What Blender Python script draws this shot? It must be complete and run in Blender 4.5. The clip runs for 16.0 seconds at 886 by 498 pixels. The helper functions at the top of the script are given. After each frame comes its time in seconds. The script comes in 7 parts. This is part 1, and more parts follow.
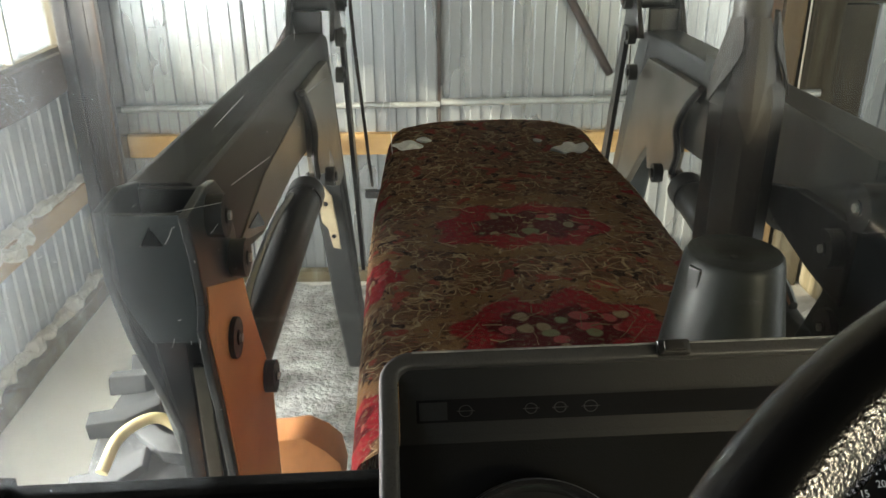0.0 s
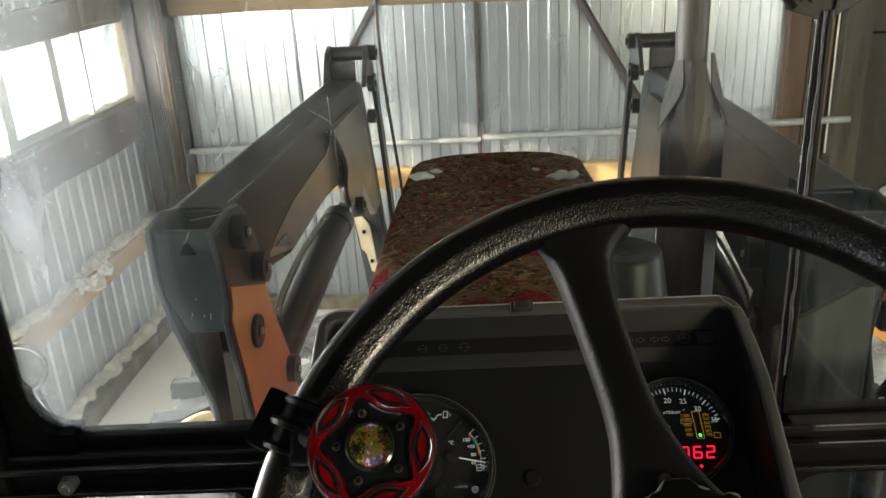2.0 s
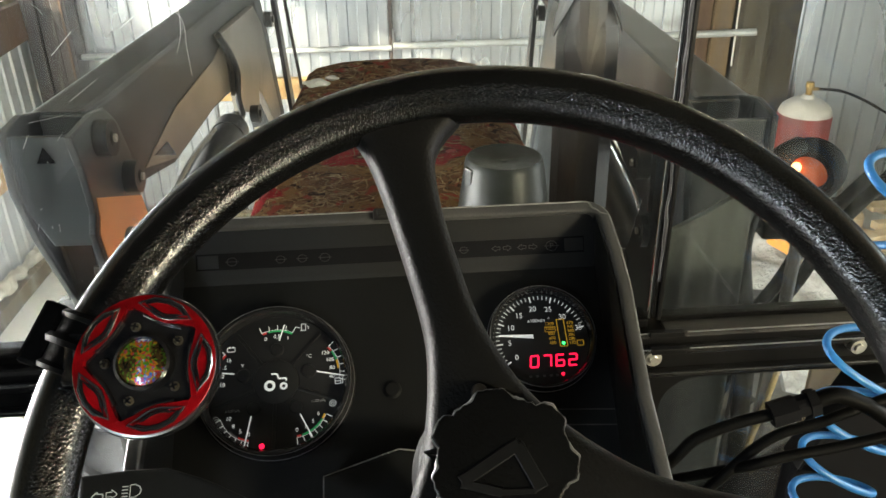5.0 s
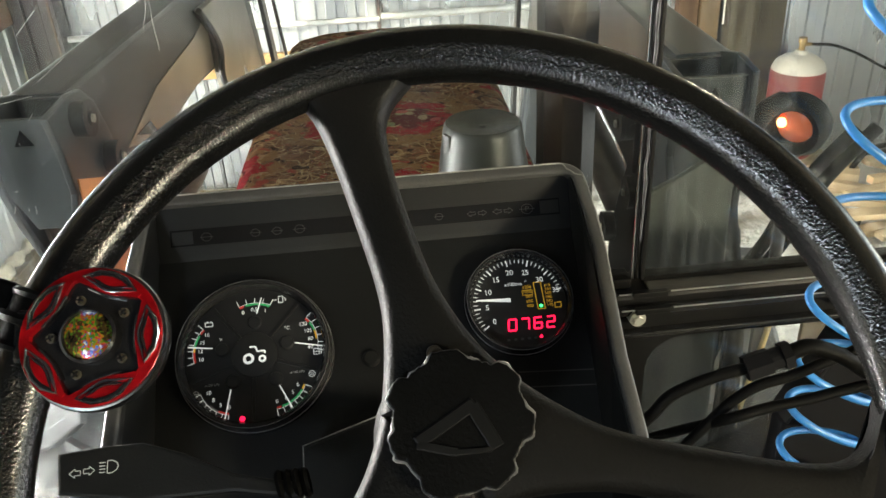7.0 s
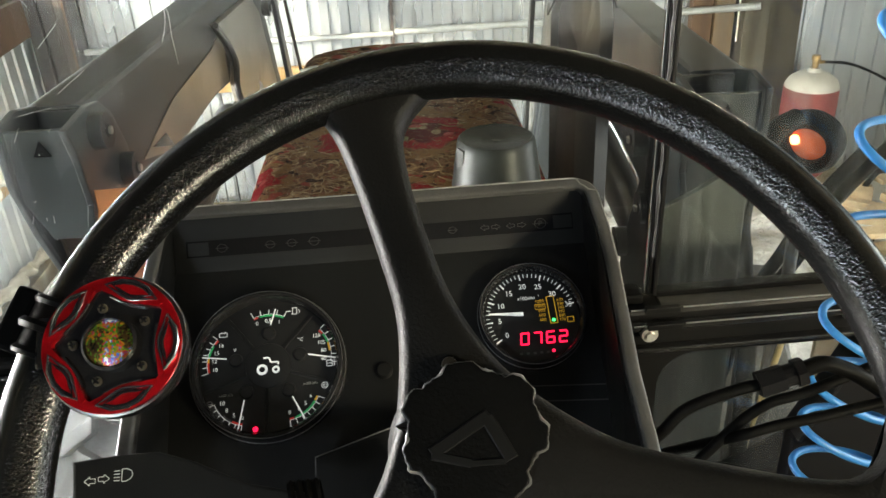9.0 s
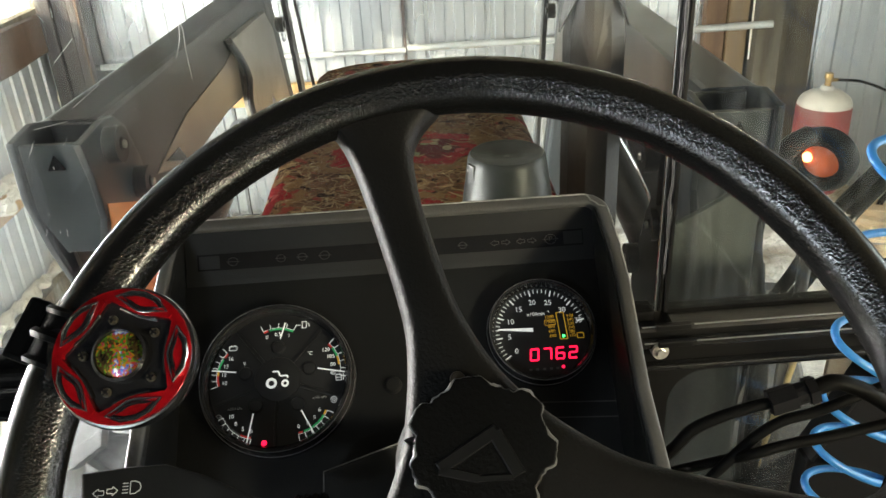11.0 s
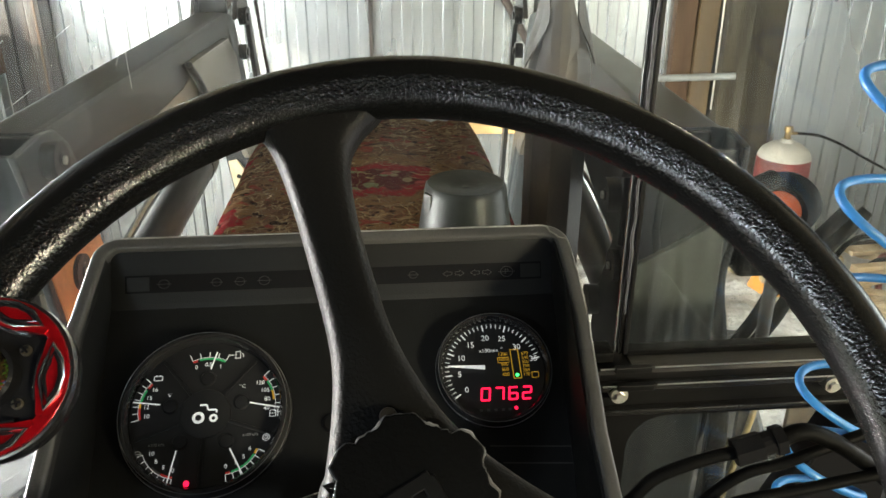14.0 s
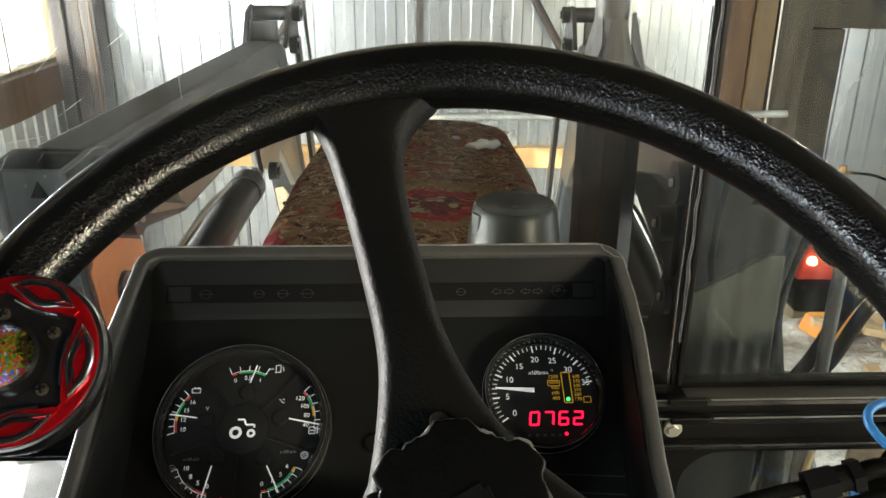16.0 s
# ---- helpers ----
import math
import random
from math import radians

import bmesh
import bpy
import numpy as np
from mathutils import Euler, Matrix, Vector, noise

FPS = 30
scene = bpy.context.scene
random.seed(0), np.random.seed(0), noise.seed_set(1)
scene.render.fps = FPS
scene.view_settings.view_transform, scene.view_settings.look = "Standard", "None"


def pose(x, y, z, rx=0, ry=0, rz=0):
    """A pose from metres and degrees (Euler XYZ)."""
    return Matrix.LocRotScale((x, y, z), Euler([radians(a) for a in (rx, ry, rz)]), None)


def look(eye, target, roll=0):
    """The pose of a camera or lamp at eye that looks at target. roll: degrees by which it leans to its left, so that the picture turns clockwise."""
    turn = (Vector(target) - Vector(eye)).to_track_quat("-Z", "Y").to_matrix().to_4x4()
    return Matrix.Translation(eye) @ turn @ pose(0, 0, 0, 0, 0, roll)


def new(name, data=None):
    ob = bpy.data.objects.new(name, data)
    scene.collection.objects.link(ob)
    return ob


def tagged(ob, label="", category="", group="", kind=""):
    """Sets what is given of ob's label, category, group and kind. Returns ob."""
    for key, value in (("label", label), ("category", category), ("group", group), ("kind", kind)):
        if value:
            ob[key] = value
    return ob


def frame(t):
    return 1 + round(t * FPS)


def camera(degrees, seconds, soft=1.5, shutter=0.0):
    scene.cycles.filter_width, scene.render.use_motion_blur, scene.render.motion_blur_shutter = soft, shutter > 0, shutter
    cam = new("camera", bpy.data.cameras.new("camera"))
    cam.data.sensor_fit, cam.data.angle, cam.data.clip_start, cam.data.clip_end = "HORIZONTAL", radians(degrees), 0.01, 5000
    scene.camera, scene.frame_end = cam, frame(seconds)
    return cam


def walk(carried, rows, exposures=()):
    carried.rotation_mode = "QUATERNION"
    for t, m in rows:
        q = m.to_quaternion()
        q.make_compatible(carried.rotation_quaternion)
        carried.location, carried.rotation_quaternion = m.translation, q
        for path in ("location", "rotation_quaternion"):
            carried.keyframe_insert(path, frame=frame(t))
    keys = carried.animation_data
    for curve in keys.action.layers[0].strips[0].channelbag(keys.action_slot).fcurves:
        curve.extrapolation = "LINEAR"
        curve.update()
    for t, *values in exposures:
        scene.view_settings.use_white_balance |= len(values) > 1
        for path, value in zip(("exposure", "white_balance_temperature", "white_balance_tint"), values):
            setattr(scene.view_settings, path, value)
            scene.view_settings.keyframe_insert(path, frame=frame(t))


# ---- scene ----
cam = camera(56.5, 16.0)
PATH = [
    (0, (0.022, 0.001, 2.2), (0.044, 1.83, 1.39), -0.4),
    (0.5, (0.03, -0.01, 2.206), (0.094, 1.857, 1.491), -3.2),
    (1, (0.101, -0.08, 2.245), (0.063, 1.801, 1.566), -5.4),
    (1.3, (0.151, -0.128, 2.244), (0.08, 1.743, 1.54), -4.2),
    (1.5, (0.185, -0.17, 2.246), (0.083, 1.692, 1.524), -4.5),
    (2, (0.175, -0.259, 2.262), (0.031, 1.598, 1.534), -3.1),
    (2.5, (0.18, -0.263, 2.253), (0.014, 1.613, 1.58), -1.9),
    (3, (0.18, -0.256, 2.25), (0.041, 1.632, 1.604), -1.1),
    (3.5, (0.183, -0.244, 2.247), (0.059, 1.649, 1.615), -1.0),
    (4, (0.188, -0.229, 2.248), (0.098, 1.668, 1.621), -1.1),
    (4.5, (0.2, -0.225, 2.249), (0.202, 1.632, 1.506), -0.5),
    (5, (0.233, -0.223, 2.236), (0.273, 1.551, 1.313), -1.0),
    (5.2, (0.245, -0.223, 2.231), (0.29, 1.53, 1.268), -1.3),
    (7.5, (0.258, -0.225, 2.23), (0.287, 1.516, 1.246), -3.4),
    (8, (0.255, -0.228, 2.232), (0.275, 1.522, 1.263), -3.2),
    (10.5, (0.255, -0.228, 2.23), (0.252, 1.539, 1.292), -3.1),
    (11, (0.256, -0.229, 2.231), (0.242, 1.548, 1.314), -3.0),
    (11.5, (0.257, -0.227, 2.228), (0.239, 1.563, 1.337), -2.9),
    (12, (0.253, -0.222, 2.227), (0.241, 1.579, 1.357), -2.8),
    (12.5, (0.258, -0.221, 2.224), (0.251, 1.582, 1.359), -2.7),
    (13, (0.265, -0.218, 2.221), (0.262, 1.585, 1.357), -2.8),
    (13.5, (0.267, -0.214, 2.215), (0.28, 1.592, 1.354), -2.5),
    (14, (0.268, -0.189, 2.199), (0.346, 1.628, 1.368), 0.2),
    (14.5, (0.271, -0.168, 2.168), (0.329, 1.663, 1.366), 0.6),
    (15, (0.266, -0.16, 2.166), (0.278, 1.685, 1.394), 0.5),
    (15.5, (0.261, -0.17, 2.171), (0.254, 1.68, 1.41), 0.4),
    (16, (0.262, -0.171, 2.171), (0.239, 1.682, 1.42), 0.3),
]
walk(cam, [(t, look(eye, target, roll)) for t, eye, target, roll in PATH], exposures=[(0, 1.72), (1.5, 1.8), (4.2, 1.8), (5.0, 2.62), (7.3, 2.9), (8.2, 2.82), (10.3, 2.78), (13.5, 2.73), (14.3, 2.72), (15.2, 2.56), (16, 2.5)])

# ---------- world, sun, large lights ----------
world = bpy.data.worlds.new("sky")
scene.world = world
world.use_nodes = True
wn = world.node_tree
sky = wn.nodes.new("ShaderNodeTexSky")
sky.sky_type = "NISHITA"
sky.sun_disc = False
sky.sun_elevation = radians(17)
sky.sun_rotation = radians(250)
wn.nodes["Background"].inputs["Strength"].default_value = 0.10
wn.links.new(sky.outputs[0], wn.nodes["Background"].inputs["Color"])

sun = new("sun", bpy.data.lights.new("sun", "SUN"))
sun.data.energy, sun.data.angle, sun.data.color = 3.6, radians(0.6), (1.0, 0.87, 0.66)
sun.matrix_basis = look((-8, 0.0, 4.0), (0, 4.0, 1.28))


def area_lamp(name, m, w, h, power, col):
    ob = new(name, bpy.data.lights.new(name, "AREA"))
    ob.data.shape, ob.data.size, ob.data.size_y = "RECTANGLE", w, h
    ob.data.energy, ob.data.color = power, col
    ob.matrix_basis = m
    return ob


# daylight in the west window, then fill lamps added out of view
area_lamp("window_daylight", look((-2.12, 2.75, 1.63), (0, 2.6, 1.0)), 1.2, 0.42, 27, (1.0, 0.97, 0.9))
# side lamp and the next one are fill light added from unseen sides
area_lamp("side_fill_lamp", look((-1.95, 1.25, 1.64), (0, 1.3, 0.9)), 1.4, 0.42, 60, (1.0, 0.97, 0.92))
area_lamp("east_fill_lamp", look((3.45, 0.9, 1.4), (0.3, 2.1, 0.0)), 2.2, 2.2, 14, (1.0, 0.94, 0.84))
# two lamps added behind the cab for glints on the wheel
area_lamp("rear_fill_lamp", look((2.4, -2.14, 2.2), (0.2, 0, 1.9)), 1.1, 0.55, 44.0, (1.0, 0.89, 0.62))
area_lamp("rear_fill_lamp", look((-0.7, -2.14, 2.62), (0.3, 0, 1.9)), 0.5, 0.3, 4.0, (0.8, 0.92, 1.0))


# ---------- materials ----------
def surface(name, col, col2=None, rough=0.5, metal=0.0, scale=6.0, fine=90.0, bump=0.15, rvar=0.15, spec=0.5, stain=0.0, stain_col=(0.1, 0.09, 0.08), dist=0.004, stretch=(1, 1, 1), mixpos=(0.35, 0.65), pebble=0):
    """Two colours mixed by a coarse and a fine noise, with uneven gloss, fine relief and stains."""
    m = bpy.data.materials.new(name)
    m.use_nodes = True
    nt = m.node_tree
    p = nt.nodes["Principled BSDF"]
    pos = nt.nodes.new("ShaderNodeNewGeometry")
    mp = nt.nodes.new("ShaderNodeMapping")
    mp.inputs["Scale"].default_value = stretch
    nt.links.new(pos.outputs["Position"], mp.inputs["Vector"])

    def nz(s, detail):
        n = nt.nodes.new("ShaderNodeTexNoise")
        n.inputs["Scale"].default_value = s
        n.inputs["Detail"].default_value = detail
        nt.links.new(mp.outputs[0], n.inputs["Vector"])
        return n

    def ramp(src, a, b):
        r = nt.nodes.new("ShaderNodeMapRange")
        r.inputs["From Min"].default_value, r.inputs["From Max"].default_value = a, b
        nt.links.new(src, r.inputs["Value"])
        return r.outputs[0]

    def mix(f, a, b):
        x = nt.nodes.new("ShaderNodeMix")
        x.data_type = "RGBA"
        nt.links.new(f, x.inputs[0])
        for val, sock in ((a, x.inputs[6]), (b, x.inputs[7])):
            if isinstance(val, tuple):
                sock.default_value = (*val, 1)
            else:
                nt.links.new(val, sock)
        return x.outputs[2]

    col2 = col2 or tuple(c * 0.72 for c in col)
    coarse, small = nz(scale, 5), nz(fine, 4)
    c = mix(ramp(coarse.outputs[0], *mixpos), col, col2)
    dark = tuple(x * 0.8 for x in col2)
    c = mix(ramp(small.outputs[0], 0.5, 0.85), c, dark)
    if stain:
        s = nz(scale * 0.37, 8)
        c = mix(ramp(s.outputs[0], 0.62 - stain * 0.3, 0.78 - stain * 0.2), c, stain_col)
    nt.links.new(c, p.inputs["Base Color"])
    r = nt.nodes.new("ShaderNodeMapRange")
    r.inputs["To Min"].default_value, r.inputs["To Max"].default_value = max(0.03, rough - rvar), min(1, rough + rvar)
    nt.links.new(coarse.outputs[0], r.inputs["Value"])
    nt.links.new(r.outputs[0], p.inputs["Roughness"])
    p.inputs["Metallic"].default_value = metal
    p.inputs["Specular IOR Level"].default_value = spec
    if bump:
        b = nt.nodes.new("ShaderNodeBump")
        b.inputs["Strength"].default_value, b.inputs["Distance"].default_value = bump, dist
        height = small.outputs[0]
        if pebble:
            vo = nt.nodes.new("ShaderNodeTexVoronoi")
            vo.feature = "SMOOTH_F1"
            vo.inputs["Scale"].default_value = pebble
            b.invert = True
            warp, wadd = nz(pebble * 0.8, 2), nt.nodes.new("ShaderNodeVectorMath")
            wadd.operation = "MULTIPLY_ADD"
            wadd.inputs[1].default_value = (1.6 / pebble,) * 3
            nt.links.new(warp.outputs["Color"], wadd.inputs[0])
            nt.links.new(mp.outputs[0], wadd.inputs[2])
            nt.links.new(wadd.outputs[0], vo.inputs["Vector"])
            height = vo.outputs["Distance"]
        nt.links.new(height, b.inputs["Height"])
        nt.links.new(b.outputs[0], p.inputs["Normal"])
    return m


def plain(name, col, rough=0.5, metal=0.0, emit=0.0, spec=0.5):
    m = bpy.data.materials.new(name)
    m.use_nodes = True
    p = m.node_tree.nodes["Principled BSDF"]
    p.inputs["Base Color"].default_value = (*col, 1)
    p.inputs["Roughness"].default_value, p.inputs["Metallic"].default_value = rough, metal
    p.inputs["Specular IOR Level"].default_value = spec
    if emit:
        p.inputs["Emission Color"].default_value = (*col, 1)
        p.inputs["Emission Strength"].default_value = emit
    return m


def glass_pane(name, dust=0.06, haze=0.055, tint=(0.93, 0.96, 0.95), pillar=1.0, speck=0.2, streak=0.0, high=1.0):
    """A clear pane: see-through with a Fresnel gloss, and a dusty film with streaks and specks; pillar thickens it
    leftwards for window glare.
    """
    m = bpy.data.materials.new(name)
    m.use_nodes = True
    nt = m.node_tree
    nt.nodes.clear()
    out = nt.nodes.new("ShaderNodeOutputMaterial")
    tr, gl, df, rf = (nt.nodes.new("ShaderNodeBsdf" + k) for k in ("Transparent", "Glossy", "Diffuse", "Refraction"))
    rf.inputs["IOR"].default_value, rf.inputs["Roughness"].default_value = 1.06, 0.5
    tr.inputs[0].default_value = (*tint, 1)
    gl.inputs["Roughness"].default_value = 0.02
    df.inputs[0].default_value = (0.6, 0.65, 0.7, 1)
    fr = nt.nodes.new("ShaderNodeFresnel")
    fr.inputs[0].default_value = 1.35
    m1, m2 = nt.nodes.new("ShaderNodeMixShader"), nt.nodes.new("ShaderNodeMixShader")
    nt.links.new(fr.outputs[0], m1.inputs[0])
    nt.links.new(tr.outputs[0], m1.inputs[1])
    nt.links.new(gl.outputs[0], m1.inputs[2])
    geo = nt.nodes.new("ShaderNodeNewGeometry")
    mp = nt.nodes.new("ShaderNodeMapping")
    mp.inputs["Scale"].default_value = (1, 1, 0.35)
    nt.links.new(geo.outputs["Position"], mp.inputs[0])
    n1, n2 = nt.nodes.new("ShaderNodeTexNoise"), nt.nodes.new("ShaderNodeTexNoise")
    n1.inputs["Scale"].default_value, n1.inputs["Detail"].default_value = 9, 8
    n2.inputs["Scale"].default_value, n2.inputs["Detail"].default_value = 420, 2
    nt.links.new(mp.outputs[0], n1.inputs["Vector"])
    nt.links.new(geo.outputs["Position"], n2.inputs["Vector"])
    r1, r2 = nt.nodes.new("ShaderNodeMapRange"), nt.nodes.new("ShaderNodeMapRange")
    for r, a, b, lo, hi in ((r1, 0.4, 0.8, dust * 0.3, dust * 2.5), (r2, 0.68, 0.74, 0.0, speck)):
        for k, val in zip(("From Min", "From Max", "To Min", "To Max"), (a, b, lo, hi)):
            r.inputs[k].default_value = val
    nt.links.new(n1.outputs[0], r1.inputs["Value"])
    nt.links.new(n2.outputs[0], r2.inputs["Value"])
    tl, md = nt.nodes.new("ShaderNodeBsdfTranslucent"), nt.nodes.new("ShaderNodeMixShader")
    tl.inputs[0].default_value = (0.6, 0.65, 0.7, 1)
    nt.links.new(df.outputs[0], md.inputs[1])
    nt.links.new(tl.outputs[0], md.inputs[2])
    add = nt.nodes.new("ShaderNodeMath")
    add.operation, add.use_clamp = "ADD", True
    # leftward build-up of the film paints window glare on top of the dust
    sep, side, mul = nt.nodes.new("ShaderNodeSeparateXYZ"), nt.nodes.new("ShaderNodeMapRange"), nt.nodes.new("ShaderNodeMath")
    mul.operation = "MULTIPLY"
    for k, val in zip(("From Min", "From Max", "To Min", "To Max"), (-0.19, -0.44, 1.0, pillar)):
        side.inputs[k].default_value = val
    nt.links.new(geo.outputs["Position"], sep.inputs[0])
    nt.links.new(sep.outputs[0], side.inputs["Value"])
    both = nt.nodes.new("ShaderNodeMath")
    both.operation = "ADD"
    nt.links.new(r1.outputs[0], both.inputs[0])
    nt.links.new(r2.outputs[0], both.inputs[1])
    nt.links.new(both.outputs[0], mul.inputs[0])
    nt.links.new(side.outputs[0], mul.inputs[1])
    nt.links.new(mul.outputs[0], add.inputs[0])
    # dried runs of dirty water: thin upright streaks
    runs, mp2, r3 = nt.nodes.new("ShaderNodeTexNoise"), nt.nodes.new("ShaderNodeMapping"), nt.nodes.new("ShaderNodeMapRange")
    mp2.inputs["Scale"].default_value = (1, 1, 0.06)
    runs.inputs["Scale"].default_value, runs.inputs["Detail"].default_value = 60, 5
    nt.links.new(geo.outputs["Position"], mp2.inputs[0])
    nt.links.new(mp2.outputs[0], runs.inputs["Vector"])
    for k, val in zip(("From Min", "From Max", "To Min", "To Max"), (0.5, 0.75, 0.0, streak)):
        r3.inputs[k].default_value = val
    nt.links.new(runs.outputs[0], r3.inputs["Value"])
    nt.links.new(r3.outputs[0], add.inputs[1])
    # the film thins out upwards
    up, thin = nt.nodes.new("ShaderNodeMapRange"), nt.nodes.new("ShaderNodeMath")
    thin.operation = "MULTIPLY"
    for k, val in zip(("From Min", "From Max", "To Min", "To Max"), (1.84, 1.98, 1.0, high)):
        up.inputs[k].default_value = val
    nt.links.new(sep.outputs[2], up.inputs["Value"])
    nt.links.new(add.outputs[0], thin.inputs[0])
    nt.links.new(up.outputs[0], thin.inputs[1])
    m3 = nt.nodes.new("ShaderNodeMixShader")
    film = nt.nodes.new("ShaderNodeMapRange")
    for k, val in zip(("From Min", "From Max", "To Min", "To Max"), (0.3, 0.75, haze * 0.4, haze * 1.8)):
        film.inputs[k].default_value = val
    nt.links.new(n1.outputs[0], film.inputs["Value"])
    nt.links.new(film.outputs[0], m3.inputs[0])
    nt.links.new(m1.outputs[0], m3.inputs[1])
    nt.links.new(rf.outputs[0], m3.inputs[2])
    nt.links.new(thin.outputs[0], m2.inputs[0])
    nt.links.new(m3.outputs[0], m2.inputs[1])
    nt.links.new(md.outputs[0], m2.inputs[2])
    nt.links.new(m2.outputs[0], out.inputs[0])
    return m


ZINC = surface("zinc_sheet", (0.52, 0.54, 0.555), (0.42, 0.44, 0.46), rough=0.27, metal=0.75, scale=2.2, fine=9, bump=0.04, rvar=0.08, stretch=(1, 1, 0.25))
ZINC_DULL = surface("dull_zinc_sheet", (0.6, 0.63, 0.65), (0.48, 0.51, 0.53), rough=0.42, metal=0.7, scale=3, fine=30, bump=0.05, rvar=0.1)
TIMBER_PALE = surface("pale_split_timber", (0.62, 0.48, 0.3), (0.48, 0.35, 0.2), rough=0.75, scale=9, fine=80, bump=0.4, stain=0.25, stain_col=(0.25, 0.17, 0.09))
TIMBER = surface("sawn_timber", (0.2, 0.135, 0.068), (0.125, 0.08, 0.04), rough=0.75, scale=4, fine=60, bump=0.4, stretch=(0.25, 1, 4), stain=0.5, stain_col=(0.15, 0.095, 0.05))
TIMBER_FRESH = surface("fresh_timber", (0.55, 0.36, 0.16), (0.45, 0.27, 0.1), rough=0.7, scale=4, fine=60, bump=0.3, stretch=(1, 0.25, 4), stain=0.2, stain_col=(0.3, 0.17, 0.07))
TIMBER_OLD = surface("weathered_timber", (0.2, 0.16, 0.09), (0.12, 0.095, 0.055), rough=0.85, scale=5, fine=50, bump=0.5, stretch=(4, 4, 0.3), stain=0.4, stain_col=(0.3, 0.28, 0.22))
TIMBER_DARK = surface("dark_weathered_timber", (0.058, 0.045, 0.024), (0.03, 0.024, 0.014), rough=0.85, scale=5, fine=50, bump=0.5, stretch=(4, 4, 0.3), stain=0.25, stain_col=(0.1, 0.09, 0.065))
TIMBER_OCHRE = surface("ochre_timber", (0.16, 0.104, 0.048), (0.095, 0.06, 0.028), rough=0.75, scale=4, fine=50, bump=0.4, stretch=(4, 4, 0.25), stain=0.35, stain_col=(0.1, 0.065, 0.03))
TIMBER_BROWN = surface("brown_timber", (0.115, 0.063, 0.033), (0.072, 0.039, 0.02), rough=0.75, scale=4, fine=50, bump=0.4, stretch=(4, 4, 0.25), stain=0.35, stain_col=(0.09, 0.055, 0.03))
POST = surface("dark_steel_post", (0.05, 0.047, 0.05), (0.075, 0.062, 0.055), rough=0.24, metal=0.2, scale=7, fine=40, bump=0.3, stretch=(3, 3, 0.25), stain=0.3, stain_col=(0.11, 0.08, 0.055))
PIPE = surface("grey_pipe", (0.4, 0.42, 0.42), (0.28, 0.28, 0.27), rough=0.5, metal=0.4, scale=8, fine=80, bump=0.1)
RUSTY = surface("rusty_steel", (0.022, 0.019, 0.018), (0.045, 0.03, 0.024), rough=0.6, scale=12, fine=90, bump=0.3)
FROSTED = surface("frosted_pane", (0.75, 0.78, 0.8), (0.62, 0.66, 0.7), rough=0.5, scale=12, fine=90, bump=0.2)
FROSTED_EDGE = surface("ground_glass_edge", (0.1, 0.105, 0.103), (0.05, 0.052, 0.05), rough=0.35, scale=20, fine=200, bump=0.1, stretch=(1, 1, 0.3))
OFF_WHITE = surface("dirty_and_glare_white", (0.55, 0.52, 0.46), (0.42, 0.4, 0.35), rough=0.5, scale=12, fine=90, bump=0.1)
FOAM = surface("mounting_foam", (0.84, 0.81, 0.71), (0.72, 0.67, 0.55), rough=0.9, scale=14, fine=70, bump=0.6, dist=0.01)
FLOOR = surface("frosted_concrete", (0.82, 0.8, 0.75), (0.72, 0.7, 0.65), rough=0.85, scale=1.2, fine=30, bump=0.25, stain=0.25, stain_col=(0.36, 0.34, 0.3))
SNOW = surface("trampled_snow", (0.6, 0.6, 0.59), (0.4, 0.39, 0.37), rough=0.9, scale=9, fine=38, bump=1.0, dist=0.03, stain=0.75, stain_col=(0.13, 0.125, 0.115), mixpos=(0.42, 0.62))
SNOW_WHITE = surface("clean_snow", (0.85, 0.86, 0.88), (0.7, 0.71, 0.73), rough=0.9, scale=20, fine=90, bump=0.5)
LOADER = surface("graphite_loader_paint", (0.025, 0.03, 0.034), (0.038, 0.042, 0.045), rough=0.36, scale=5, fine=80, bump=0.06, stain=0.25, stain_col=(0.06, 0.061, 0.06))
# paler blue-grey copy of the loader paint for light on the face plate
LOADER_FACE = surface("lit_face_tone", (0.038, 0.048, 0.054), (0.052, 0.06, 0.064), rough=0.45, scale=5, fine=80, bump=0.06, stain=0.2, stain_col=(0.08, 0.083, 0.083))
# pale tone that stands for light on plates of the dark loader
LOADER_SHEEN = surface("pale_sheen_tone", (0.21, 0.185, 0.15), (0.15, 0.135, 0.11), rough=0.34, metal=0.3, scale=5, fine=80, bump=0.05)
LOADER_DARK = surface("black_steel", (0.013, 0.013, 0.014), (0.026, 0.025, 0.024), rough=0.45, scale=9, fine=90, bump=0.15)
ORANGE = surface("orange_paint", (0.82, 0.36, 0.13), (0.7, 0.3, 0.12), rough=0.5, scale=5, fine=60, bump=0.08, stain=0.2, stain_col=(0.4, 0.19, 0.1))
CHROME = surface("steel_rod", (0.6, 0.6, 0.6), (0.45, 0.45, 0.45), rough=0.22, metal=1.0, scale=9, fine=90, bump=0.02, rvar=0.08)
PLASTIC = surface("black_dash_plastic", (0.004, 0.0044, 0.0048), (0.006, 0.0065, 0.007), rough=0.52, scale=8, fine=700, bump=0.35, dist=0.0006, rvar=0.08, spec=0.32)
PLASTIC_GREY = surface("grey_dash_plastic", (0.04, 0.04, 0.042), (0.06, 0.06, 0.06), rough=0.42, scale=10, fine=600, bump=0.3, dist=0.0006)
BEZEL = plain("satin_black_bezel", (0.02, 0.02, 0.021), 0.2, 0.0, spec=0.6)
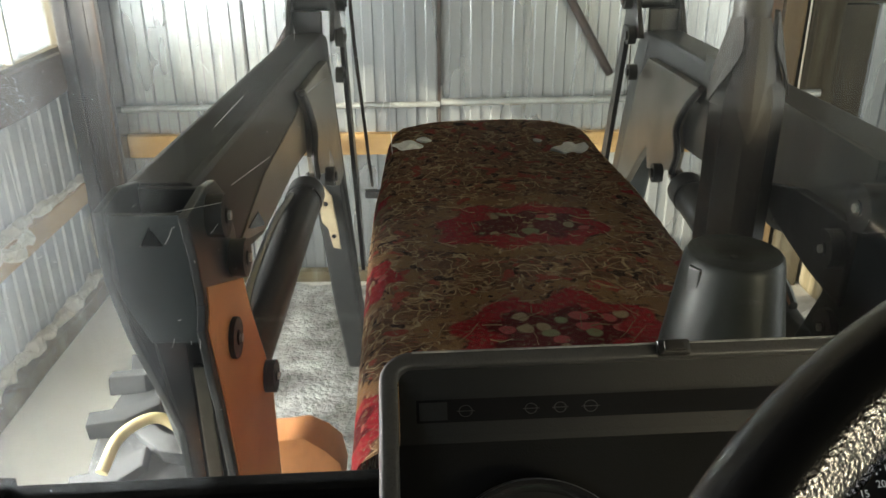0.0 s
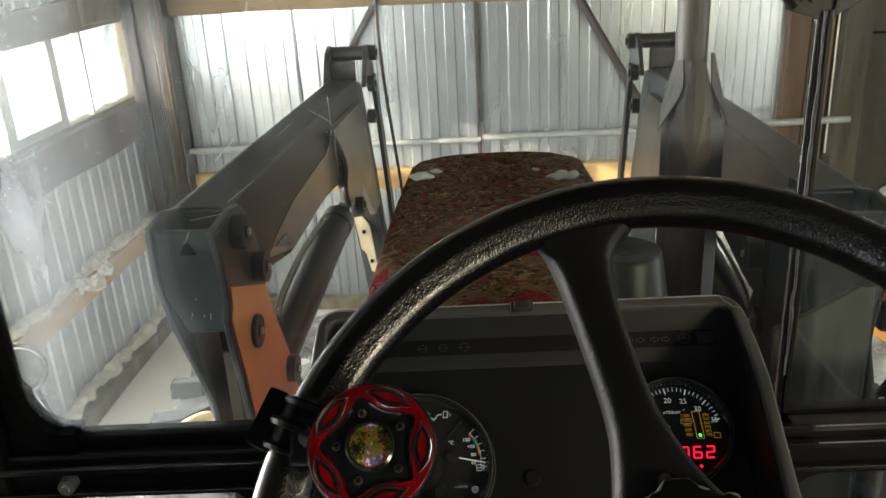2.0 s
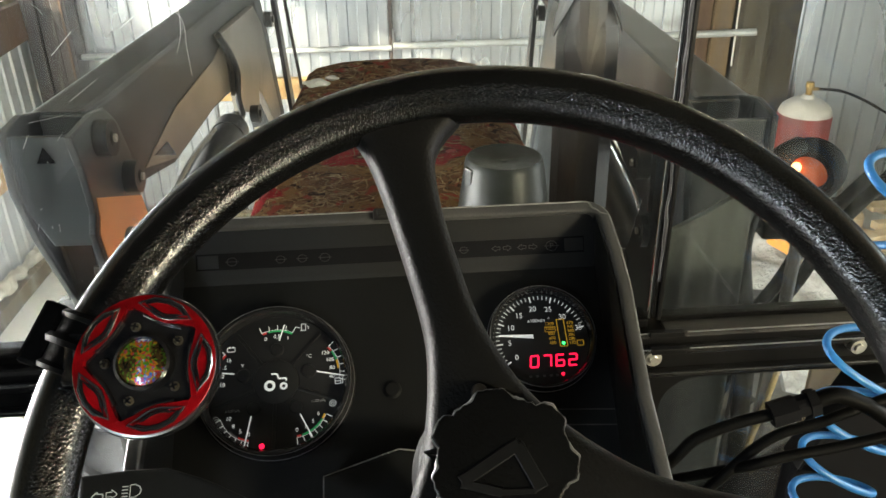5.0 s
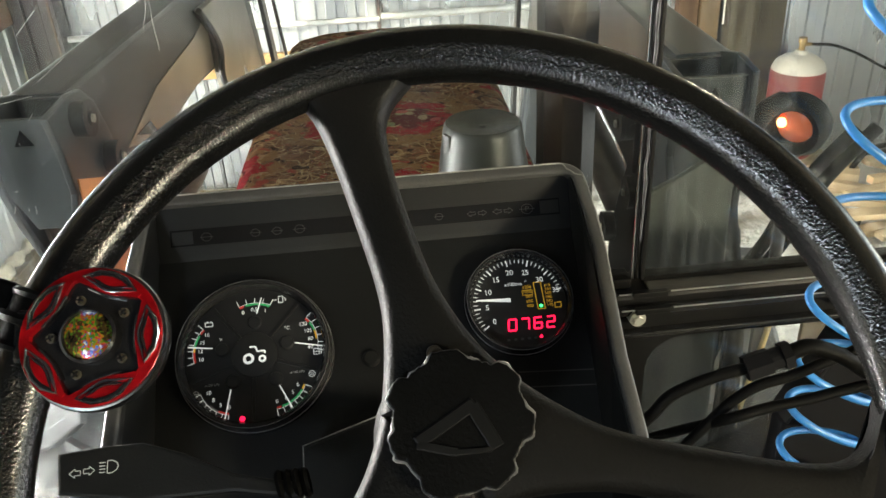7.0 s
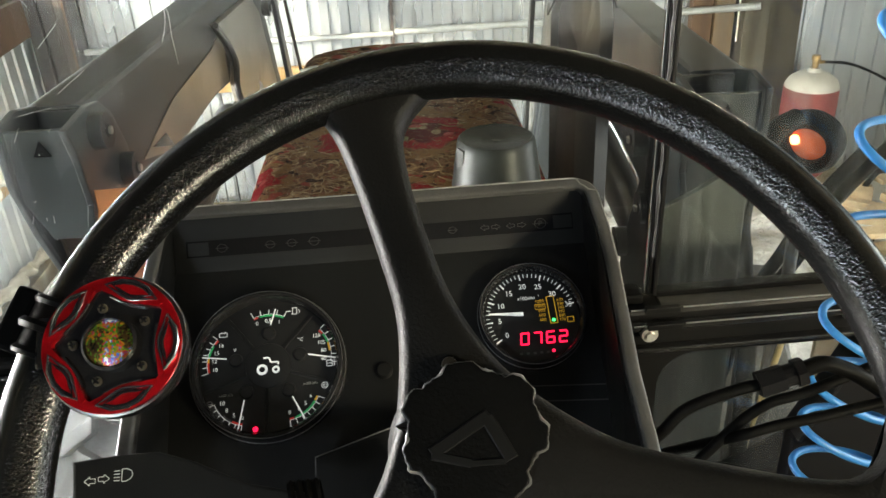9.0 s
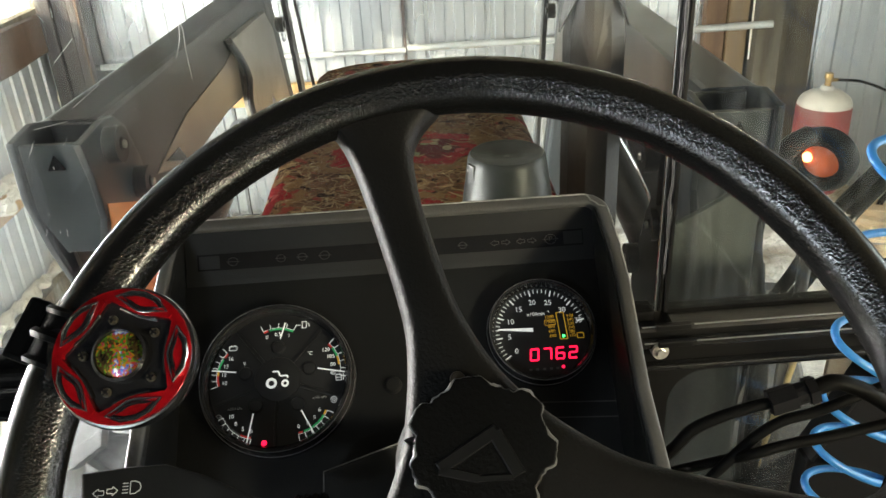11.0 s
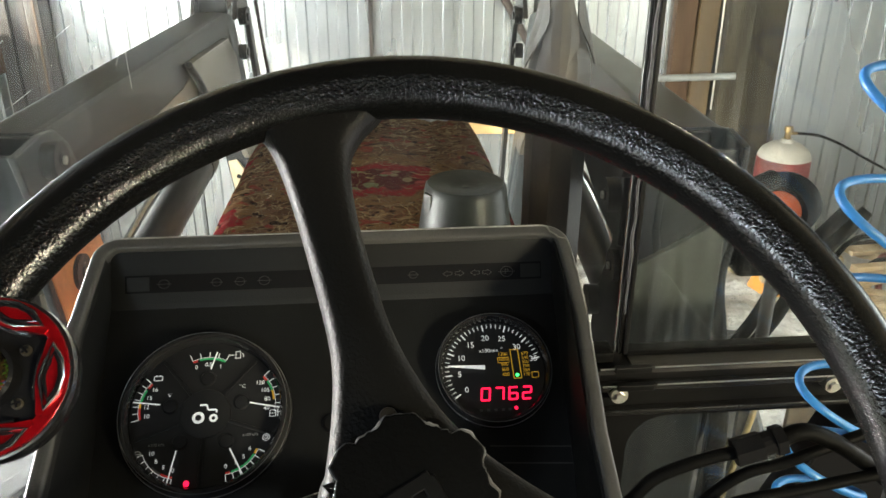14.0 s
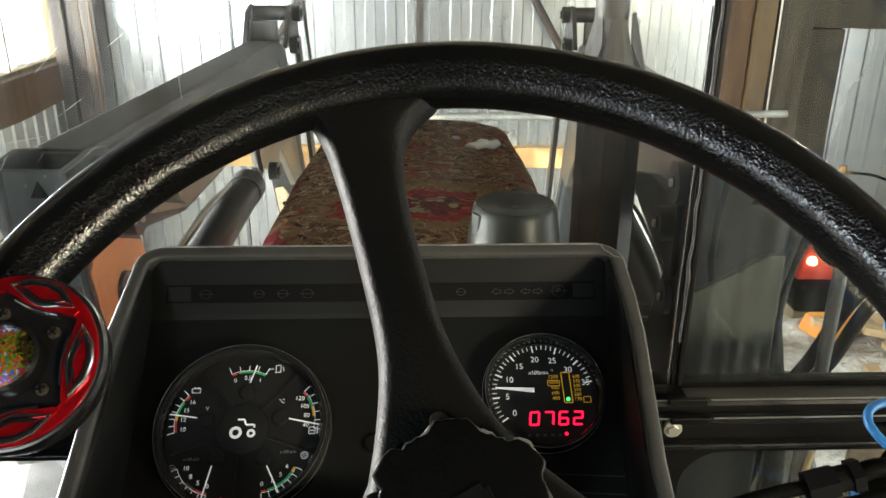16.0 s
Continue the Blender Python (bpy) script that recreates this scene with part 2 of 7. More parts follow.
LEDGE = surface("dusty_ledge", (0.024, 0.022, 0.019), (0.014, 0.0135, 0.012), rough=0.6, scale=12, fine=150, bump=0.2, stretch=(0.4, 3, 3))
LIP_GLINT = plain("lip_glint_metal", (0.34, 0.35, 0.36), 0.3, 0.7)
EDGE_GLINT = surface("pale_edge_glint", (0.3, 0.3, 0.29), (0.12, 0.12, 0.118), rough=0.4, scale=40, fine=300, bump=0.1)
BEZEL_GLINT = plain("bezel_glint_metal", (0.5, 0.5, 0.51), 0.28, 0.9)
STRIP_BLACK = plain("strip_black", (0.007, 0.007, 0.008), 0.7, spec=0.08)
LIP = surface("glossy_black_lip", (0.012, 0.012, 0.0125), (0.02, 0.02, 0.02), rough=0.22, scale=6, fine=90, bump=0.03)
# grey base colour carries the window's sheen on the hood rim
TOP_RIM = surface("window_lit_rim", (0.075, 0.075, 0.075), (0.045, 0.045, 0.045), rough=0.38, scale=10, fine=600, bump=0.3, dist=0.0006)
HINGE_BLACK = plain("satin_black_hinge", (0.006, 0.006, 0.0065), 0.45, spec=0.25)
DIAL = plain("dial_black", (0.006, 0.006, 0.007), 0.6)
DIAL_RIB = plain("dial_rib_black", (0.008, 0.008, 0.009), 0.42)
GLOSS_BLACK = plain("gloss_black", (0.01, 0.01, 0.011), 0.16)
RIM = surface("leathery_wheel_plastic", (0.003, 0.003, 0.003), (0.005, 0.005, 0.005), rough=0.2, scale=10, fine=620, bump=0.34, dist=0.0009, rvar=0.05, spec=0.95, pebble=820)
RIM_FINE = surface("smooth_wheel_plastic", (0.005, 0.005, 0.005), (0.008, 0.008, 0.007), rough=0.26, scale=10, fine=620, bump=0.08, dist=0.0007, rvar=0.05, pebble=820)
SPOKE = surface("grained_spoke_plastic", (0.005, 0.005, 0.005), (0.008, 0.0075, 0.007), rough=0.48, scale=10, fine=760, bump=0.4, dist=0.0008, rvar=0.1, spec=0.13, pebble=600)
RUBBER = surface("black_rubber", (0.003, 0.003, 0.003), (0.006, 0.006, 0.006), rough=0.5, scale=12, fine=120, bump=0.2, spec=0.035)
TYRE = surface("dusty_tyre_rubber", (0.035, 0.036, 0.038), (0.075, 0.076, 0.078), rough=0.75, scale=7, fine=60, bump=0.3, stain=0.3, stain_col=(0.2, 0.2, 0.21))
CAB = surface("cab_black_paint", (0.005, 0.005, 0.0055), (0.008, 0.008, 0.008), rough=0.38, scale=6, fine=90, bump=0.06, spec=0.16)
# dial print gets a slight added glow to brighten it under the visor
WHITE = plain("glow_white_print", (0.8, 0.82, 0.8), 0.6, emit=0.075)
WHITE_DIM = plain("grey_print", (0.1, 0.1, 0.105), 0.6)
GREEN = plain("glow_green_print", (0.03, 0.4, 0.12), 0.6, emit=0.05)
REDP = plain("glow_red_print", (0.6, 0.04, 0.03), 0.6, emit=0.035)
YELLOWP = plain("glow_yellow_print", (0.75, 0.42, 0.03), 0.6, emit=0.05)
LED = plain("red_led", (1.0, 0.008, 0.045), 0.4, emit=0.42)
LED_GREEN = plain("green_led", (0.05, 1.0, 0.15), 0.4, emit=0.5)
# pillar value: glare from the west window put into the film
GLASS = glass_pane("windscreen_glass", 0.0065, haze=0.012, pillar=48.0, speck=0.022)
GLASS_DIRTY = glass_pane("dirty_glass", 0.012, haze=0.01, speck=0.25, streak=0.08, high=0.08)
GLASS_LOW = glass_pane("lower_pane_glass", 0.015)
WINDOW_GLASS = glass_pane("window_glass", 0.12)
DARK_SCREW = surface("dull_brass_screw", (0.2, 0.17, 0.12), (0.1, 0.085, 0.06), rough=0.35, metal=0.7, fine=300, bump=0.1)
SCREW = surface("zinc_screw", (0.6, 0.6, 0.56), (0.42, 0.41, 0.37), rough=0.35, metal=0.6, fine=300, bump=0.1)
LEVER_WHITE = plain("white_lever_print", (0.75, 0.77, 0.76), 0.6)
RED_ENAMEL = surface("red_enamel", (0.62, 0.008, 0.016), (0.36, 0.006, 0.01), rough=0.18, metal=0.62, scale=60, fine=260, bump=0.12, rvar=0.08, dist=0.001)
BLUE_HOSE = surface("blue_hose", (0.028, 0.18, 0.46), (0.022, 0.135, 0.36), rough=0.35, scale=10, fine=120, bump=0.05)
CREAM = plain("cream_paint", (0.72, 0.6, 0.33), 0.45)
RED_PAINT = surface("faded_red_paint", (0.26, 0.035, 0.03), (0.17, 0.03, 0.026), rough=0.6, scale=9, fine=80, bump=0.15, stain=0.3, stain_col=(0.12, 0.06, 0.05))


# ---------- mesh helpers ----------
def part(name, bm, material, parent=None, label="", smooth=False, mats=()):
    me = bpy.data.meshes.new(name)
    bmesh.ops.recalc_face_normals(bm, faces=bm.faces)
    if smooth:
        for f in bm.faces:
            f.smooth = True
        lim = radians(40)
        for e in bm.edges:
            if len(e.link_faces) == 2 and e.calc_face_angle(0) > lim:
                e.smooth = False
    bm.to_mesh(me)
    bm.free()
    for m in (material, *mats):
        me.materials.append(m)
    ob = new(name, me)
    if parent:
        ob.parent = parent
    if label:
        ob["label"] = label
    return ob


def thing(name, m, label, category, group="", kind=""):
    ob = new(name)
    ob.empty_display_size = 0.05
    ob.matrix_basis = m
    return tagged(ob, label, category, group, kind)


def box(bm, x0, y0, z0, x1, y1, z1, bev=0.0, m=None):
    r = bmesh.ops.create_cube(bm, size=1)
    vs = r["verts"]
    bmesh.ops.transform(bm, matrix=Matrix.LocRotScale(((x0 + x1) / 2, (y0 + y1) / 2, (z0 + z1) / 2), None, (abs(x1 - x0), abs(y1 - y0), abs(z1 - z0))), verts=vs)
    if bev:
        es = list({e for v in vs for e in v.link_edges})
        res = bmesh.ops.bevel(bm, geom=es, offset=bev, segments=2, profile=0.6, affect="EDGES")
        vs = list({v for v in res["verts"]} | {v for v in vs if v.is_valid})
    if m is not None:
        bmesh.ops.transform(bm, matrix=m, verts=[v for v in vs if v.is_valid])
    return bm


def prism(bm, pts, a, b, axis="x", bev=0.0):
    """A plate: a polygon of (p, q) pairs, between a and b along an axis."""
    def put(p, q, w):
        return {"x": (w, p, q), "y": (p, w, q), "z": (p, q, w)}[axis]
    lo = [bm.verts.new(put(p, q, a)) for p, q in pts]
    hi = [bm.verts.new(put(p, q, b)) for p, q in pts]
    fs = [bm.faces.new(lo), bm.faces.new(hi)]
    n = len(pts)
    for i in range(n):
        fs.append(bm.faces.new((lo[i], lo[(i + 1) % n], hi[(i + 1) % n], hi[i])))
    bmesh.ops.recalc_face_normals(bm, faces=fs)
    if bev:
        es = list({e for f in fs[:2] for e in f.edges})
        bmesh.ops.bevel(bm, geom=es, offset=bev, segments=2, profile=0.6, affect="EDGES")
    return bm


def cyl(bm, p, q, r, r2=None, seg=24, caps=True):
    p, q = Vector(p), Vector(q)
    d = q - p
    res = bmesh.ops.create_cone(bm, cap_ends=caps, segments=seg, radius1=r, radius2=r if r2 is None else r2, depth=d.length)
    m = Matrix.Translation((p + q) / 2) @ d.to_track_quat("Z", "Y").to_matrix().to_4x4()
    bmesh.ops.transform(bm, matrix=m, verts=res["verts"])
    return bm


def smooth_path(pts, n=8):
    """A Catmull-Rom curve through the points."""
    pts = [Vector(p) for p in pts]
    ext = [2 * pts[0] - pts[1], *pts, 2 * pts[-1] - pts[-2]]
    out = []
    for i in range(1, len(ext) - 2):
        a, b, c, d = ext[i - 1:i + 3]
        for k in range(n):
            t = k / n
            out.append(0.5 * ((2 * b) + (c - a) * t + (2 * a - 5 * b + 4 * c - d) * t * t + (3 * b - a - 3 * c + d) * t ** 3))
    return out + [pts[-1]]


def tube(bm, pts, r, seg=10, flat=1.0, closed=False):
    """A round (or flattened) tube along a path; r is a number or one for each point."""
    pts = [Vector(p) for p in pts]
    n = len(pts)
    rr = r if isinstance(r, (list, tuple)) else [r] * n
    up = Vector((0.13, 0.27, 0.95))
    rings = []
    for i, p in enumerate(pts):
        if closed:
            t = pts[(i + 1) % n] - pts[i - 1]
        else:
            t = pts[min(i + 1, n - 1)] - pts[max(i - 1, 0)]
        t.normalize()
        side = t.cross(up)
        if side.length < 1e-4:
            side = t.cross(Vector((1, 0, 0)))
        side.normalize()
        up = side.cross(t).normalized()
        rings.append([bm.verts.new(p + rr[i] * (math.cos(a) * side + flat * math.sin(a) * up)) for a in (2 * math.pi * k / seg for k in range(seg))])
    m = n if closed else n - 1
    for i in range(m):
        a, b = rings[i], rings[(i + 1) % n]
        for k in range(seg):
            bm.faces.new((a[k], a[(k + 1) % seg], b[(k + 1) % seg], b[k]))
    if not closed:
        bm.faces.new(rings[0]), bm.faces.new(rings[-1])
    return bm


def lathe(bm, prof, seg=40, m=None):
    """A body of revolution about z from (radius, height) pairs."""
    rings = []
    for r, z in prof:
        rings.append([bm.verts.new((r * math.cos(2 * math.pi * k / seg), r * math.sin(2 * math.pi * k / seg), z)) for k in range(seg)] if r > 1e-6 else [bm.verts.new((0, 0, z))])
    for a, b in zip(rings, rings[1:]):
        for k in range(seg):
            j = (k + 1) % seg
            if len(a) == 1 and len(b) > 1:
                bm.faces.new((a[0], b[k], b[j]))
            elif len(b) == 1 and len(a) > 1:
                bm.faces.new((a[k], a[j], b[0]))
            elif len(a) > 1:
                bm.faces.new((a[k], a[j], b[j], b[k]))
    if m is not None:
        bmesh.ops.transform(bm, matrix=m, verts=[v for g in rings for v in g])
    return bm


def rough_up(bm, amount, scale, seed=0.0, only=None):
    for v in bm.verts:
        if only is None or only(v.co):
            p = v.co * scale + Vector((seed, seed * 1.7, -seed))
            v.co += amount * noise.noise_vector(p)
    return bm


def text_bm(bm, body, size, x, y, z=0.0, align="CENTER", turn=0.0, shear=0.0):
    cu = bpy.data.curves.new("print", "FONT")
    cu.body, cu.size, cu.align_x, cu.align_y, cu.shear = body, size, align, "CENTER", shear
    cu.resolution_u = 3
    ob = bpy.data.objects.new("print", cu)
    me = bpy.data.meshes.new_from_object(ob)
    me.transform(pose(x, y, z, 0, 0, turn))
    bm.from_mesh(me)
    bpy.data.objects.remove(ob)
    bpy.data.curves.remove(cu)
    bpy.data.meshes.remove(me)
    return bm


def quad(bm, pts):
    bm.faces.new([bm.verts.new(p) for p in pts])
    return bm


def bar(bm, x, y, ang, length, width, z):
    """A flat bar from (x, y) in the direction ang (degrees)."""
    c, s = math.cos(radians(ang)), math.sin(radians(ang))
    px, py = -s * width / 2, c * width / 2
    return quad(bm, [(x + px, y + py, z), (x - px, y - py, z), (x + c * length - px, y + s * length - py, z), (x + c * length + px, y + s * length + py, z)])


def arc_strip(bm, cx, cy, r0, r1, a0, a1, z, n=14):
    for i in range(n):
        t0, t1 = (radians(a0 + (a1 - a0) * k / n) for k in (i, i + 1))
        quad(bm, [(cx + r * math.cos(t), cy + r * math.sin(t), z) for r, t in ((r0, t0), (r1, t0), (r1, t1), (r0, t1))])
    return bm


def ring_strip(bm, cx, cy, r0, r1, z, n=28):
    return arc_strip(bm, cx, cy, r0, r1, 0, 360, z, n)


def outline(bm, pts, width, z):
    """A closed or open line of flat bars through points."""
    for (x0, y0), (x1, y1) in zip(pts, pts[1:]):
        bar(bm, x0, y0, math.degrees(math.atan2(y1 - y0, x1 - x0)), math.hypot(x1 - x0, y1 - y0), width, z)
    return bm


# ---------- the shed ----------
PITCH, DEEP = 0.115, 0.012


def sheet_mesh(w, h, seed):
    """A profiled steel sheet, x across, z up, its face towards -y."""
    bm = bmesh.new()
    xs, x, k = [], 0.0, 0
    prof = ((0.0, 0), (0.05, 0), (0.0575, 1), (0.1075, 1))
    while x < w:
        for dx, up in prof:
            if x + dx < w:
                xs.append((x + dx, -DEEP * up))
        x += PITCH
    xs.append((w, 0))
    n = 7
    front, back = [], []
    for i in range(n + 1):
        z = h * i / n
        front.append([bm.verts.new((a, b + 0.003 * noise.noise(Vector((a * 3 + seed, z * 2.2, seed))), z)) for a, b in xs])
        back.append([bm.verts.new((a, b + 0.004 + 0.003 * noise.noise(Vector((a * 3 + seed, z * 2.2, seed))), z)) for a, b in xs])
    for rows, rev in ((front, False), (back, True)):
        for r0, r1 in zip(rows, rows[1:]):
            for i in range(len(xs) - 1):
                q = (r0[i], r0[i + 1], r1[i + 1], r1[i])
                bm.faces.new(q[::-1] if rev else q)
    for i in range(len(xs) - 1):
        bm.faces.new((front[0][i], back[0][i], back[0][i + 1], front[0][i + 1]))
        bm.faces.new((front[-1][i], front[-1][i + 1], back[-1][i + 1], back[-1][i]))
    return bm


def sheet_wall(name, m, label, runs, backing, mat):
    w = thing(name, m, label, "wall", kind="structure")
    for i, (x0, x1, z0, z1) in enumerate(runs):
        ob = part("sheet", sheet_mesh(x1 - x0 - 0.006, z1 - z0 - 0.004, i * 1.37), mat, w)
        ob.location = (x0 + 0.003, 0, z0 + 0.002)
    for x0, x1, z0, z1 in backing:
        bm = bmesh.new()
        box(bm, x0, 0.012, z0, x1, 0.09, z1)
        part("backing", bm, RUSTY, w)
    return w


def spans(a, b, step, start):
    cuts = sorted({a, b, *(start + step * k for k in range(-20, 20) if a + 0.1 < start + step * k < b - 0.1)})
    return list(zip(cuts, cuts[1:]))


BACK_Y, LEFT_X, RIGHT_X, REAR_Y, ROOF = 4.57, -1.98, 3.4, -2.2, 3.1
WIN2_Y0, WIN2_Y1 = 0.5, 2.0
WIN_Y0, WIN_Y1, WIN_Z0, WIN_Z1 = 2.1, 4.5, 1.425, 1.85

sheet_wall("wall_north", pose(0, BACK_Y, 0), "silvery profiled zinc sheets on a timber frame", [(a, b, z0, z1) for a, b in spans(LEFT_X, RIGHT_X, 1.05, 0.065) for z0, z1 in ((0.04, 1.98), (1.98, ROOF))], [(LEFT_X - 0.1, RIGHT_X + 0.1, 0, ROOF)], ZINC)
left_runs = [(a, b, z0, z1) for a, b in spans(REAR_Y, BACK_Y - 0.01, 1.05, 3.27) for z0, z1 in ((0.03, 1.3), (1.98, ROOF))]
left_runs += [(WIN2_Y1, WIN_Y0, 1.3, 1.98), (REAR_Y, WIN2_Y0, 1.3, 1.98)]
sheet_wall("wall_west", pose(LEFT_X, 0, 0, 0, 0, 90), "dull grey profiled steel sheets with a window", left_runs, [(REAR_Y, BACK_Y, 0, WIN_Z0 - 0.02), (WIN2_Y1, WIN_Y0 - 0.02, WIN_Z0 - 0.02, WIN_Z1 + 0.02), (REAR_Y, WIN2_Y0, WIN_Z0 - 0.02, WIN_Z1 + 0.02), (REAR_Y, BACK_Y, WIN_Z1 + 0.02, ROOF)], ZINC_DULL)
# unseen gateway, added so that fill light can enter from the east
GATE0, GATE1, GATEZ = -0.3, 2.1, 2.7
sheet_wall("wall_east", pose(RIGHT_X, 0, 0, 0, 0, -90), "dull grey profiled steel sheets round an added, unseen gateway", [(a, b, 0.03, ROOF) for a, b in spans(-BACK_Y, -GATE1, 1.05, -GATE1)] + [(-GATE0, -REAR_Y, 0.03, ROOF), (-GATE1, -GATE0, GATEZ, ROOF)], [(-BACK_Y, -GATE1, 0, ROOF), (-GATE0, -REAR_Y, 0, ROOF), (-GATE1, -GATE0, GATEZ, ROOF)], ZINC_DULL)
sheet_wall("wall_south", pose(0, REAR_Y, 0, 0, 0, 180), "dull grey profiled steel sheets", [(a, b, 0.03, ROOF) for a, b in spans(-RIGHT_X, -LEFT_X, 1.05, 0)], [(-RIGHT_X, -LEFT_X, 0, ROOF)], ZINC_DULL)

bm = bmesh.new()
box(bm, LEFT_X - 0.1, REAR_Y - 0.1, ROOF, RIGHT_X + 0.1, BACK_Y + 0.1, ROOF + 0.12)
for i in range(6):
    y = REAR_Y + 0.6 + i * 1.1
    box(bm, LEFT_X, y, ROOF - 0.14, RIGHT_X, y + 0.05, ROOF - 0.003)
tagged(part("ceiling", bm, TIMBER_OLD), "weathered board ceiling on timber joists", "ceiling", kind="structure")

bm = bmesh.new()
bmesh.ops.create_grid(bm, x_segments=2, y_segments=2, size=60)
bmesh.ops.translate(bm, verts=bm.verts, vec=(0, 0, -0.012))
tagged(part("ground", bm, SNOW_WHITE), "snow-covered ground round the shed", "ground", kind="structure")
bm = bmesh.new()
box(bm, LEFT_X, REAR_Y, -0.2, RIGHT_X, BACK_Y + 0.01, 0.0)
tagged(part("floor", bm, FLOOR), "pale frosted concrete floor with dirt stains", "floor", kind="structure")

# trampled snow in front of the tractor and on the storage side
def snow_field(name, x0, y0, x1, y1, high, seed, label):
    bm = bmesh.new()
    nx, ny = max(8, int((x1 - x0) / 0.035)), max(8, int((y1 - y0) / 0.035))
    g = []
    for j in range(ny + 1):
        row = []
        for i in range(nx + 1):
            u, v = i / nx, j / ny
            p = Vector((x0 + (x1 - x0) * u, y0 + (y1 - y0) * v, 0))
            edge = min(1, 6 * min(u, 1 - u, v, 1 - v) + 0.25 * noise.noise(p * 3 + Vector((seed, 0, 0))))
            h = high * (0.55 + 0.6 * noise.fractal(p * 4.5 + Vector((seed, seed, 0)), 0.9, 2.1, 4)) * max(0, edge)
            row.append(bm.verts.new((p.x, p.y, -0.008 + max(0, h))))
        g.append(row)
    for a, b in zip(g, g[1:]):
        for i in range(nx):
            bm.faces.new((a[i], a[i + 1], b[i + 1], b[i]))
    return tagged(part(name, bm, SNOW, smooth=True), label, "snow", kind="stuff")


snow_field("trampled_snow", -1.15, 1.9, 1.6, BACK_Y - 0.03, 0.06, 3.1, "trampled dirty snow lying on the floor")
SNOW = surface("dirty_snow", (0.75, 0.75, 0.74), (0.58, 0.57, 0.55), rough=0.9, scale=9, fine=38, bump=1.0, dist=0.03, stain=0.45, stain_col=(0.28, 0.26, 0.22), mixpos=(0.42, 0.62))
snow_field("snow_heap", 1.0, 2.2, 3.3, BACK_Y - 0.25, 0.10, 9.4, "dirty snow with straw beside the timber posts")


def beam(name, p, q, mat, label, bev=0.006, seed=0.0, amount=0.006, cat="beam"):
    """A sawn timber between two corners, with a wavy, worn edge."""
    bm = bmesh.new()
    box(bm, *p, *q, bev)
    long = max(range(3), key=lambda i: abs(q[i] - p[i]))
    bmesh.ops.bisect_plane(bm, geom=bm.verts[:] + bm.edges[:] + bm.faces[:], plane_co=p, plane_no=(long == 0, long == 1, long == 2))
    for k in range(1, 14):
        co = list(p)
        co[long] = p[long] + (q[long] - p[long]) * k / 14
        bmesh.ops.bisect_plane(bm, geom=bm.verts[:] + bm.edges[:] + bm.faces[:], plane_co=co, plane_no=(long == 0, long == 1, long == 2))
    rough_up(bm, amount, 2.3, seed)
    return tagged(part(name, bm, mat), label, cat, kind="structure")


beam("beam_upper_west", (-1.86, BACK_Y - 0.062, 1.862), (0.06, BACK_Y - 0.012, 2.012), TIMBER, "sawn timber rail with dark bark edge on the sheet wall", seed=1)
beam("beam_upper_east", (0.07, BACK_Y - 0.062, 1.856), (1.80, BACK_Y - 0.012, 2.0), TIMBER, "sawn timber rail with dark bark edge on the sheet wall", seed=2)
beam("beam_lower_north", (-1.86, BACK_Y - 0.062, 0.79), (1.80, BACK_Y - 0.012, 0.915), TIMBER_FRESH, "fresh orange-brown timber rail on the sheet wall", seed=3)
beam("beam_lower_west", (LEFT_X + 0.012, -1.5, 0.575), (LEFT_X + 0.062, 4.38, 0.695), TIMBER_FRESH, "fresh orange-brown timber rail with foam on top", seed=4)
beam("beam_sill_west", (LEFT_X + 0.012, 1.95, 1.2), (LEFT_X + 0.062, 4.5, 1.405), TIMBER_BROWN, "brown timber rail with ragged bark edge under the window", seed=5, amount=0.02)
beam("beam_lintel_west", (LEFT_X + 0.012, 1.95, 1.87), (LEFT_X + 0.062, 4.5, 2.02), TIMBER_OLD, "weathered timber rail above the window", seed=6, amount=0.015)
beam("sill_plate_west", (LEFT_X + 0.012, -1.5, 0.0), (LEFT_X + 0.09, 4.4, 0.09), TIMBER_OLD, "dark weathered timber sole plate on the floor", seed=7, amount=0.012)
beam("sill_plate_north", (-1.7, BACK_Y - 0.08, 0.0), (1.8, BACK_Y - 0.012, 0.07), TIMBER_OLD, "weathered timber sole plate on the floor", seed=8, amount=0.01)
# corner post of two dark steel channels with a narrow bright strip
post = thing("corner_post", pose(-1.81, 4.47, 0), "dark painted steel corner post with rust streaks", "post", kind="structure")
for nm, x0, x1, y0, y1 in (("channel", -0.12, -0.045, -0.075, 0.08), ("web", -0.042, 0.04, -0.05, 0.08), ("channel", 0.043, 0.12, -0.06, 0.08)):
    bm = bmesh.new()
    box(bm, x0, y0, 0, x1, y1, ROOF - 0.15, 0.006)
    part(nm, bm, POST, post)
bm = bmesh.new()
box(bm, 0.088, -0.066, 0.02, 0.1, -0.061, ROOF - 0.2, 0.001)
part("edge_strip", bm, TIMBER_BROWN, post)

beam("post_brown", (1.77, BACK_Y - 0.09, 0), (1.885, BACK_Y - 0.012, ROOF - 0.15), TIMBER_BROWN, "brown timber post against the sheet wall", seed=9, cat="post")
beam("post_light", (1.893, BACK_Y - 0.11, 0), (2.005, BACK_Y - 0.012, ROOF - 0.15), TIMBER_OCHRE, "ochre sawn timber post against the sheet wall", seed=10, cat="post")
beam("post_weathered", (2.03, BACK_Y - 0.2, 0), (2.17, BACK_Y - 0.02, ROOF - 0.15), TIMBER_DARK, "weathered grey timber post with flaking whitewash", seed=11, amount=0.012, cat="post")
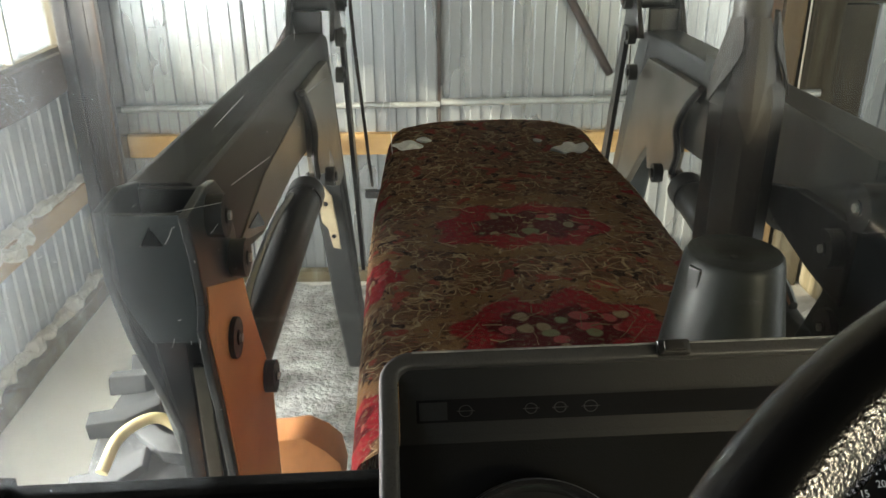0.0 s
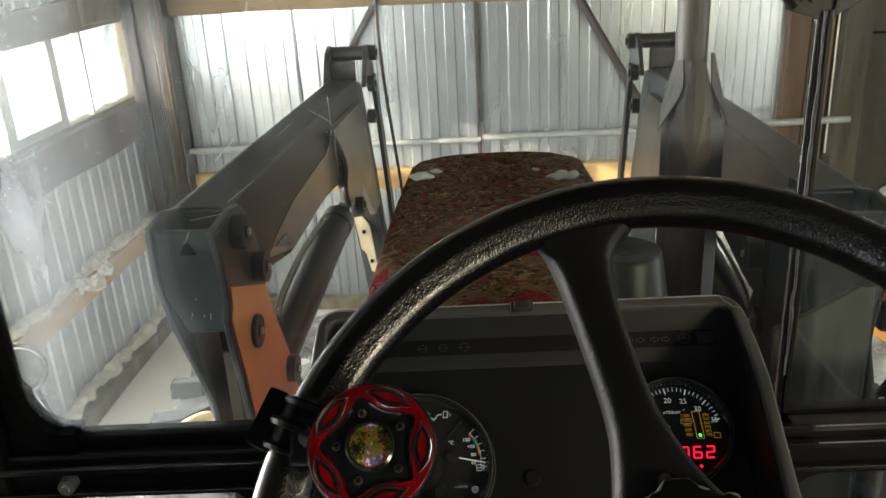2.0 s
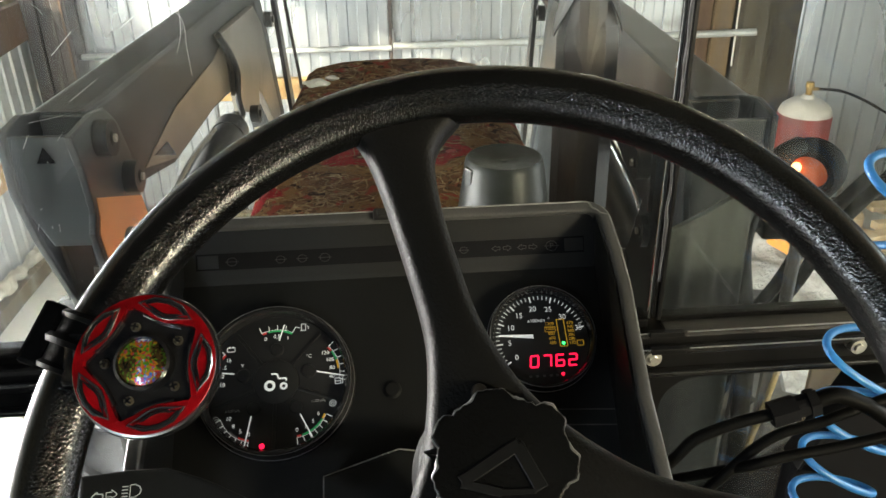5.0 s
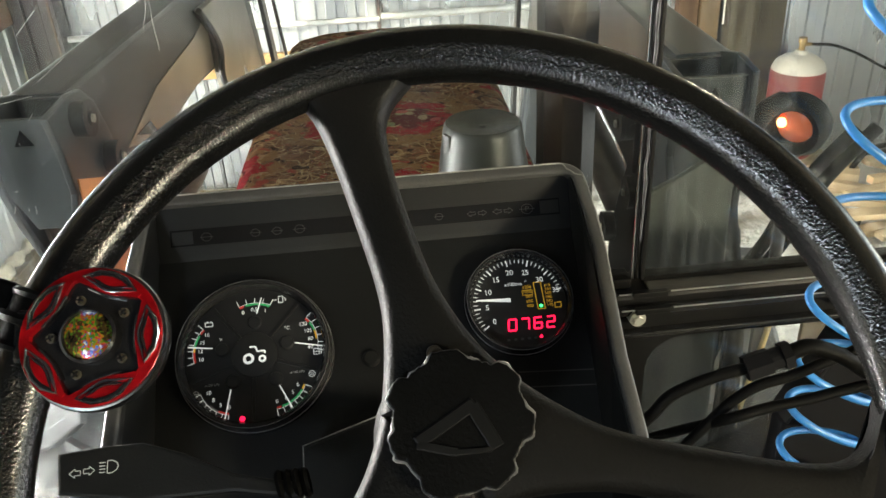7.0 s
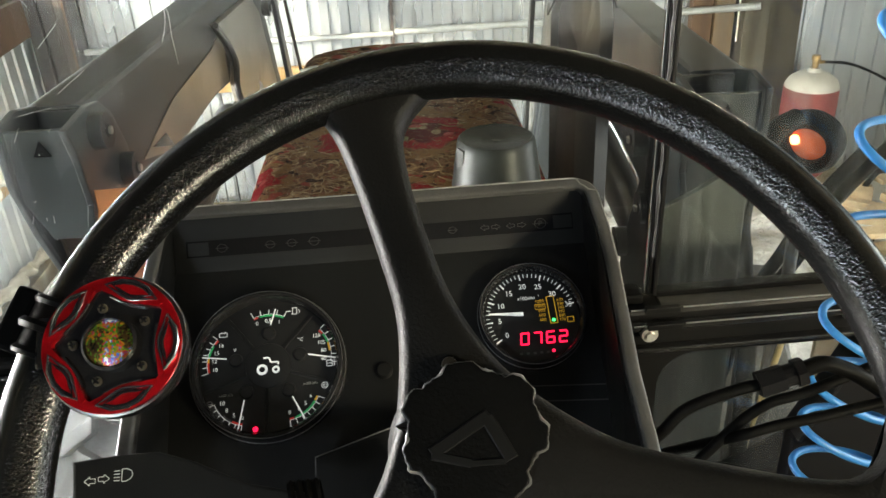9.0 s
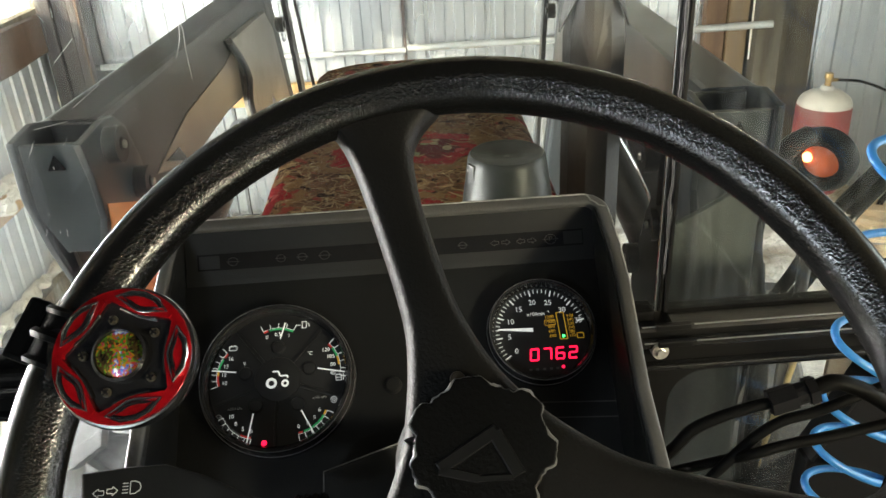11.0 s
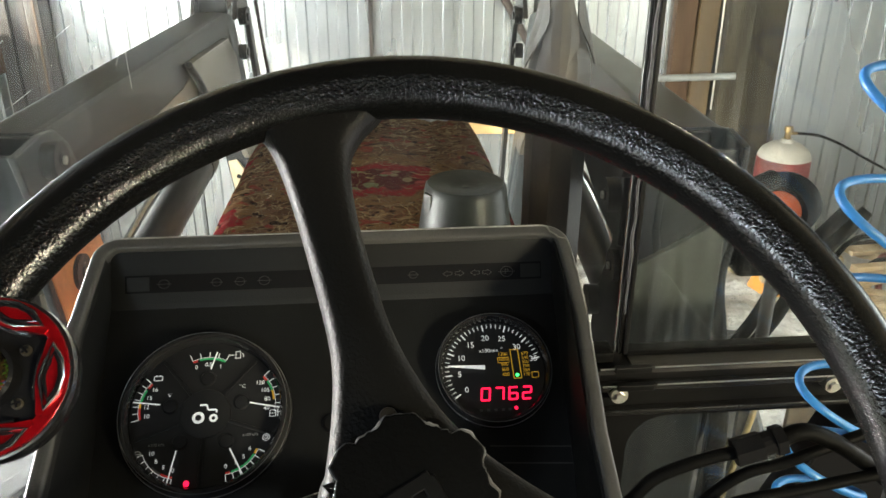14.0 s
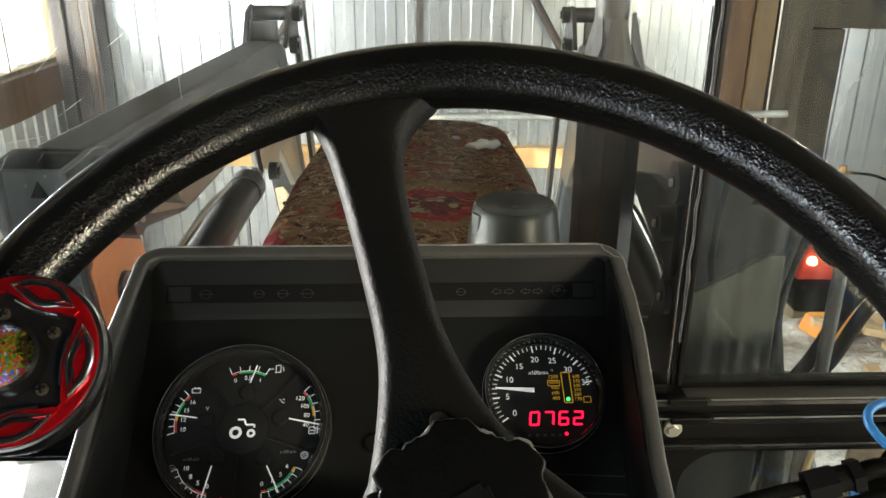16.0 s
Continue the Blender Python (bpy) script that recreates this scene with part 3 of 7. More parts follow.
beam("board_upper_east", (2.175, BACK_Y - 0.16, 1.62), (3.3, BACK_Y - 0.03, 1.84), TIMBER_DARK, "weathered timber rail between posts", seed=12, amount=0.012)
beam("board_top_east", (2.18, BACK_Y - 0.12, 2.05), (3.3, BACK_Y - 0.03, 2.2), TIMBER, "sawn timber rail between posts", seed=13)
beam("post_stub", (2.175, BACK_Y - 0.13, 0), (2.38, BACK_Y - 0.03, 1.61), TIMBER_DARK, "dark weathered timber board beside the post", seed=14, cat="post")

def pipe(name, pts, r, mat, label, cat="pipe", kind="structure"):
    bm = bmesh.new()
    tube(bm, pts, r, 12)
    return tagged(part(name, bm, mat, smooth=True), label, cat, kind=kind)


pipe("pipe_west", [(-1.88, BACK_Y - 0.08, 1.072), (-1.0, BACK_Y - 0.05, 1.075), (0.065, BACK_Y - 0.045, 1.078)], 0.017, PIPE, "grey steel pipe running along the sheet wall")
pipe("pipe_east", [(0.075, BACK_Y - 0.055, 1.092), (1.0, BACK_Y - 0.055, 1.1), (2.1, BACK_Y - 0.225, 1.165)], 0.02, PIPE, "grey steel pipe running along the sheet wall")
bm = bmesh.new()
box(bm, 0.052, BACK_Y - 0.035, 0.05, 0.07, BACK_Y - 0.012, 2.6, 0.002)
tagged(part("seam_strip", bm, RUSTY), "dark strip over the joint of two sheets", "trim", kind="structure")
pipe("brace_west", [(-0.33, BACK_Y - 0.09, 2.16), (-0.68, BACK_Y - 0.06, 1.6), (-0.95, BACK_Y - 0.05, 1.16)], 0.02, RUSTY, "dark rusty diagonal steel brace", "brace")
pipe("brace_east", [(0.42, BACK_Y - 0.09, 2.22), (0.7, BACK_Y - 0.07, 1.74), (1.0, BACK_Y - 0.05, 1.24)], 0.023, RUSTY, "dark rusty diagonal steel brace", "brace")
pipe("hanging_cord", [(2.012, BACK_Y - 0.135, 2.4), (2.016, BACK_Y - 0.13, 1.7), (2.022, BACK_Y - 0.13, 0.95)], 0.0055, FOAM, "pale cord hanging down between two posts", "cord", kind="")


def foam_bead(name, pts, r, seed, label):
    path = smooth_path(pts, 14)
    rr = [r * (0.55 + 1.5 * abs(noise.noise(p * 6 + Vector((seed, 0, 0))))) for p in path]
    bm = bmesh.new()
    tube(bm, path, rr, 12)
    rough_up(bm, r * 0.7, 19, seed)
    rough_up(bm, r * 0.5, 52, seed + 3)
    return tagged(part(name, bm, FOAM, smooth=True), label, "foam", kind="structure")


def wavy(y0, y1, x, z, dz, n, seed):
    return [(x, y0 + (y1 - y0) * i / n, z + dz * noise.noise(Vector((i * 0.9 + seed, seed, 0.3)))) for i in range(n + 1)]


foam_bead("foam_bead_base", wavy(-0.5, 4.42, LEFT_X + 0.035, 0.13, 0.06, 22, 2.0), 0.032, 1, "cream mounting foam oozing along the wall's foot")
foam_bead("foam_bead_rail", wavy(-0.5, 4.42, LEFT_X + 0.035, 0.715, 0.035, 22, 5.0), 0.026, 2, "cream mounting foam oozing above the timber rail")
foam_bead("foam_blob", [(LEFT_X + 0.06, 3.35, 0.7), (LEFT_X + 0.075, 3.52, 0.655), (LEFT_X + 0.07, 3.62, 0.69)], 0.034, 3, "cream blob of mounting foam hanging over the rail")
foam_bead("foam_bead_corner", [(-1.93, 4.45, 0.2), (-1.935, 4.46, 0.55), (-1.93, 4.46, 0.75), (-1.94, 4.46, 0.95)], 0.03, 4, "cream mounting foam in the wall's corner")
foam_bead("foam_bead_upper", [(-1.65 + 0.33 * i, BACK_Y - 0.04, 2.018 + 0.006 * noise.noise(Vector((i * 1.3, 4, 1)))) for i in range(11)], 0.011, 5, "grey foam line along the top of the timber rail")
foam_bead("snow_on_rail", [(2.19, BACK_Y - 0.12, 1.872), (2.5, BACK_Y - 0.11, 1.876), (3.0, BACK_Y - 0.1, 1.87)], 0.034, 6, "white foam lying on the timber rail")

# window
win = thing("window_1", pose(LEFT_X, 0, 0), "bright frosted window of several panes in a timber frame", "window", kind="structure")
for nm, y0, y1, z0, z1 in (("window_frame", WIN_Y0 - 0.04, WIN_Y1 + 0.03, WIN_Z0 - 0.035, WIN_Z0), ("window_frame", WIN_Y0 - 0.04, WIN_Y1 + 0.03, WIN_Z1, WIN_Z1 + 0.035), ("window_frame", WIN_Y0 - 0.04, WIN_Y0, WIN_Z0, WIN_Z1), ("window_frame", WIN_Y1, WIN_Y1 + 0.03, WIN_Z0, WIN_Z1), ("mullion", 3.962, 3.982, WIN_Z0, WIN_Z1), ("mullion", 3.625, 3.69, WIN_Z0, WIN_Z1), ("mullion", 3.15, 3.23, WIN_Z0, WIN_Z1), ("mullion", 2.68, 2.705, WIN_Z0, WIN_Z1), ("sash_rail", 3.232, 3.623, WIN_Z0, WIN_Z0 + 0.045)):
    bm = bmesh.new()
    box(bm, -0.06 if nm == "window_frame" else -0.022, y0, z0, 0.014, y1, z1, 0.003)
    # whitish bars: the window's glare is put into their colour
    part(nm, bm, TIMBER_OLD if nm == "window_frame" else OFF_WHITE, win)
for y0, y1 in ((WIN_Y0, 2.68), (2.705, 3.15), (3.23, 3.625), (3.69, 3.962), (3.982, WIN_Y1)):
    bm = bmesh.new()
    box(bm, -0.03, y0, WIN_Z0, -0.026, y1, WIN_Z1)
    part("pane", bm, WINDOW_GLASS, win).visible_shadow = False
# second window is added, out of view, behind the side lamp
win2 = thing("window_2", pose(LEFT_X, 0, 0), "unseen window added for the side fill lamp", "window", kind="structure")
for y0, y1, z0, z1 in ((WIN2_Y0, WIN2_Y1, WIN_Z0 - 0.05, WIN_Z0), (WIN2_Y0, WIN2_Y1, WIN_Z1, WIN_Z1 + 0.05), (WIN2_Y0, WIN2_Y0 + 0.05, WIN_Z0, WIN_Z1), (WIN2_Y1 - 0.05, WIN2_Y1, WIN_Z0, WIN_Z1), (1.23, 1.27, WIN_Z0, WIN_Z1)):
    bm = bmesh.new()
    box(bm, -0.06, y0, z0, 0.014, y1, z1, 0.003)
    part("window_frame", bm, TIMBER_OLD, win2)
for y0, y1 in ((WIN2_Y0 + 0.05, 1.23), (1.27, WIN2_Y1 - 0.05)):
    bm = bmesh.new()
    box(bm, -0.03, y0, WIN_Z0, -0.02, y1, WIN_Z1)
    part("pane", bm, FROSTED, win2)
# unseen windows added on the rear wall to go with the two lamps
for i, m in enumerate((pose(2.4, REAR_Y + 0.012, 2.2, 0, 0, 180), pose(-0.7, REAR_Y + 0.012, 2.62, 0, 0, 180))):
    wn2 = thing("window_%d" % (i + 3), m, "small unseen window added behind a rear fill lamp", "window", kind="structure")
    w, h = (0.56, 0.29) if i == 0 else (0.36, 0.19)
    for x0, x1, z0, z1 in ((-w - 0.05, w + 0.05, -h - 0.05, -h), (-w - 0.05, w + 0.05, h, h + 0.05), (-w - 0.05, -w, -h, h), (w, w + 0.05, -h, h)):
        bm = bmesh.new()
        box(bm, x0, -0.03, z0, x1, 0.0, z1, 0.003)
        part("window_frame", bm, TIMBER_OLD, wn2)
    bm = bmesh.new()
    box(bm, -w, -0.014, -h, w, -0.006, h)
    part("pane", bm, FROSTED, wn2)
# glowing plane stands in for the daylit snow outside
bm = bmesh.new()
quad(bm, [(-3.4, 1.0, -0.5), (-3.4, 9.5, -0.5), (-3.4, 9.5, 1.66), (-3.4, 1.0, 1.66)])
tagged(part("backdrop", bm, plain("glowing_outside", (0.95, 0.97, 1.0), 1.0, emit=5.0)), "glowing white plane for the bright outside of the window", "sky", kind="structure")

# things by the posts
cylb = thing("gas_cylinder", pose(2.43, 4.28, 0.2), "short faded red gas cylinder with a whitish top on a block", "gas cylinder")
bm = bmesh.new()
lathe(bm, [(0, 0.03), (0.12, 0.03), (0.148, 0.07), (0.15, 0.1), (0.15, 0.49), (0.147, 0.515)])
part("body", bm, RED_PAINT, cylb, smooth=True)
bm = bmesh.new()
lathe(bm, [(0.148, 0.512), (0.143, 0.53), (0.13, 0.555), (0.09, 0.585), (0.04, 0.6), (0.03, 0.62), (0, 0.62)])
part("shoulder", bm, OFF_WHITE, cylb, "whitish painted shoulder", smooth=True)
bm = bmesh.new()
cyl(bm, (0, 0, 0.62), (0, 0, 0.665), 0.018), cyl(bm, (0, 0, 0.665), (0, 0, 0.69), 0.026, 0.022), cyl(bm, (-0.01, 0, 0.65), (0.05, 0.0, 0.65), 0.01)
part("valve", bm, plain("brass", (0.3, 0.2, 0.08), 0.4, 0.7), cylb, "brass valve", smooth=True)
bm = bmesh.new()
lathe(bm, [(0.12, 0), (0.14, 0), (0.14, 0.05), (0.12, 0.05), (0.12, 0)])
part("foot_ring", bm, RED_PAINT, cylb)
pipe("gas_hose", smooth_path([(2.48, 4.28, 0.85), (2.65, 4.3, 0.82), (2.9, 4.35, 0.7), (3.2, 4.3, 0.5), (3.3, 4.2, 0.1)]), 0.008, RUBBER, "thin black rubber gas hose", "hose", kind="")

bm = bmesh.new()
box(bm, 2.2, 4.06, 0.0, 2.66, 4.48, 0.2, 0.01)
rough_up(bm, 0.01, 6, 2)
tagged(part("timber_block", bm, TIMBER_OLD), "weathered timber block under the gas cylinder", "block")
rng2 = random.Random(11)
for i in range(26):
    bm = bmesh.new()
    w, h, l = rng2.uniform(0.05, 0.11), rng2.uniform(0.025, 0.05), rng2.uniform(0.35, 0.8)
    box(bm, -l / 2, -w / 2, 0, l / 2, w / 2, h, 0.004)
    rough_up(bm, 0.006, 5, i)
    ob = tagged(part("plank_offcut", bm, TIMBER_PALE), "pale sawn plank offcut lying in the snow", "plank", "plank offcuts")
    ob.matrix_basis = pose(rng2.uniform(2.4, 3.1), rng2.uniform(2.9, 4.1), 0.07 + 0.007 * i, rng2.uniform(-6, 6), rng2.uniform(-8, 8), rng2.uniform(-50, 60))
bm = bmesh.new()
prism(bm, [(-0.16, 0.0), (0.16, 0.0), (0.13, 0.09), (0.02, 0.12), (-0.12, 0.08)], -0.1, 0.1, "y", 0.02)
ob = tagged(part("orange_canister", bm, plain("orange_plastic", (0.8, 0.32, 0.04), 0.4), smooth=True), "orange plastic canister lying in the snow", "canister")
ob.matrix_basis = pose(2.36, 3.9, 0.06, 0, 0, 20)
pipe("red_cable", smooth_path([(2.75, 3.6, 0.14), (2.85, 3.8, 0.24), (2.95, 3.95, 0.22), (3.1, 4.0, 0.2), (3.2, 3.9, 0.1)]), 0.018, RED_PAINT, "red rubber cable lying over the planks", "cable", kind="")
for i, pts in enumerate(([(2.5, 3.5, 0.1), (2.7, 3.7, 0.26), (2.95, 3.85, 0.24), (3.2, 3.8, 0.1)], [(2.6, 3.9, 0.15), (2.8, 4.05, 0.27), (3.05, 4.15, 0.25), (3.25, 4.1, 0.1)])):
    pipe("black_hose", smooth_path(pts), 0.016, RUBBER, "black rubber hose lying over the planks", "hose", kind="")


# ---------- front loader, one side and its mirror ----------
MID = 0.185


def loader(label):
    root = thing("front_loader", pose(MID, 0, 0), label, "tractor loader")
    for s in (-1, 1):
        near = 0.03 if s > 0 else 0.022

        def X(d):
            return s * d

        def T(d):
            return s * (d - near)

        # tower: two side plates, a back plate with a black triangle painted for its opening, legs
        bm = bmesh.new()
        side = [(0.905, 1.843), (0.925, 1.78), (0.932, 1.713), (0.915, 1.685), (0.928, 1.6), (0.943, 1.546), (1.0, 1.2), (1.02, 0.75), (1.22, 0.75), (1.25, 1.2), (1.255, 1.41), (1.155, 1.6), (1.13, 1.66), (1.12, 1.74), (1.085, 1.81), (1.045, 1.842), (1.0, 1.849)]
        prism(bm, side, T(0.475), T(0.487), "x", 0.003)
        # right tower takes a darker tone for the shade it stands in
        part("inner_plate", bm, LOADER if s < 0 else TOWER_SHADED, root)
        low = [(0.944, 1.733), (0.94, 1.7), (0.926, 1.682), (0.957, 1.546), (1.006, 1.2), (1.026, 0.76), (1.2, 0.76), (1.23, 1.2), (1.242, 1.41), (1.148, 1.59), (1.122, 1.66)]
        if s < 0:
            bm = bmesh.new()
            prism(bm, low, T(0.4725), T(0.4747), "x")
            part("orange_panel", bm, ORANGE, root, "orange inner face of the left tower")
        bm = bmesh.new()
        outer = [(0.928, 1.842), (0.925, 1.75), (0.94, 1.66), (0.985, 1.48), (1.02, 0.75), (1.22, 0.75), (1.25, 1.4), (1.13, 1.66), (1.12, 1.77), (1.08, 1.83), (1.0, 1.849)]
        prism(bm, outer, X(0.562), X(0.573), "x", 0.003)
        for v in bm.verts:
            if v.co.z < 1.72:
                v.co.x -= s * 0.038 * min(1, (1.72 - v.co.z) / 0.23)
        part("outer_plate", bm, LOADER if s < 0 else TOWER_SHADED, root)
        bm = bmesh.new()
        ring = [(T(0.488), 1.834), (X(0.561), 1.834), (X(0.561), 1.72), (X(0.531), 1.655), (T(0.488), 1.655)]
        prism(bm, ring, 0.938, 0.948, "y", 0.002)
        part("back_plate", bm, LOADER_FACE if s < 0 else TOWER_SHADED, root, "blue-grey face plate" if s < 0 else "face plate toned blue-black for its shade")
        # black plate laid on the face for the dark of an opening
        bm = bmesh.new()
        prism(bm, [(X(0.497), 1.794), (X(0.525), 1.794), (X(0.511), 1.819)], 0.9355, 0.9375, "y")
        part("hole_patch", bm, GLOSS_BLACK, root, "black triangle painted for a hole")
        bm = bmesh.new()
        box(bm, T(0.488), 0.955, 1.655, X(0.53), 1.05, 1.663, 0.002)
        part("stiffener", bm, LOADER_DARK, root)
        # closed end of the arm, a dark fill for the shaded inside, a pale bar for the light gap between the dark legs
        bm = bmesh.new()
        box(bm, T(0.489), 1.052, 1.655, X(0.561), 1.062, 1.828, 0.002)
        part("end_plate", bm, LOADER_DARK, root)
        bm = bmesh.new()
        box(bm, T(0.488), 1.06, 0.8, X(0.53), 1.07, 1.653, 0.002)
        part("dark_leg_fill", bm, LOADER_DARK, root)
        bm = bmesh.new()
        box(bm, X(0.474), 0.968, 0.8, X(0.494), 0.976, 1.6, 0.002)
        part("leg_gap_bar", bm, LOADER_SHEEN, root, "pale bar standing in for the light gap between the legs")
        bm = bmesh.new()
        box(bm, X(0.3), 0.98, 0.7, X(0.56), 1.3, 0.86, 0.01)
        part("mounting_block", bm, LOADER_DARK, root)
        # pins on the tower
        for y, z, r, d in ((1.038, 1.794, 0.034, 0.032), (1.11, 1.702, 0.03, 0.032), (1.106, 1.571, 0.03, 0.012), (1.225, 1.44, 0.03, 0.022)) if s > 0 else ((1.0, 1.809, 0.029, 0.022), (1.084, 1.711, 0.028, 0.022), (1.03, 1.61, 0.03, 0.01), (1.2, 1.437, 0.028, 0.02)):
            bm = bmesh.new()
            cyl(bm, (T(0.475 - d), y, z), (T(0.478), y, z), r), cyl(bm, (T(0.4725 - d), y, z), (T(0.475 - d), y, z), 0.011)
            pin = part("pin", bm, LOADER_DARK, root, smooth=True)
            bm = bmesh.new()
            cyl(bm, (T(0.469 - d), y, z), (T(0.4725 - d), y, z), 0.007, seg=6)
            part("bolt", bm, SCREW, pin)
        # arm: a box beam from the tower to the knee, then down to the bucket
        bm = bmesh.new()
        prism(bm, [(1.065, 1.832), (2.5, 1.797), (2.63, 1.77), (2.72, 1.6), (2.98, 0.7), (3.1, 0.36), (3.0, 0.33), (2.84, 0.7), (2.58, 1.5), (2.44, 1.6), (2.1, 1.56), (1.87, 1.582), (1.47, 1.584), (1.25, 1.63), (1.065, 1.665)], X(0.489), X(0.585), "x", 0.012)
        for v in bm.verts:
            if v.co.z < 1.4:
                v.co.x -= s * 0.05 * (1.4 - v.co.z)
        # the arms differ in tone because the light on each is put into colour
        part("arm", bm, ARM_TONE if s < 0 else LOADER, root)
        # knee plate: the wall's reflection is painted as a pale colour
        bm = bmesh.new()
        g = [(1.93, 1.755), (2.4, 1.735), (2.5, 1.66), (2.62, 1.42), (2.68, 1.3), (2.56, 1.3), (2.44, 1.41), (2.34, 1.49), (2.31, 1.43), (2.17, 1.47), (2.06, 1.51), (2.04, 1.56), (2.08, 1.62), (2.03, 1.68)]
        prism(bm, g, X(0.466), X(0.488), "x", 0.003)
        part("knee_plate", bm, LOADER_SHEEN, root, "knee plate with a warm sheen put into its colour")
        bm = bmesh.new()
        tube(bm, smooth_path([(X(0.465), y, z) for y, z in ((1.9, 1.76), (2.0, 1.69), (2.06, 1.62), (2.03, 1.56), (2.06, 1.5))], 5), 0.009, 8)
        part("plate_edge", bm, LOADER_DARK, root, smooth=True)
        # thin panel paints the reflected light on the arm's side
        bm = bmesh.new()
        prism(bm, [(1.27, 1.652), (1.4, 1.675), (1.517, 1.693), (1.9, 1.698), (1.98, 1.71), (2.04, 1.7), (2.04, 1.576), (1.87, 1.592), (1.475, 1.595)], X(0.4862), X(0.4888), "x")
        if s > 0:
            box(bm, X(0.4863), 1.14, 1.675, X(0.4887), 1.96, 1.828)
        part("sheen_panel", bm, SIDE_SHEEN if s < 0 else SIDE_LIT, root)
        # ears and cross tube on the knee
        for d in (0.449, 0.578):
            bm = bmesh.new()
            prism(bm, [(2.46, 1.78), (2.54, 1.885), (2.6, 1.9), (2.66, 1.88), (2.68, 1.76)], X(d), X(d + 0.014), "x", 0.002)
            part("ear", bm, LOADER_DARK, root)
        bm = bmesh.new()
        cyl(bm, (X(0.463), 2.6, 1.872), (X(0.578), 2.6, 1.872), 0.024)
        part("cross_tube", bm, LOADER_DARK, root, smooth=True)
        for y, z, r in ((2.6, 1.872, 0.026), (2.52, 1.78, 0.026), (2.47, 1.68, 0.024), (2.1, 1.487, 0.026)):
            bm = bmesh.new()
            cyl(bm, (X(0.425), y, z), (X(0.449), y, z), r), cyl(bm, (X(0.419), y, z), (X(0.425), y, z), r * 0.5)
            part("pin", bm, LOADER_DARK, root, smooth=True)
        bm = bmesh.new()
        box(bm, X(0.49), 2.53, 1.785, X(0.578), 2.545, 1.856, 0.003)
        part("ear_plate", bm, LOADER_DARK, root)
        # link strap in front of the knee
        bm = bmesh.new()
        prism(bm, [(2.55, 1.8), (2.6, 1.8), (2.78, 1.35), (2.95, 0.85), (2.9, 0.83), (2.72, 1.33)], X(0.43), X(0.445), "x", 0.002)
        part("link_strap", bm, LOADER_DARK, root)
        # lift cylinder
        lo, hi = Vector((X(0.51), 1.27, 1.40)), Vector((X(0.485), 2.09, 1.487))
        d = (hi - lo).normalized()
        bm = bmesh.new()
        cyl(bm, lo, lo + d * 0.70, 0.044), cyl(bm, lo + d * 0.68, lo + d * 0.735, 0.047), cyl(bm, lo - d * 0.02, lo + d * 0.05, 0.043)
        ram = part("cylinder", bm, RAM_BLACK, root, smooth=True)
        bm = bmesh.new()
        cyl(bm, lo + d * 0.73, hi, 0.02)
        part("rod", bm, CHROME, ram, "bright steel rod", smooth=True)
        bm = bmesh.new()
        tube(bm, smooth_path([lo + d * 0.12 + Vector((s * 0.012, -0.01, 0.05)), lo + d * 0.2 + Vector((s * 0.022, 0, 0.058)), lo + d * 0.45 + Vector((s * 0.026, 0, 0.056)), lo + d * 0.62 + Vector((s * 0.015, 0, 0.046))]), 0.009, 8)
        part("oil_pipe", bm, CHROME, ram, "bright steel oil pipe", smooth=True)
        # black triangle that paints the dark of a cut-out under the arm
        bm = bmesh.new()
        prism(bm, [(1.33, 1.655), (1.418, 1.652), (1.46, 1.607)], X(0.4835), X(0.486), "x")
        part("cut_patch", bm, GLOSS_BLACK, root, "black triangle painted for a cut-out")
    # level rod on the left arm
    bm = bmesh.new()
    tube(bm, smooth_path([(-0.405, 2.35, 2.75), (-0.40, 2.48, 2.2), (-0.405, 2.57, 1.84), (-0.385, 2.68, 1.42), (-0.375, 2.72, 1.24)]), 0.006, 8)
    part("level_rod", bm, RUSTY, root, "thin steel level rod", smooth=True)
    bm = bmesh.new()
    box(bm, -0.4, 2.7, 1.2, -0.33, 2.73, 1.225, 0.003)
    part("rod_clamp", bm, LOADER_DARK, root)
    # worn cream plate on the left leg
    bm = bmesh.new()
    prism(bm, [(-0.565, 1.255), (-0.535, 1.262), (-0.51, 1.225), (-0.495, 1.1), (-0.49, 1.03), (-0.515, 1.035), (-0.53, 1.11), (-0.548, 1.13)], 2.652, 2.664, "y", 0.002)
    leg = part("worn_plate", bm, surface("worn_cream_paint", (0.42, 0.35, 0.23), (0.32, 0.25, 0.15), rough=0.6, scale=14, fine=90, bump=0.2, stain=0.3, stain_col=(0.2, 0.12, 0.07)), root, "worn cream plate with bolt holes")
    # black discs paint the dark of two bolt openings
    for x, z in ((-0.532, 1.2), (-0.51, 1.08)):
        bm = bmesh.new()
        cyl(bm, (x, 2.649, z), (x, 2.653, z), 0.008, seg=10)
        part("bolt_hole_patch", bm, GLOSS_BLACK, leg)
    bm = bmesh.new()
    prism(bm, [(1.45, 1.69), (1.34, 1.655), (1.2, 1.63), (1.08, 1.62), (1.08, 1.75), (1.28, 1.735)], 0.436, 0.456, "x", 0.003)
    part("gusset", bm, LOADER_DARK, root)
    # mounting plate of the right tower
    bm = bmesh.new()
    prism(bm, [(0.385, 1.685), (0.45, 1.72), (0.5, 1.752), (0.522, 1.752), (0.535, 1.1), (0.385, 1.1)], 0.85, 0.862, "y", 0.003)
    part("mounting_plate", bm, DUSTY_PLATE, root, "dusty dark mounting plate")
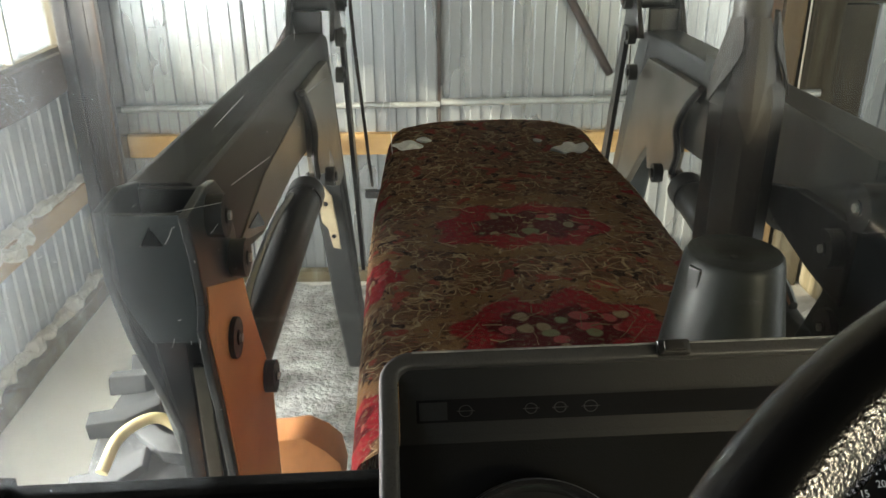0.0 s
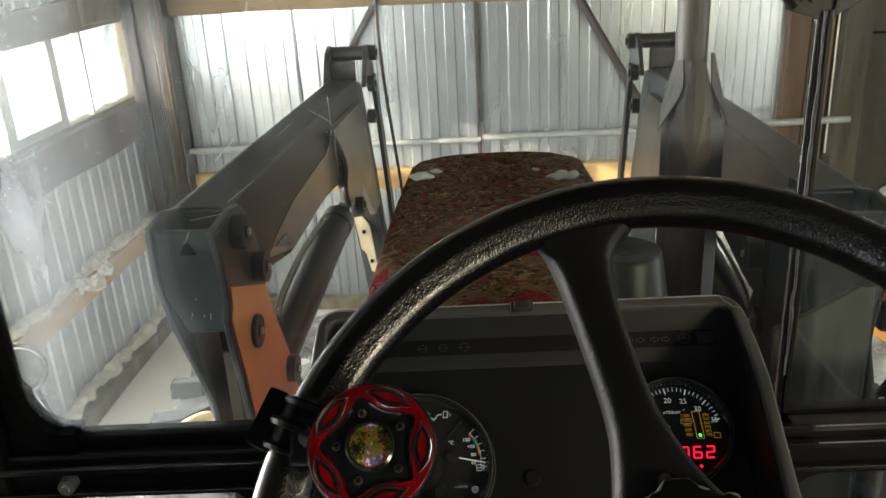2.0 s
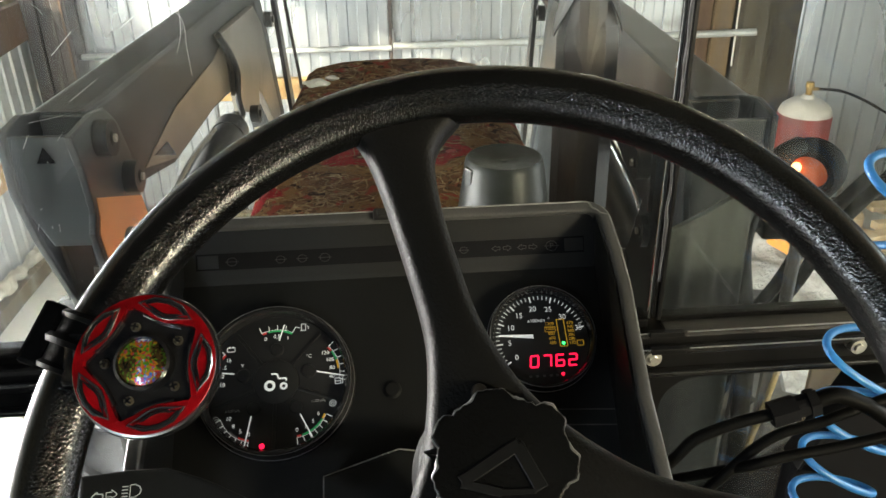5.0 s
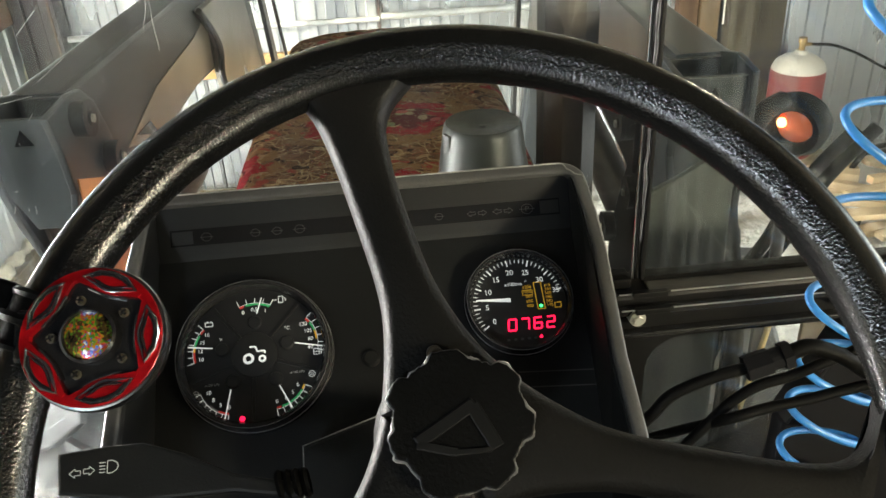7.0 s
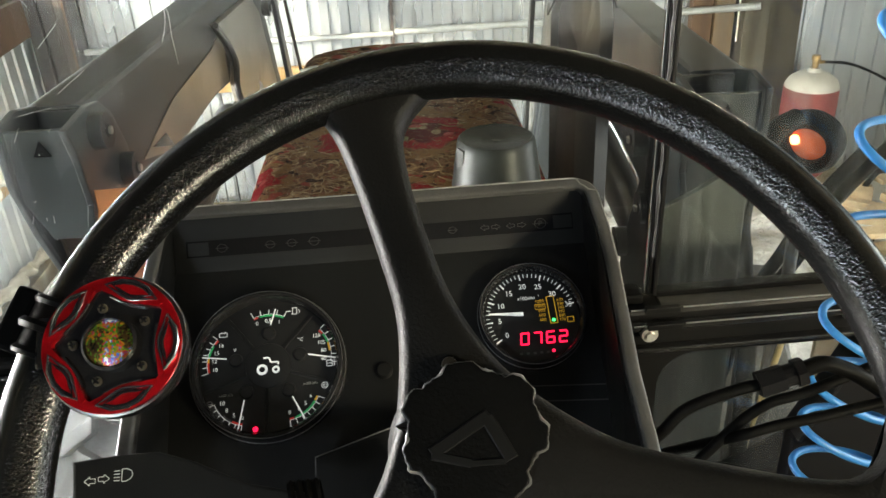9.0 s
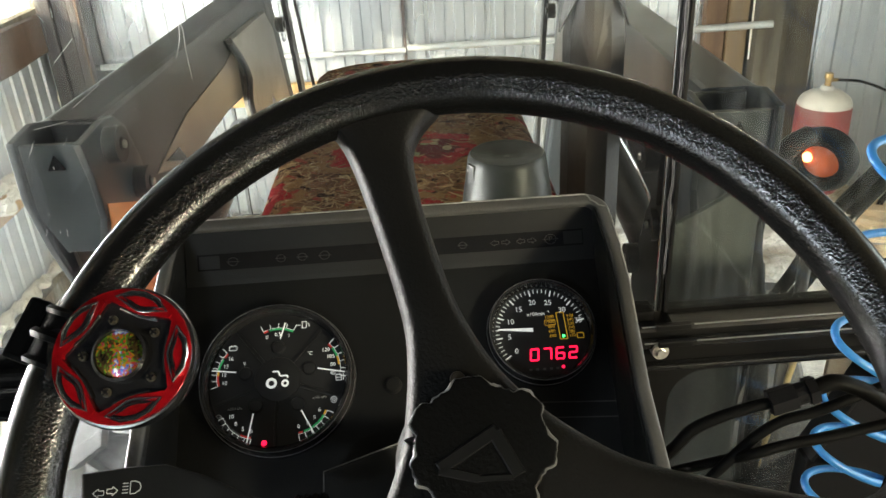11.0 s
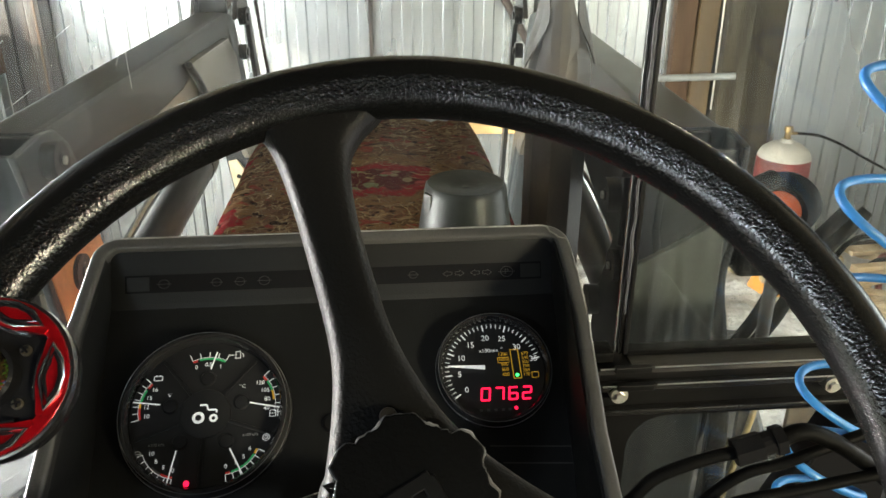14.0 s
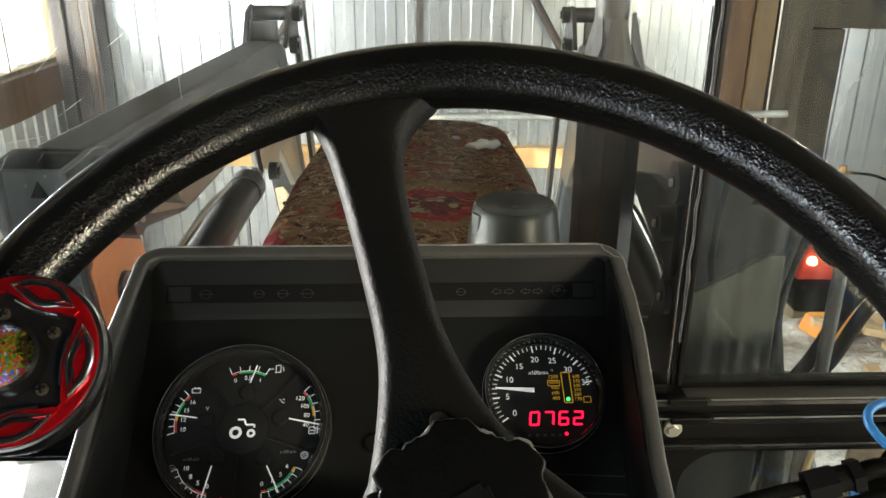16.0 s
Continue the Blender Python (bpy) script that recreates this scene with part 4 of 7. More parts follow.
    # flat uprights, a steel strip, a control cable and panels, guessed and placed to fit the view through the lower cab
    # pane
    for nm, x0, x1, y, z0, z1, mt, lb in (("upright", 0.622, 0.64, 1.028, 0.86, 1.45, LOADER_DARK, ""), ("steel_strip", 0.645, 0.655, 1.03, 0.86, 1.45, ZINC_DULL, "bare zinc-plated strip"), ("upright", 0.676, 0.7, 1.03, 0.86, 1.45, LOADER_DARK, ""), ("cover", 0.5, 0.618, 1.05, 0.86, 1.43, LOADER_DARK, "black panel for the dark shapes behind the pane"), ("cardboard_panel", 0.78, 0.95, 1.05, 0.86, 1.4, CARDBOARD, "buff cardboard panel")):
        bm = bmesh.new()
        box(bm, x0, y, z0, x1, y + 0.012, z1, 0.002)
        part(nm, bm, mt, root, lb)
    # rail added only to carry the bars and panels
    bm = bmesh.new()
    box(bm, 0.48, 1.045, 0.8, 0.96, 1.075, 0.862, 0.004)
    part("cross_rail", bm, LOADER_DARK, root)
    bm = bmesh.new()
    tube(bm, smooth_path([(0.715, 1.035, 1.45), (0.708, 1.03, 1.36), (0.69, 1.022, 1.25), (0.665, 1.02, 1.1), (0.65, 1.03, 0.9)]), 0.006, 8)
    part("control_cable", bm, YELLOW_CABLE, root, "yellowed control cable", smooth=True)
    return root


CARDBOARD = surface("buff_cardboard", (0.34, 0.26, 0.17), (0.24, 0.18, 0.12), rough=0.75, scale=12, fine=60, bump=0.2, stain=0.4, stain_col=(0.12, 0.09, 0.06))
YELLOW_CABLE = plain("yellowed_cable", (0.34, 0.25, 0.1), 0.5)
RAM_BLACK = surface("gloss_black_ram", (0.012, 0.012, 0.013), (0.02, 0.019, 0.019), rough=0.36, spec=0.35, scale=9, fine=90, bump=0.04, rvar=0.08)
# arm and side tones below carry shade and reflected light in their colour
ARM_TONE = surface("left_arm_tone", (0.032, 0.033, 0.034), (0.046, 0.046, 0.045), rough=0.5, scale=5, fine=80, bump=0.06, spec=0.3, stain=0.25, stain_col=(0.045, 0.044, 0.042))
SIDE_SHEEN = surface("warm_sheen_tone", (0.2, 0.17, 0.13), (0.145, 0.124, 0.098), rough=0.34, metal=0.2, scale=5, fine=80, bump=0.05)
SIDE_LIT = surface("grey_green_lit_tone", (0.075, 0.078, 0.07), (0.05, 0.054, 0.05), rough=0.4, scale=5, fine=80, bump=0.05, stain=0.3, stain_col=(0.03, 0.032, 0.03))
DUSTY_PLATE = surface("dusty_plate", (0.009, 0.012, 0.0115), (0.021, 0.026, 0.024), rough=0.65, scale=5, fine=40, bump=0.1, stretch=(6, 6, 0.7), stain=0.4, stain_col=(0.05, 0.056, 0.049))
# shade of the right tower put into a blue-black colour
TOWER_SHADED = surface("shaded_tower_tone", (0.007, 0.009, 0.011), (0.013, 0.016, 0.018), rough=0.42, scale=5, fine=80, bump=0.06, spec=0.3, stain=0.2, stain_col=(0.025, 0.028, 0.029))
loader("graphite grey front loader with an orange-faced left tower")

# ---------- tractor hood with a rug over it ----------
HOOD = pose(0.2264, 0, 0, 0, 0, 1.8)
hood = thing("tractor_hood", HOOD, "dark tractor hood hidden under a rug", "tractor hood")
bm = bmesh.new()
box(bm, -0.25, 0.78, 1.2, 0.25, 2.03, 1.61, 0.05)
part("bonnet", bm, LOADER_DARK, hood, smooth=True)
bm = bmesh.new()
box(bm, -0.22, 0.9, 0.55, 0.22, 2.2, 1.2, 0.03)
part("engine_block", bm, LOADER_DARK, hood)


def rug_material():
    m = bpy.data.materials.new("patterned_rug")
    m.use_nodes = True
    nt = m.node_tree
    p = nt.nodes["Principled BSDF"]
    L, N = nt.links.new, nt.nodes.new
    tc = N("ShaderNodeTexCoord")

    def noise_(s, d, dim=None, w=None):
        n = N("ShaderNodeTexNoise")
        n.inputs["Scale"].default_value, n.inputs["Detail"].default_value = s, d
        L(w or tc.outputs["Object"], n.inputs["Vector"])
        return n

    def math_(op, a, b=0.0, c=None):
        n = N("ShaderNodeMath")
        n.operation = op
        for i, x in enumerate((a, b) if c is None else (a, b, c)):
            if isinstance(x, (int, float)):
                n.inputs[i].default_value = x
            else:
                L(x, n.inputs[i])
        return n.outputs[0]

    def step(x, a, b):
        n = N("ShaderNodeMapRange")
        n.inputs["From Min"].default_value, n.inputs["From Max"].default_value = a, b
        L(x, n.inputs["Value"])
        return n.outputs[0]

    def mix(f, a, b):
        n = N("ShaderNodeMix")
        n.data_type = "RGBA"
        L(f, n.inputs[0])
        for x, sock in ((a, n.inputs[6]), (b, n.inputs[7])):
            if isinstance(x, tuple):
                sock.default_value = (*x, 1)
            else:
                L(x, sock)
        return n.outputs[2]

    # warped coordinates give the scrolls
    warp = noise_(16, 2)
    va = N("ShaderNodeVectorMath")
    va.operation = "MULTIPLY_ADD"
    L(warp.outputs["Color"], va.inputs[0])
    va.inputs[1].default_value = (0.03, 0.03, 0.0)
    L(tc.outputs["Object"], va.inputs[2])
    vor = N("ShaderNodeTexVoronoi")
    vor.feature = "DISTANCE_TO_EDGE"
    vor.inputs["Scale"].default_value = 36
    L(va.outputs[0], vor.inputs["Vector"])
    vor2 = N("ShaderNodeTexVoronoi")
    vor2.inputs["Scale"].default_value = 34
    L(va.outputs[0], vor2.inputs["Vector"])
    wave = N("ShaderNodeTexWave")
    wave.wave_type = "RINGS"
    wave.inputs["Scale"].default_value, wave.inputs["Distortion"].default_value = 15, 12
    wave.inputs["Detail"].default_value, wave.inputs["Detail Scale"].default_value = 2, 2.2
    L(va.outputs[0], wave.inputs["Vector"])
    sep = N("ShaderNodeSeparateXYZ")
    L(tc.outputs["Object"], sep.inputs[0])
    ground = mix(step(noise_(34, 4).outputs[0], 0.38, 0.62), (0.105, 0.052, 0.032), (0.24, 0.125, 0.072))
    ground = mix(step(wave.outputs["Fac"], 0.7, 0.85), ground, (0.16, 0.085, 0.042))
    for sc, wd, col in ((15, 0.011, (0.44, 0.28, 0.14)), (34, 0.018, (0.24, 0.13, 0.065)), (19, 0.0085, (0.62, 0.46, 0.26)), (23, 0.009, (0.32, 0.11, 0.07)), (27, 0.009, (0.5, 0.36, 0.2))):
        line = math_("ABSOLUTE", math_("SUBTRACT", noise_(sc, 1.5, w=va.outputs[0]).outputs[0], 0.5))
        ground = mix(step(line, wd * 1.5, wd * 0.6), ground, col)
    # small leaves in tan and pinkish brown, with dark gaps
    for sc, lo, col in ((24, 0.63, (0.26, 0.14, 0.08)), (31, 0.64, (0.42, 0.28, 0.16)), (27, 0.62, (0.34, 0.07, 0.05))):
        ground = mix(step(noise_(sc, 1.0, w=va.outputs[0]).outputs[0], lo, lo + 0.03), ground, col)
    ground = mix(step(noise_(38, 2, w=va.outputs[0]).outputs[0], 0.61, 0.65), ground, (0.035, 0.018, 0.013))
    # medallions along the middle, with smaller red fields at the edges
    def medallion(cx, cy, rx, ry):
        fy = math_("SUBTRACT", math_("FRACT", math_("ADD", math_("DIVIDE", math_("SUBTRACT", sep.outputs["Y"], cy), 0.385), 0.5)), 0.5)
        dy = math_("DIVIDE", math_("MULTIPLY", fy, 0.385), ry)
        dx = math_("DIVIDE", math_("SUBTRACT", sep.outputs["X"], cx), rx)
        d = math_("SQRT", math_("ADD", math_("MULTIPLY", dx, dx), math_("MULTIPLY", dy, dy)))
        ang = math_("ARCTAN2", dy, dx)
        lobes = math_("MULTIPLY", math_("SINE", math_("MULTIPLY", ang, 8.0)), 0.09)
        d = math_("ADD", d, math_("MULTIPLY", step(sep.outputs["Y"], 1.55, 1.58), 9.0))
        return math_("ADD", math_("ADD", d, lobes), math_("MULTIPLY", math_("SUBTRACT", noise_(12, 3).outputs[0], 0.5), 0.75))

    flower = mix(step(vor2.outputs["Color"], 0.35, 0.4), (0.5, 0.1, 0.1), (0.44, 0.32, 0.2))
    flower = mix(step(vor2.outputs["Color"], 0.62, 0.66), flower, (0.3, 0.3, 0.17))
    flower = mix(step(vor2.outputs["Distance"], 0.4, 0.48), flower, (0.12, 0.012, 0.016))
    red = mix(step(noise_(120, 3).outputs[0], 0.35, 0.65), (0.27, 0.018, 0.024), (0.42, 0.026, 0.036))
    for cx, cy, rx, ry in ((0.0, 1.366, 0.15, 0.106), (-0.31, 1.19, 0.085, 0.075), (0.30, 1.19, 0.085, 0.075)):
        d = medallion(cx, cy, rx, ry)
        ring = math_("MULTIPLY", step(math_("ABSOLUTE", math_("SUBTRACT", d, 1.2)), 0.2, 0.12), step(noise_(70, 2, w=va.outputs[0]).outputs[0], 0.42, 0.47))
        ground = mix(ring, ground, (0.3, 0.17, 0.08))
        ground = mix(step(d, 1.0, 0.94), ground, red)
        ground = mix(step(d, 0.66, 0.58), ground, flower)
    dust = mix(step(noise_(150, 3).outputs[0], 0.52, 0.8), ground, (0.26, 0.17, 0.1))
    L(dust, p.inputs["Base Color"])
    p.inputs["Roughness"].default_value = 0.95
    p.inputs["Specular IOR Level"].default_value = 0.1
    b = N("ShaderNodeBump")
    b.inputs["Strength"].default_value, b.inputs["Distance"].default_value = 0.6, 0.004
    L(noise_(420, 3).outputs[0], b.inputs["Height"])
    L(b.outputs[0], p.inputs["Normal"])
    return m


def rug_height(x, y):
    return 1.632 + 0.010 * math.cos(min(1.5, abs(x) / 0.2)) + 0.005 * noise.noise(Vector((x * 5, y * 5, 2.0))) + 0.003 * noise.noise(Vector((x * 17, y * 17, 5.0))) + 0.022 * max(0.0, 1 - (x / 0.27) ** 2) * max(0.0, min(1.0, (y - 1.78) / 0.2)) ** 2


def rug():
    bm = bmesh.new()
    ny, nx = 70, 46
    rows = []
    for j in range(ny + 1):
        s = j / ny
        y, drop = 0.74 + 1.36 * s, 0.0
        if y > 2.0:
            a = min(math.pi / 2, (y - 2.0) / 0.06)
            drop = 0.06 * (1 - math.cos(a)) + max(0, (y - 2.0) - 0.094) * 1.0
            y = 2.0 + 0.06 * math.sin(a)
        hw = 0.278 - 0.03 * max(0, (y - 1.3) / 0.75) ** 2
        row = []
        for i in range(nx + 1):
            u = -0.62 + 1.24 * i / nx
            flat, r = hw - 0.045, 0.045
            a = abs(u)
            if a <= flat:
                x, dz = a, 0.0
            elif a <= flat + r * 1.571:
                t = (a - flat) / r
                x, dz = flat + r * math.sin(t), -r * (1 - math.cos(t))
            else:
                x, dz = hw + 0.02 * math.sin(y * 21) * (a - hw) * 3, -r - (a - flat - r * 1.571)
            x = math.copysign(x, u)
            row.append(bm.verts.new((x, y, rug_height(x, y) + dz - drop)))
        rows.append(row)
    for a, b in zip(rows, rows[1:]):
        for i in range(nx):
            bm.faces.new((a[i], a[i + 1], b[i + 1], b[i]))
    ext = bmesh.ops.solidify(bm, geom=bm.faces[:], thickness=0.008)
    return bm


rug_thing = tagged(part("rug", rug(), rug_material(), smooth=True), "brown and red patterned rug with straw draped over the hood", "rug")
rug_thing.matrix_basis = HOOD.copy()

rng = random.Random(5)
bm = bmesh.new()
for i in range(330):
    x, y = rng.uniform(-0.24, 0.24), rng.uniform(0.8, 2.0)
    if rng.random() < 0.35:
        x = rng.gauss(0.12, 0.09)
        x = max(-0.24, min(0.24, x))
    a, ln = rng.uniform(0, math.pi), rng.choice((0.012, 0.016, 0.022, 0.03, 0.045))
    bend = rng.uniform(-0.3, 0.3)
    pts = []
    for k in (-1, 0, 1):
        px, py = x + k * ln / 2 * math.cos(a + bend * k), y + k * ln / 2 * math.sin(a + bend * k)
        px = max(-0.245, min(0.245, px))
        pts.append((px, py, rug_height(px, py) + 0.0025 + (0.004 if k == rng.choice((-1, 1)) else 0)))
    tube(bm, pts, rng.uniform(0.0004, 0.001), 4)
straw = tagged(part("straw", bm, surface("straw_stalk", (0.28, 0.18, 0.08), (0.18, 0.11, 0.05), rough=0.7, bump=0)), "scattered dry straw stalks lying on the rug", "straw", kind="stuff")
straw.matrix_basis = HOOD.copy()

for i, (x, y, r, sx) in enumerate(((-0.205, 1.85, 0.02, 1.7), (-0.165, 1.885, 0.014, 1.3), (0.10, 1.87, 0.011, 1.0), (0.165, 1.81, 0.026, 1.6))):
    bm = bmesh.new()
    bmesh.ops.create_icosphere(bm, subdivisions=3, radius=r)
    bmesh.ops.scale(bm, verts=bm.verts, vec=(sx, 0.9, 0.38))
    rough_up(bm, r * 0.5, 45, i * 2.0)
    ob = tagged(part("snow_clump", bm, SNOW_WHITE, smooth=True), "small white clump of snow on the rug", "snow", "snow on the rug")
    ob.matrix_basis = HOOD @ pose(x, y, rug_height(x, y) + r * 0.3)

# upturned dark bucket on the hood
bk = thing("upturned_bucket", pose(0.338, 0.787, 1.638), "dark grey plastic bucket standing upside down on the rug", "bucket")
bm = bmesh.new()
lathe(bm, [(0.0, 0.2), (0.018, 0.2), (0.022, 0.203), (0.043, 0.203), (0.048, 0.207), (0.0505, 0.204), (0.052, 0.198), (0.066, 0.1), (0.078, 0.012), (0.083, 0.012), (0.084, 0.0), (0.078, 0.0)], 48)
part("body", bm, surface("dark_bucket_plastic", (0.009, 0.0105, 0.01), (0.015, 0.016, 0.015), rough=0.38, spec=0.22, scale=14, fine=120, bump=0.05), bk, smooth=True)
bm = bmesh.new()
box(bm, -0.008, -0.004, 0.168, 0.008, 0.006, 0.2, 0.002, m=pose(-0.046, -0.022, 0, 0, 0, -60))
part("lug", bm, LOADER_DARK, bk)
bm = bmesh.new()
cyl(bm, (0, 0, 0.2), (0, 0, 0.2015), 0.004)
part("sprue_mark", bm, LOADER_DARK, bk)

# exhaust
ex = thing("exhaust_stack", pose(0.548, 1.386, 0), "dark steel exhaust muffler with a round stack", "exhaust")
STACK = surface("heat_stained_steel", (0.011, 0.0095, 0.008), (0.024, 0.019, 0.014), rough=0.5, metal=0.0, spec=0.35, scale=9, fine=30, bump=0.0, stretch=(2, 2, 0.5), stain=0.4, stain_col=(0.075, 0.055, 0.04))
bm = bmesh.new()
lathe(bm, [(0.0, 1.2), (0.06, 1.2), (0.0615, 1.4), (0.0615, 1.855), (0.057, 1.885), (0.042, 1.925), (0.033, 1.95), (0.031, 1.95)], 9, pose(0.012, 0, 0, 0, 0, 12))
part("muffler", bm, STACK, ex)
bm = bmesh.new()
lathe(bm, [(0.032, 1.93), (0.0305, 1.97), (0.0295, 2.64), (0.0265, 2.64), (0.0265, 2.0)], 24)
part("stack_pipe", bm, STACK, ex, smooth=True)
# three pointed shells round the foot of the stack
for a, top, low in ((190, 2.005, 1.862), (262, 2.0, 1.80), (345, 2.008, 1.87)):
    bm = bmesh.new()
    rows = []
    for k in range(9):
        f = k / 8
        z = low + (top - low) * f
        half = radians(44) * min(1.0, 1.7 * f + 0.03) * (1 - 0.35 * max(0, f - 0.7) / 0.3)
        r = 0.069 - 0.033 * f ** 1.1
        rows.append([[bm.verts.new((rr * math.cos(t), rr * math.sin(t), z)) for t in (-half, -half / 2, 0, half / 2, half)] for rr in (r, r - 0.003)])
    for r0, r1 in zip(rows, rows[1:]):
        for i in (0, 1):
            for j in range(4):
                bm.faces.new((r0[i][j], r0[i][j + 1], r1[i][j + 1], r1[i][j]))
        for j in (0, 4):
            bm.faces.new((r0[0][j], r1[0][j], r1[1][j], r0[1][j]))
    ob = part("heat_shell", bm, STACK, ex)
    ob.matrix_basis = pose(0.008, 0, 0, 0, 0, a)

# ---------- front wheels ----------
axle = thing("front_axle", pose(MID, 1.86, 0.5), "dark steel front axle with two dusty deep-lugged tyres", "tractor axle")
bm = bmesh.new()
cyl(bm, (-0.75, 0, 0), (0.75, 0, 0), 0.09), box(bm, -0.28, -0.16, -0.08, 0.28, 0.19, 0.12, 0.03)
part("axle_beam", bm, LOADER_DARK, axle)
lug_mesh = None
for side in (-1, 1):
    bm = bmesh.new()
    prof = [(0.29, -0.11), (0.33, -0.14), (0.42, -0.145), (0.455, -0.12), (0.465, 0.0), (0.455, 0.12), (0.42, 0.145), (0.33, 0.14), (0.29, 0.11)]
    lathe(bm, prof, 44, pose(0, 0, 0, 0, 90, 0))
    tyre = part("tyre", bm, TYRE, axle, "dusty tyre with deep lugs", smooth=True)
    tyre.location = (side * 0.885, 0, 0)
    if lug_mesh is None:
        bm = bmesh.new()
        prism(bm, [(-0.02, -0.004), (0.055, -0.06), (0.145, -0.075), (0.15, -0.03), (0.065, -0.01), (-0.02, 0.045)], 0.45, 0.505, "z", 0.006)
        first = part("lug", bm, TYRE, tyre)
        lug_mesh = first.data
    n = 18
    for k in range(n):
        for sgn in (1, -1):
            if side < 0 and k == 0 and sgn == 1:
                ob = first
            else:
                ob = new("lug", lug_mesh)
                ob.parent = tyre
            ob.matrix_basis = Matrix.Rotation(2 * math.pi * (k + (0.5 if sgn < 0 else 0)) / n, 4, "X") @ Matrix.Diagonal((sgn, 1, 1, 1))
    bm = bmesh.new()
    lathe(bm, [(0, 0.03), (0.1, 0.03), (0.2, 0.0), (0.27, 0.06), (0.29, 0.11)], 30, pose(0, 0, 0, 0, side * 90, 0))
    part("rim", bm, CREAM, tyre, "cream painted wheel rim", smooth=True)
pipe("cream_bracket", smooth_path([(-0.74, 1.52, 0.98), (-0.72, 1.6, 1.02), (-0.66, 1.66, 1.03), (-0.6, 1.66, 1.0), (-0.5, 1.6, 0.95)]), 0.014, CREAM, "cream painted bent tube beside the wheel", "bracket", kind="")
bm = bmesh.new()
prism(bm, [(-0.32, 1.1), (-0.16, 1.1), (-0.172, 1.15), (-0.2, 1.185), (-0.24, 1.21), (-0.275, 1.205), (-0.32, 1.2)], 1.33, 1.42, "y", 0.01)
rough_up(bm, 0.012, 9, 1)
tagged(part("orange_cover", bm, ORANGE, smooth=True), "orange painted engine side cover below the rug", "cover")


# ---------- cab ----------
SCRATCH = plain("pale_scratch", (0.42, 0.44, 0.44), 0.6)
CABM = pose(0.256, 0, 0, 0, 0, 2.8)
cab = thing("tractor_cab", CABM, "black tractor cab frame with rubber-sealed windscreen panes", "tractor cab")


def cab_box(name, x0, y0, z0, x1, y1, z1, mat=None, bev=0.006, label=""):
    bm = bmesh.new()
    box(bm, x0, y0, z0, x1, y1, z1, bev)
    return part(name, bm, mat or CAB, cab, label)


GY = 0.663
# lower cross member with lips, windows below
cab_box("cross_member", -0.76, GY - 0.03, 1.592, 0.95, GY + 0.03, 1.6525)
cab_box("ledge", 0.31, GY - 0.029, 1.653, 0.95, GY - 0.004, 1.6555, LEDGE, 0.001, "dusty rubber ledge")
cab_box("lip", -0.76, GY - 0.042, 1.628, 0.95, GY - 0.031, 1.64, LIP, 0.003)
cab_box("lip", -0.76, GY - 0.045, 1.596, 0.95, GY - 0.031, 1.603, LIP, 0.002)
cab_box("seal", -0.70, GY - 0.016, 1.653, 0.29, GY + 0.016, 1.668, RUBBER, 0.004)
cab_box("seal", 0.31, GY - 0.0035, 1.653, 0.95, GY + 0.016, 1.6615, RUBBER, 0.001)
# bright tubes paint the highlights along the lips
for y, z in ((GY - 0.0305, 1.6545), (GY - 0.0452, 1.6395)):
    for x0, x1 in ((0.27, 0.287), (0.337, 0.95)):
        bm = bmesh.new()
        tube(bm, [(x0, y, z), ((x0 + x1) / 2, y, z), (x1, y, z)], 0.001, 8)
        part("lip_glint", bm, LIP_GLINT, cab, "bright highlight line along the lip", smooth=True)
bm = bmesh.new()
tube(bm, smooth_path([(-0.682, GY, 1.64), (-0.684, GY, 1.7), (-0.684, GY, 1.85), (-0.684, GY, 2.2), (-0.684, GY, 2.6)], 6), 0.015, 8)
part("seal", bm, RUBBER, cab, smooth=True)
bm = bmesh.new()
prism(bm, [(-0.69, 1.65), (-0.61, 1.65), (-0.61, 1.676)] + [(-0.618 - 0.05 * math.sin(t), 1.728 - 0.052 * math.cos(t)) for t in (math.pi / 2 * k / 8 for k in range(9))] + [(-0.69, 1.76)], GY - 0.02, GY + 0.016, "y")
part("corner_seal", bm, RUBBER, cab)
cab_box("front_pillar", -0.78, GY - 0.04, 1.0, -0.695, GY + 0.03, 2.72)
# middle pillar: a thin steel edge with ragged sealant
cab_box("mullion", 0.2965, GY - 0.006, 1.66, 0.3, GY + 0.006, 2.72, RUBBER, 0.001)
cab_box("mullion", 0.3035, GY - 0.008, 1.66, 0.309, GY + 0.006, 2.72, CAB, 0.0015)
cab_box("glass_edge", 0.2935, GY - 0.003, 1.66, 0.2962, GY + 0.003, 2.72, FROSTED_EDGE, 0.0005, "pale ground edge of the pane")
cab_box("glass_edge", 0.3005, GY - 0.003, 1.66, 0.303, GY + 0.003, 2.72, FROSTED_EDGE, 0.0005, "pale ground edge of the pane")
bm = bmesh.new()
tube(bm, [(0.2985 + 0.0022 * noise.noise(Vector((k * 0.7, 1, 2))), GY - 0.012, 1.72 + k * 0.02) for k in range(48)], [0.0014 + 0.0024 * abs(noise.noise(Vector((k * 1.1, 4, 2)))) for k in range(48)], 6)
part("sealant", bm, surface("grey_sealant", (0.05, 0.05, 0.05), (0.015, 0.015, 0.015), rough=0.6, scale=60, fine=200), cab, "ragged grey sealant")
bm = bmesh.new()
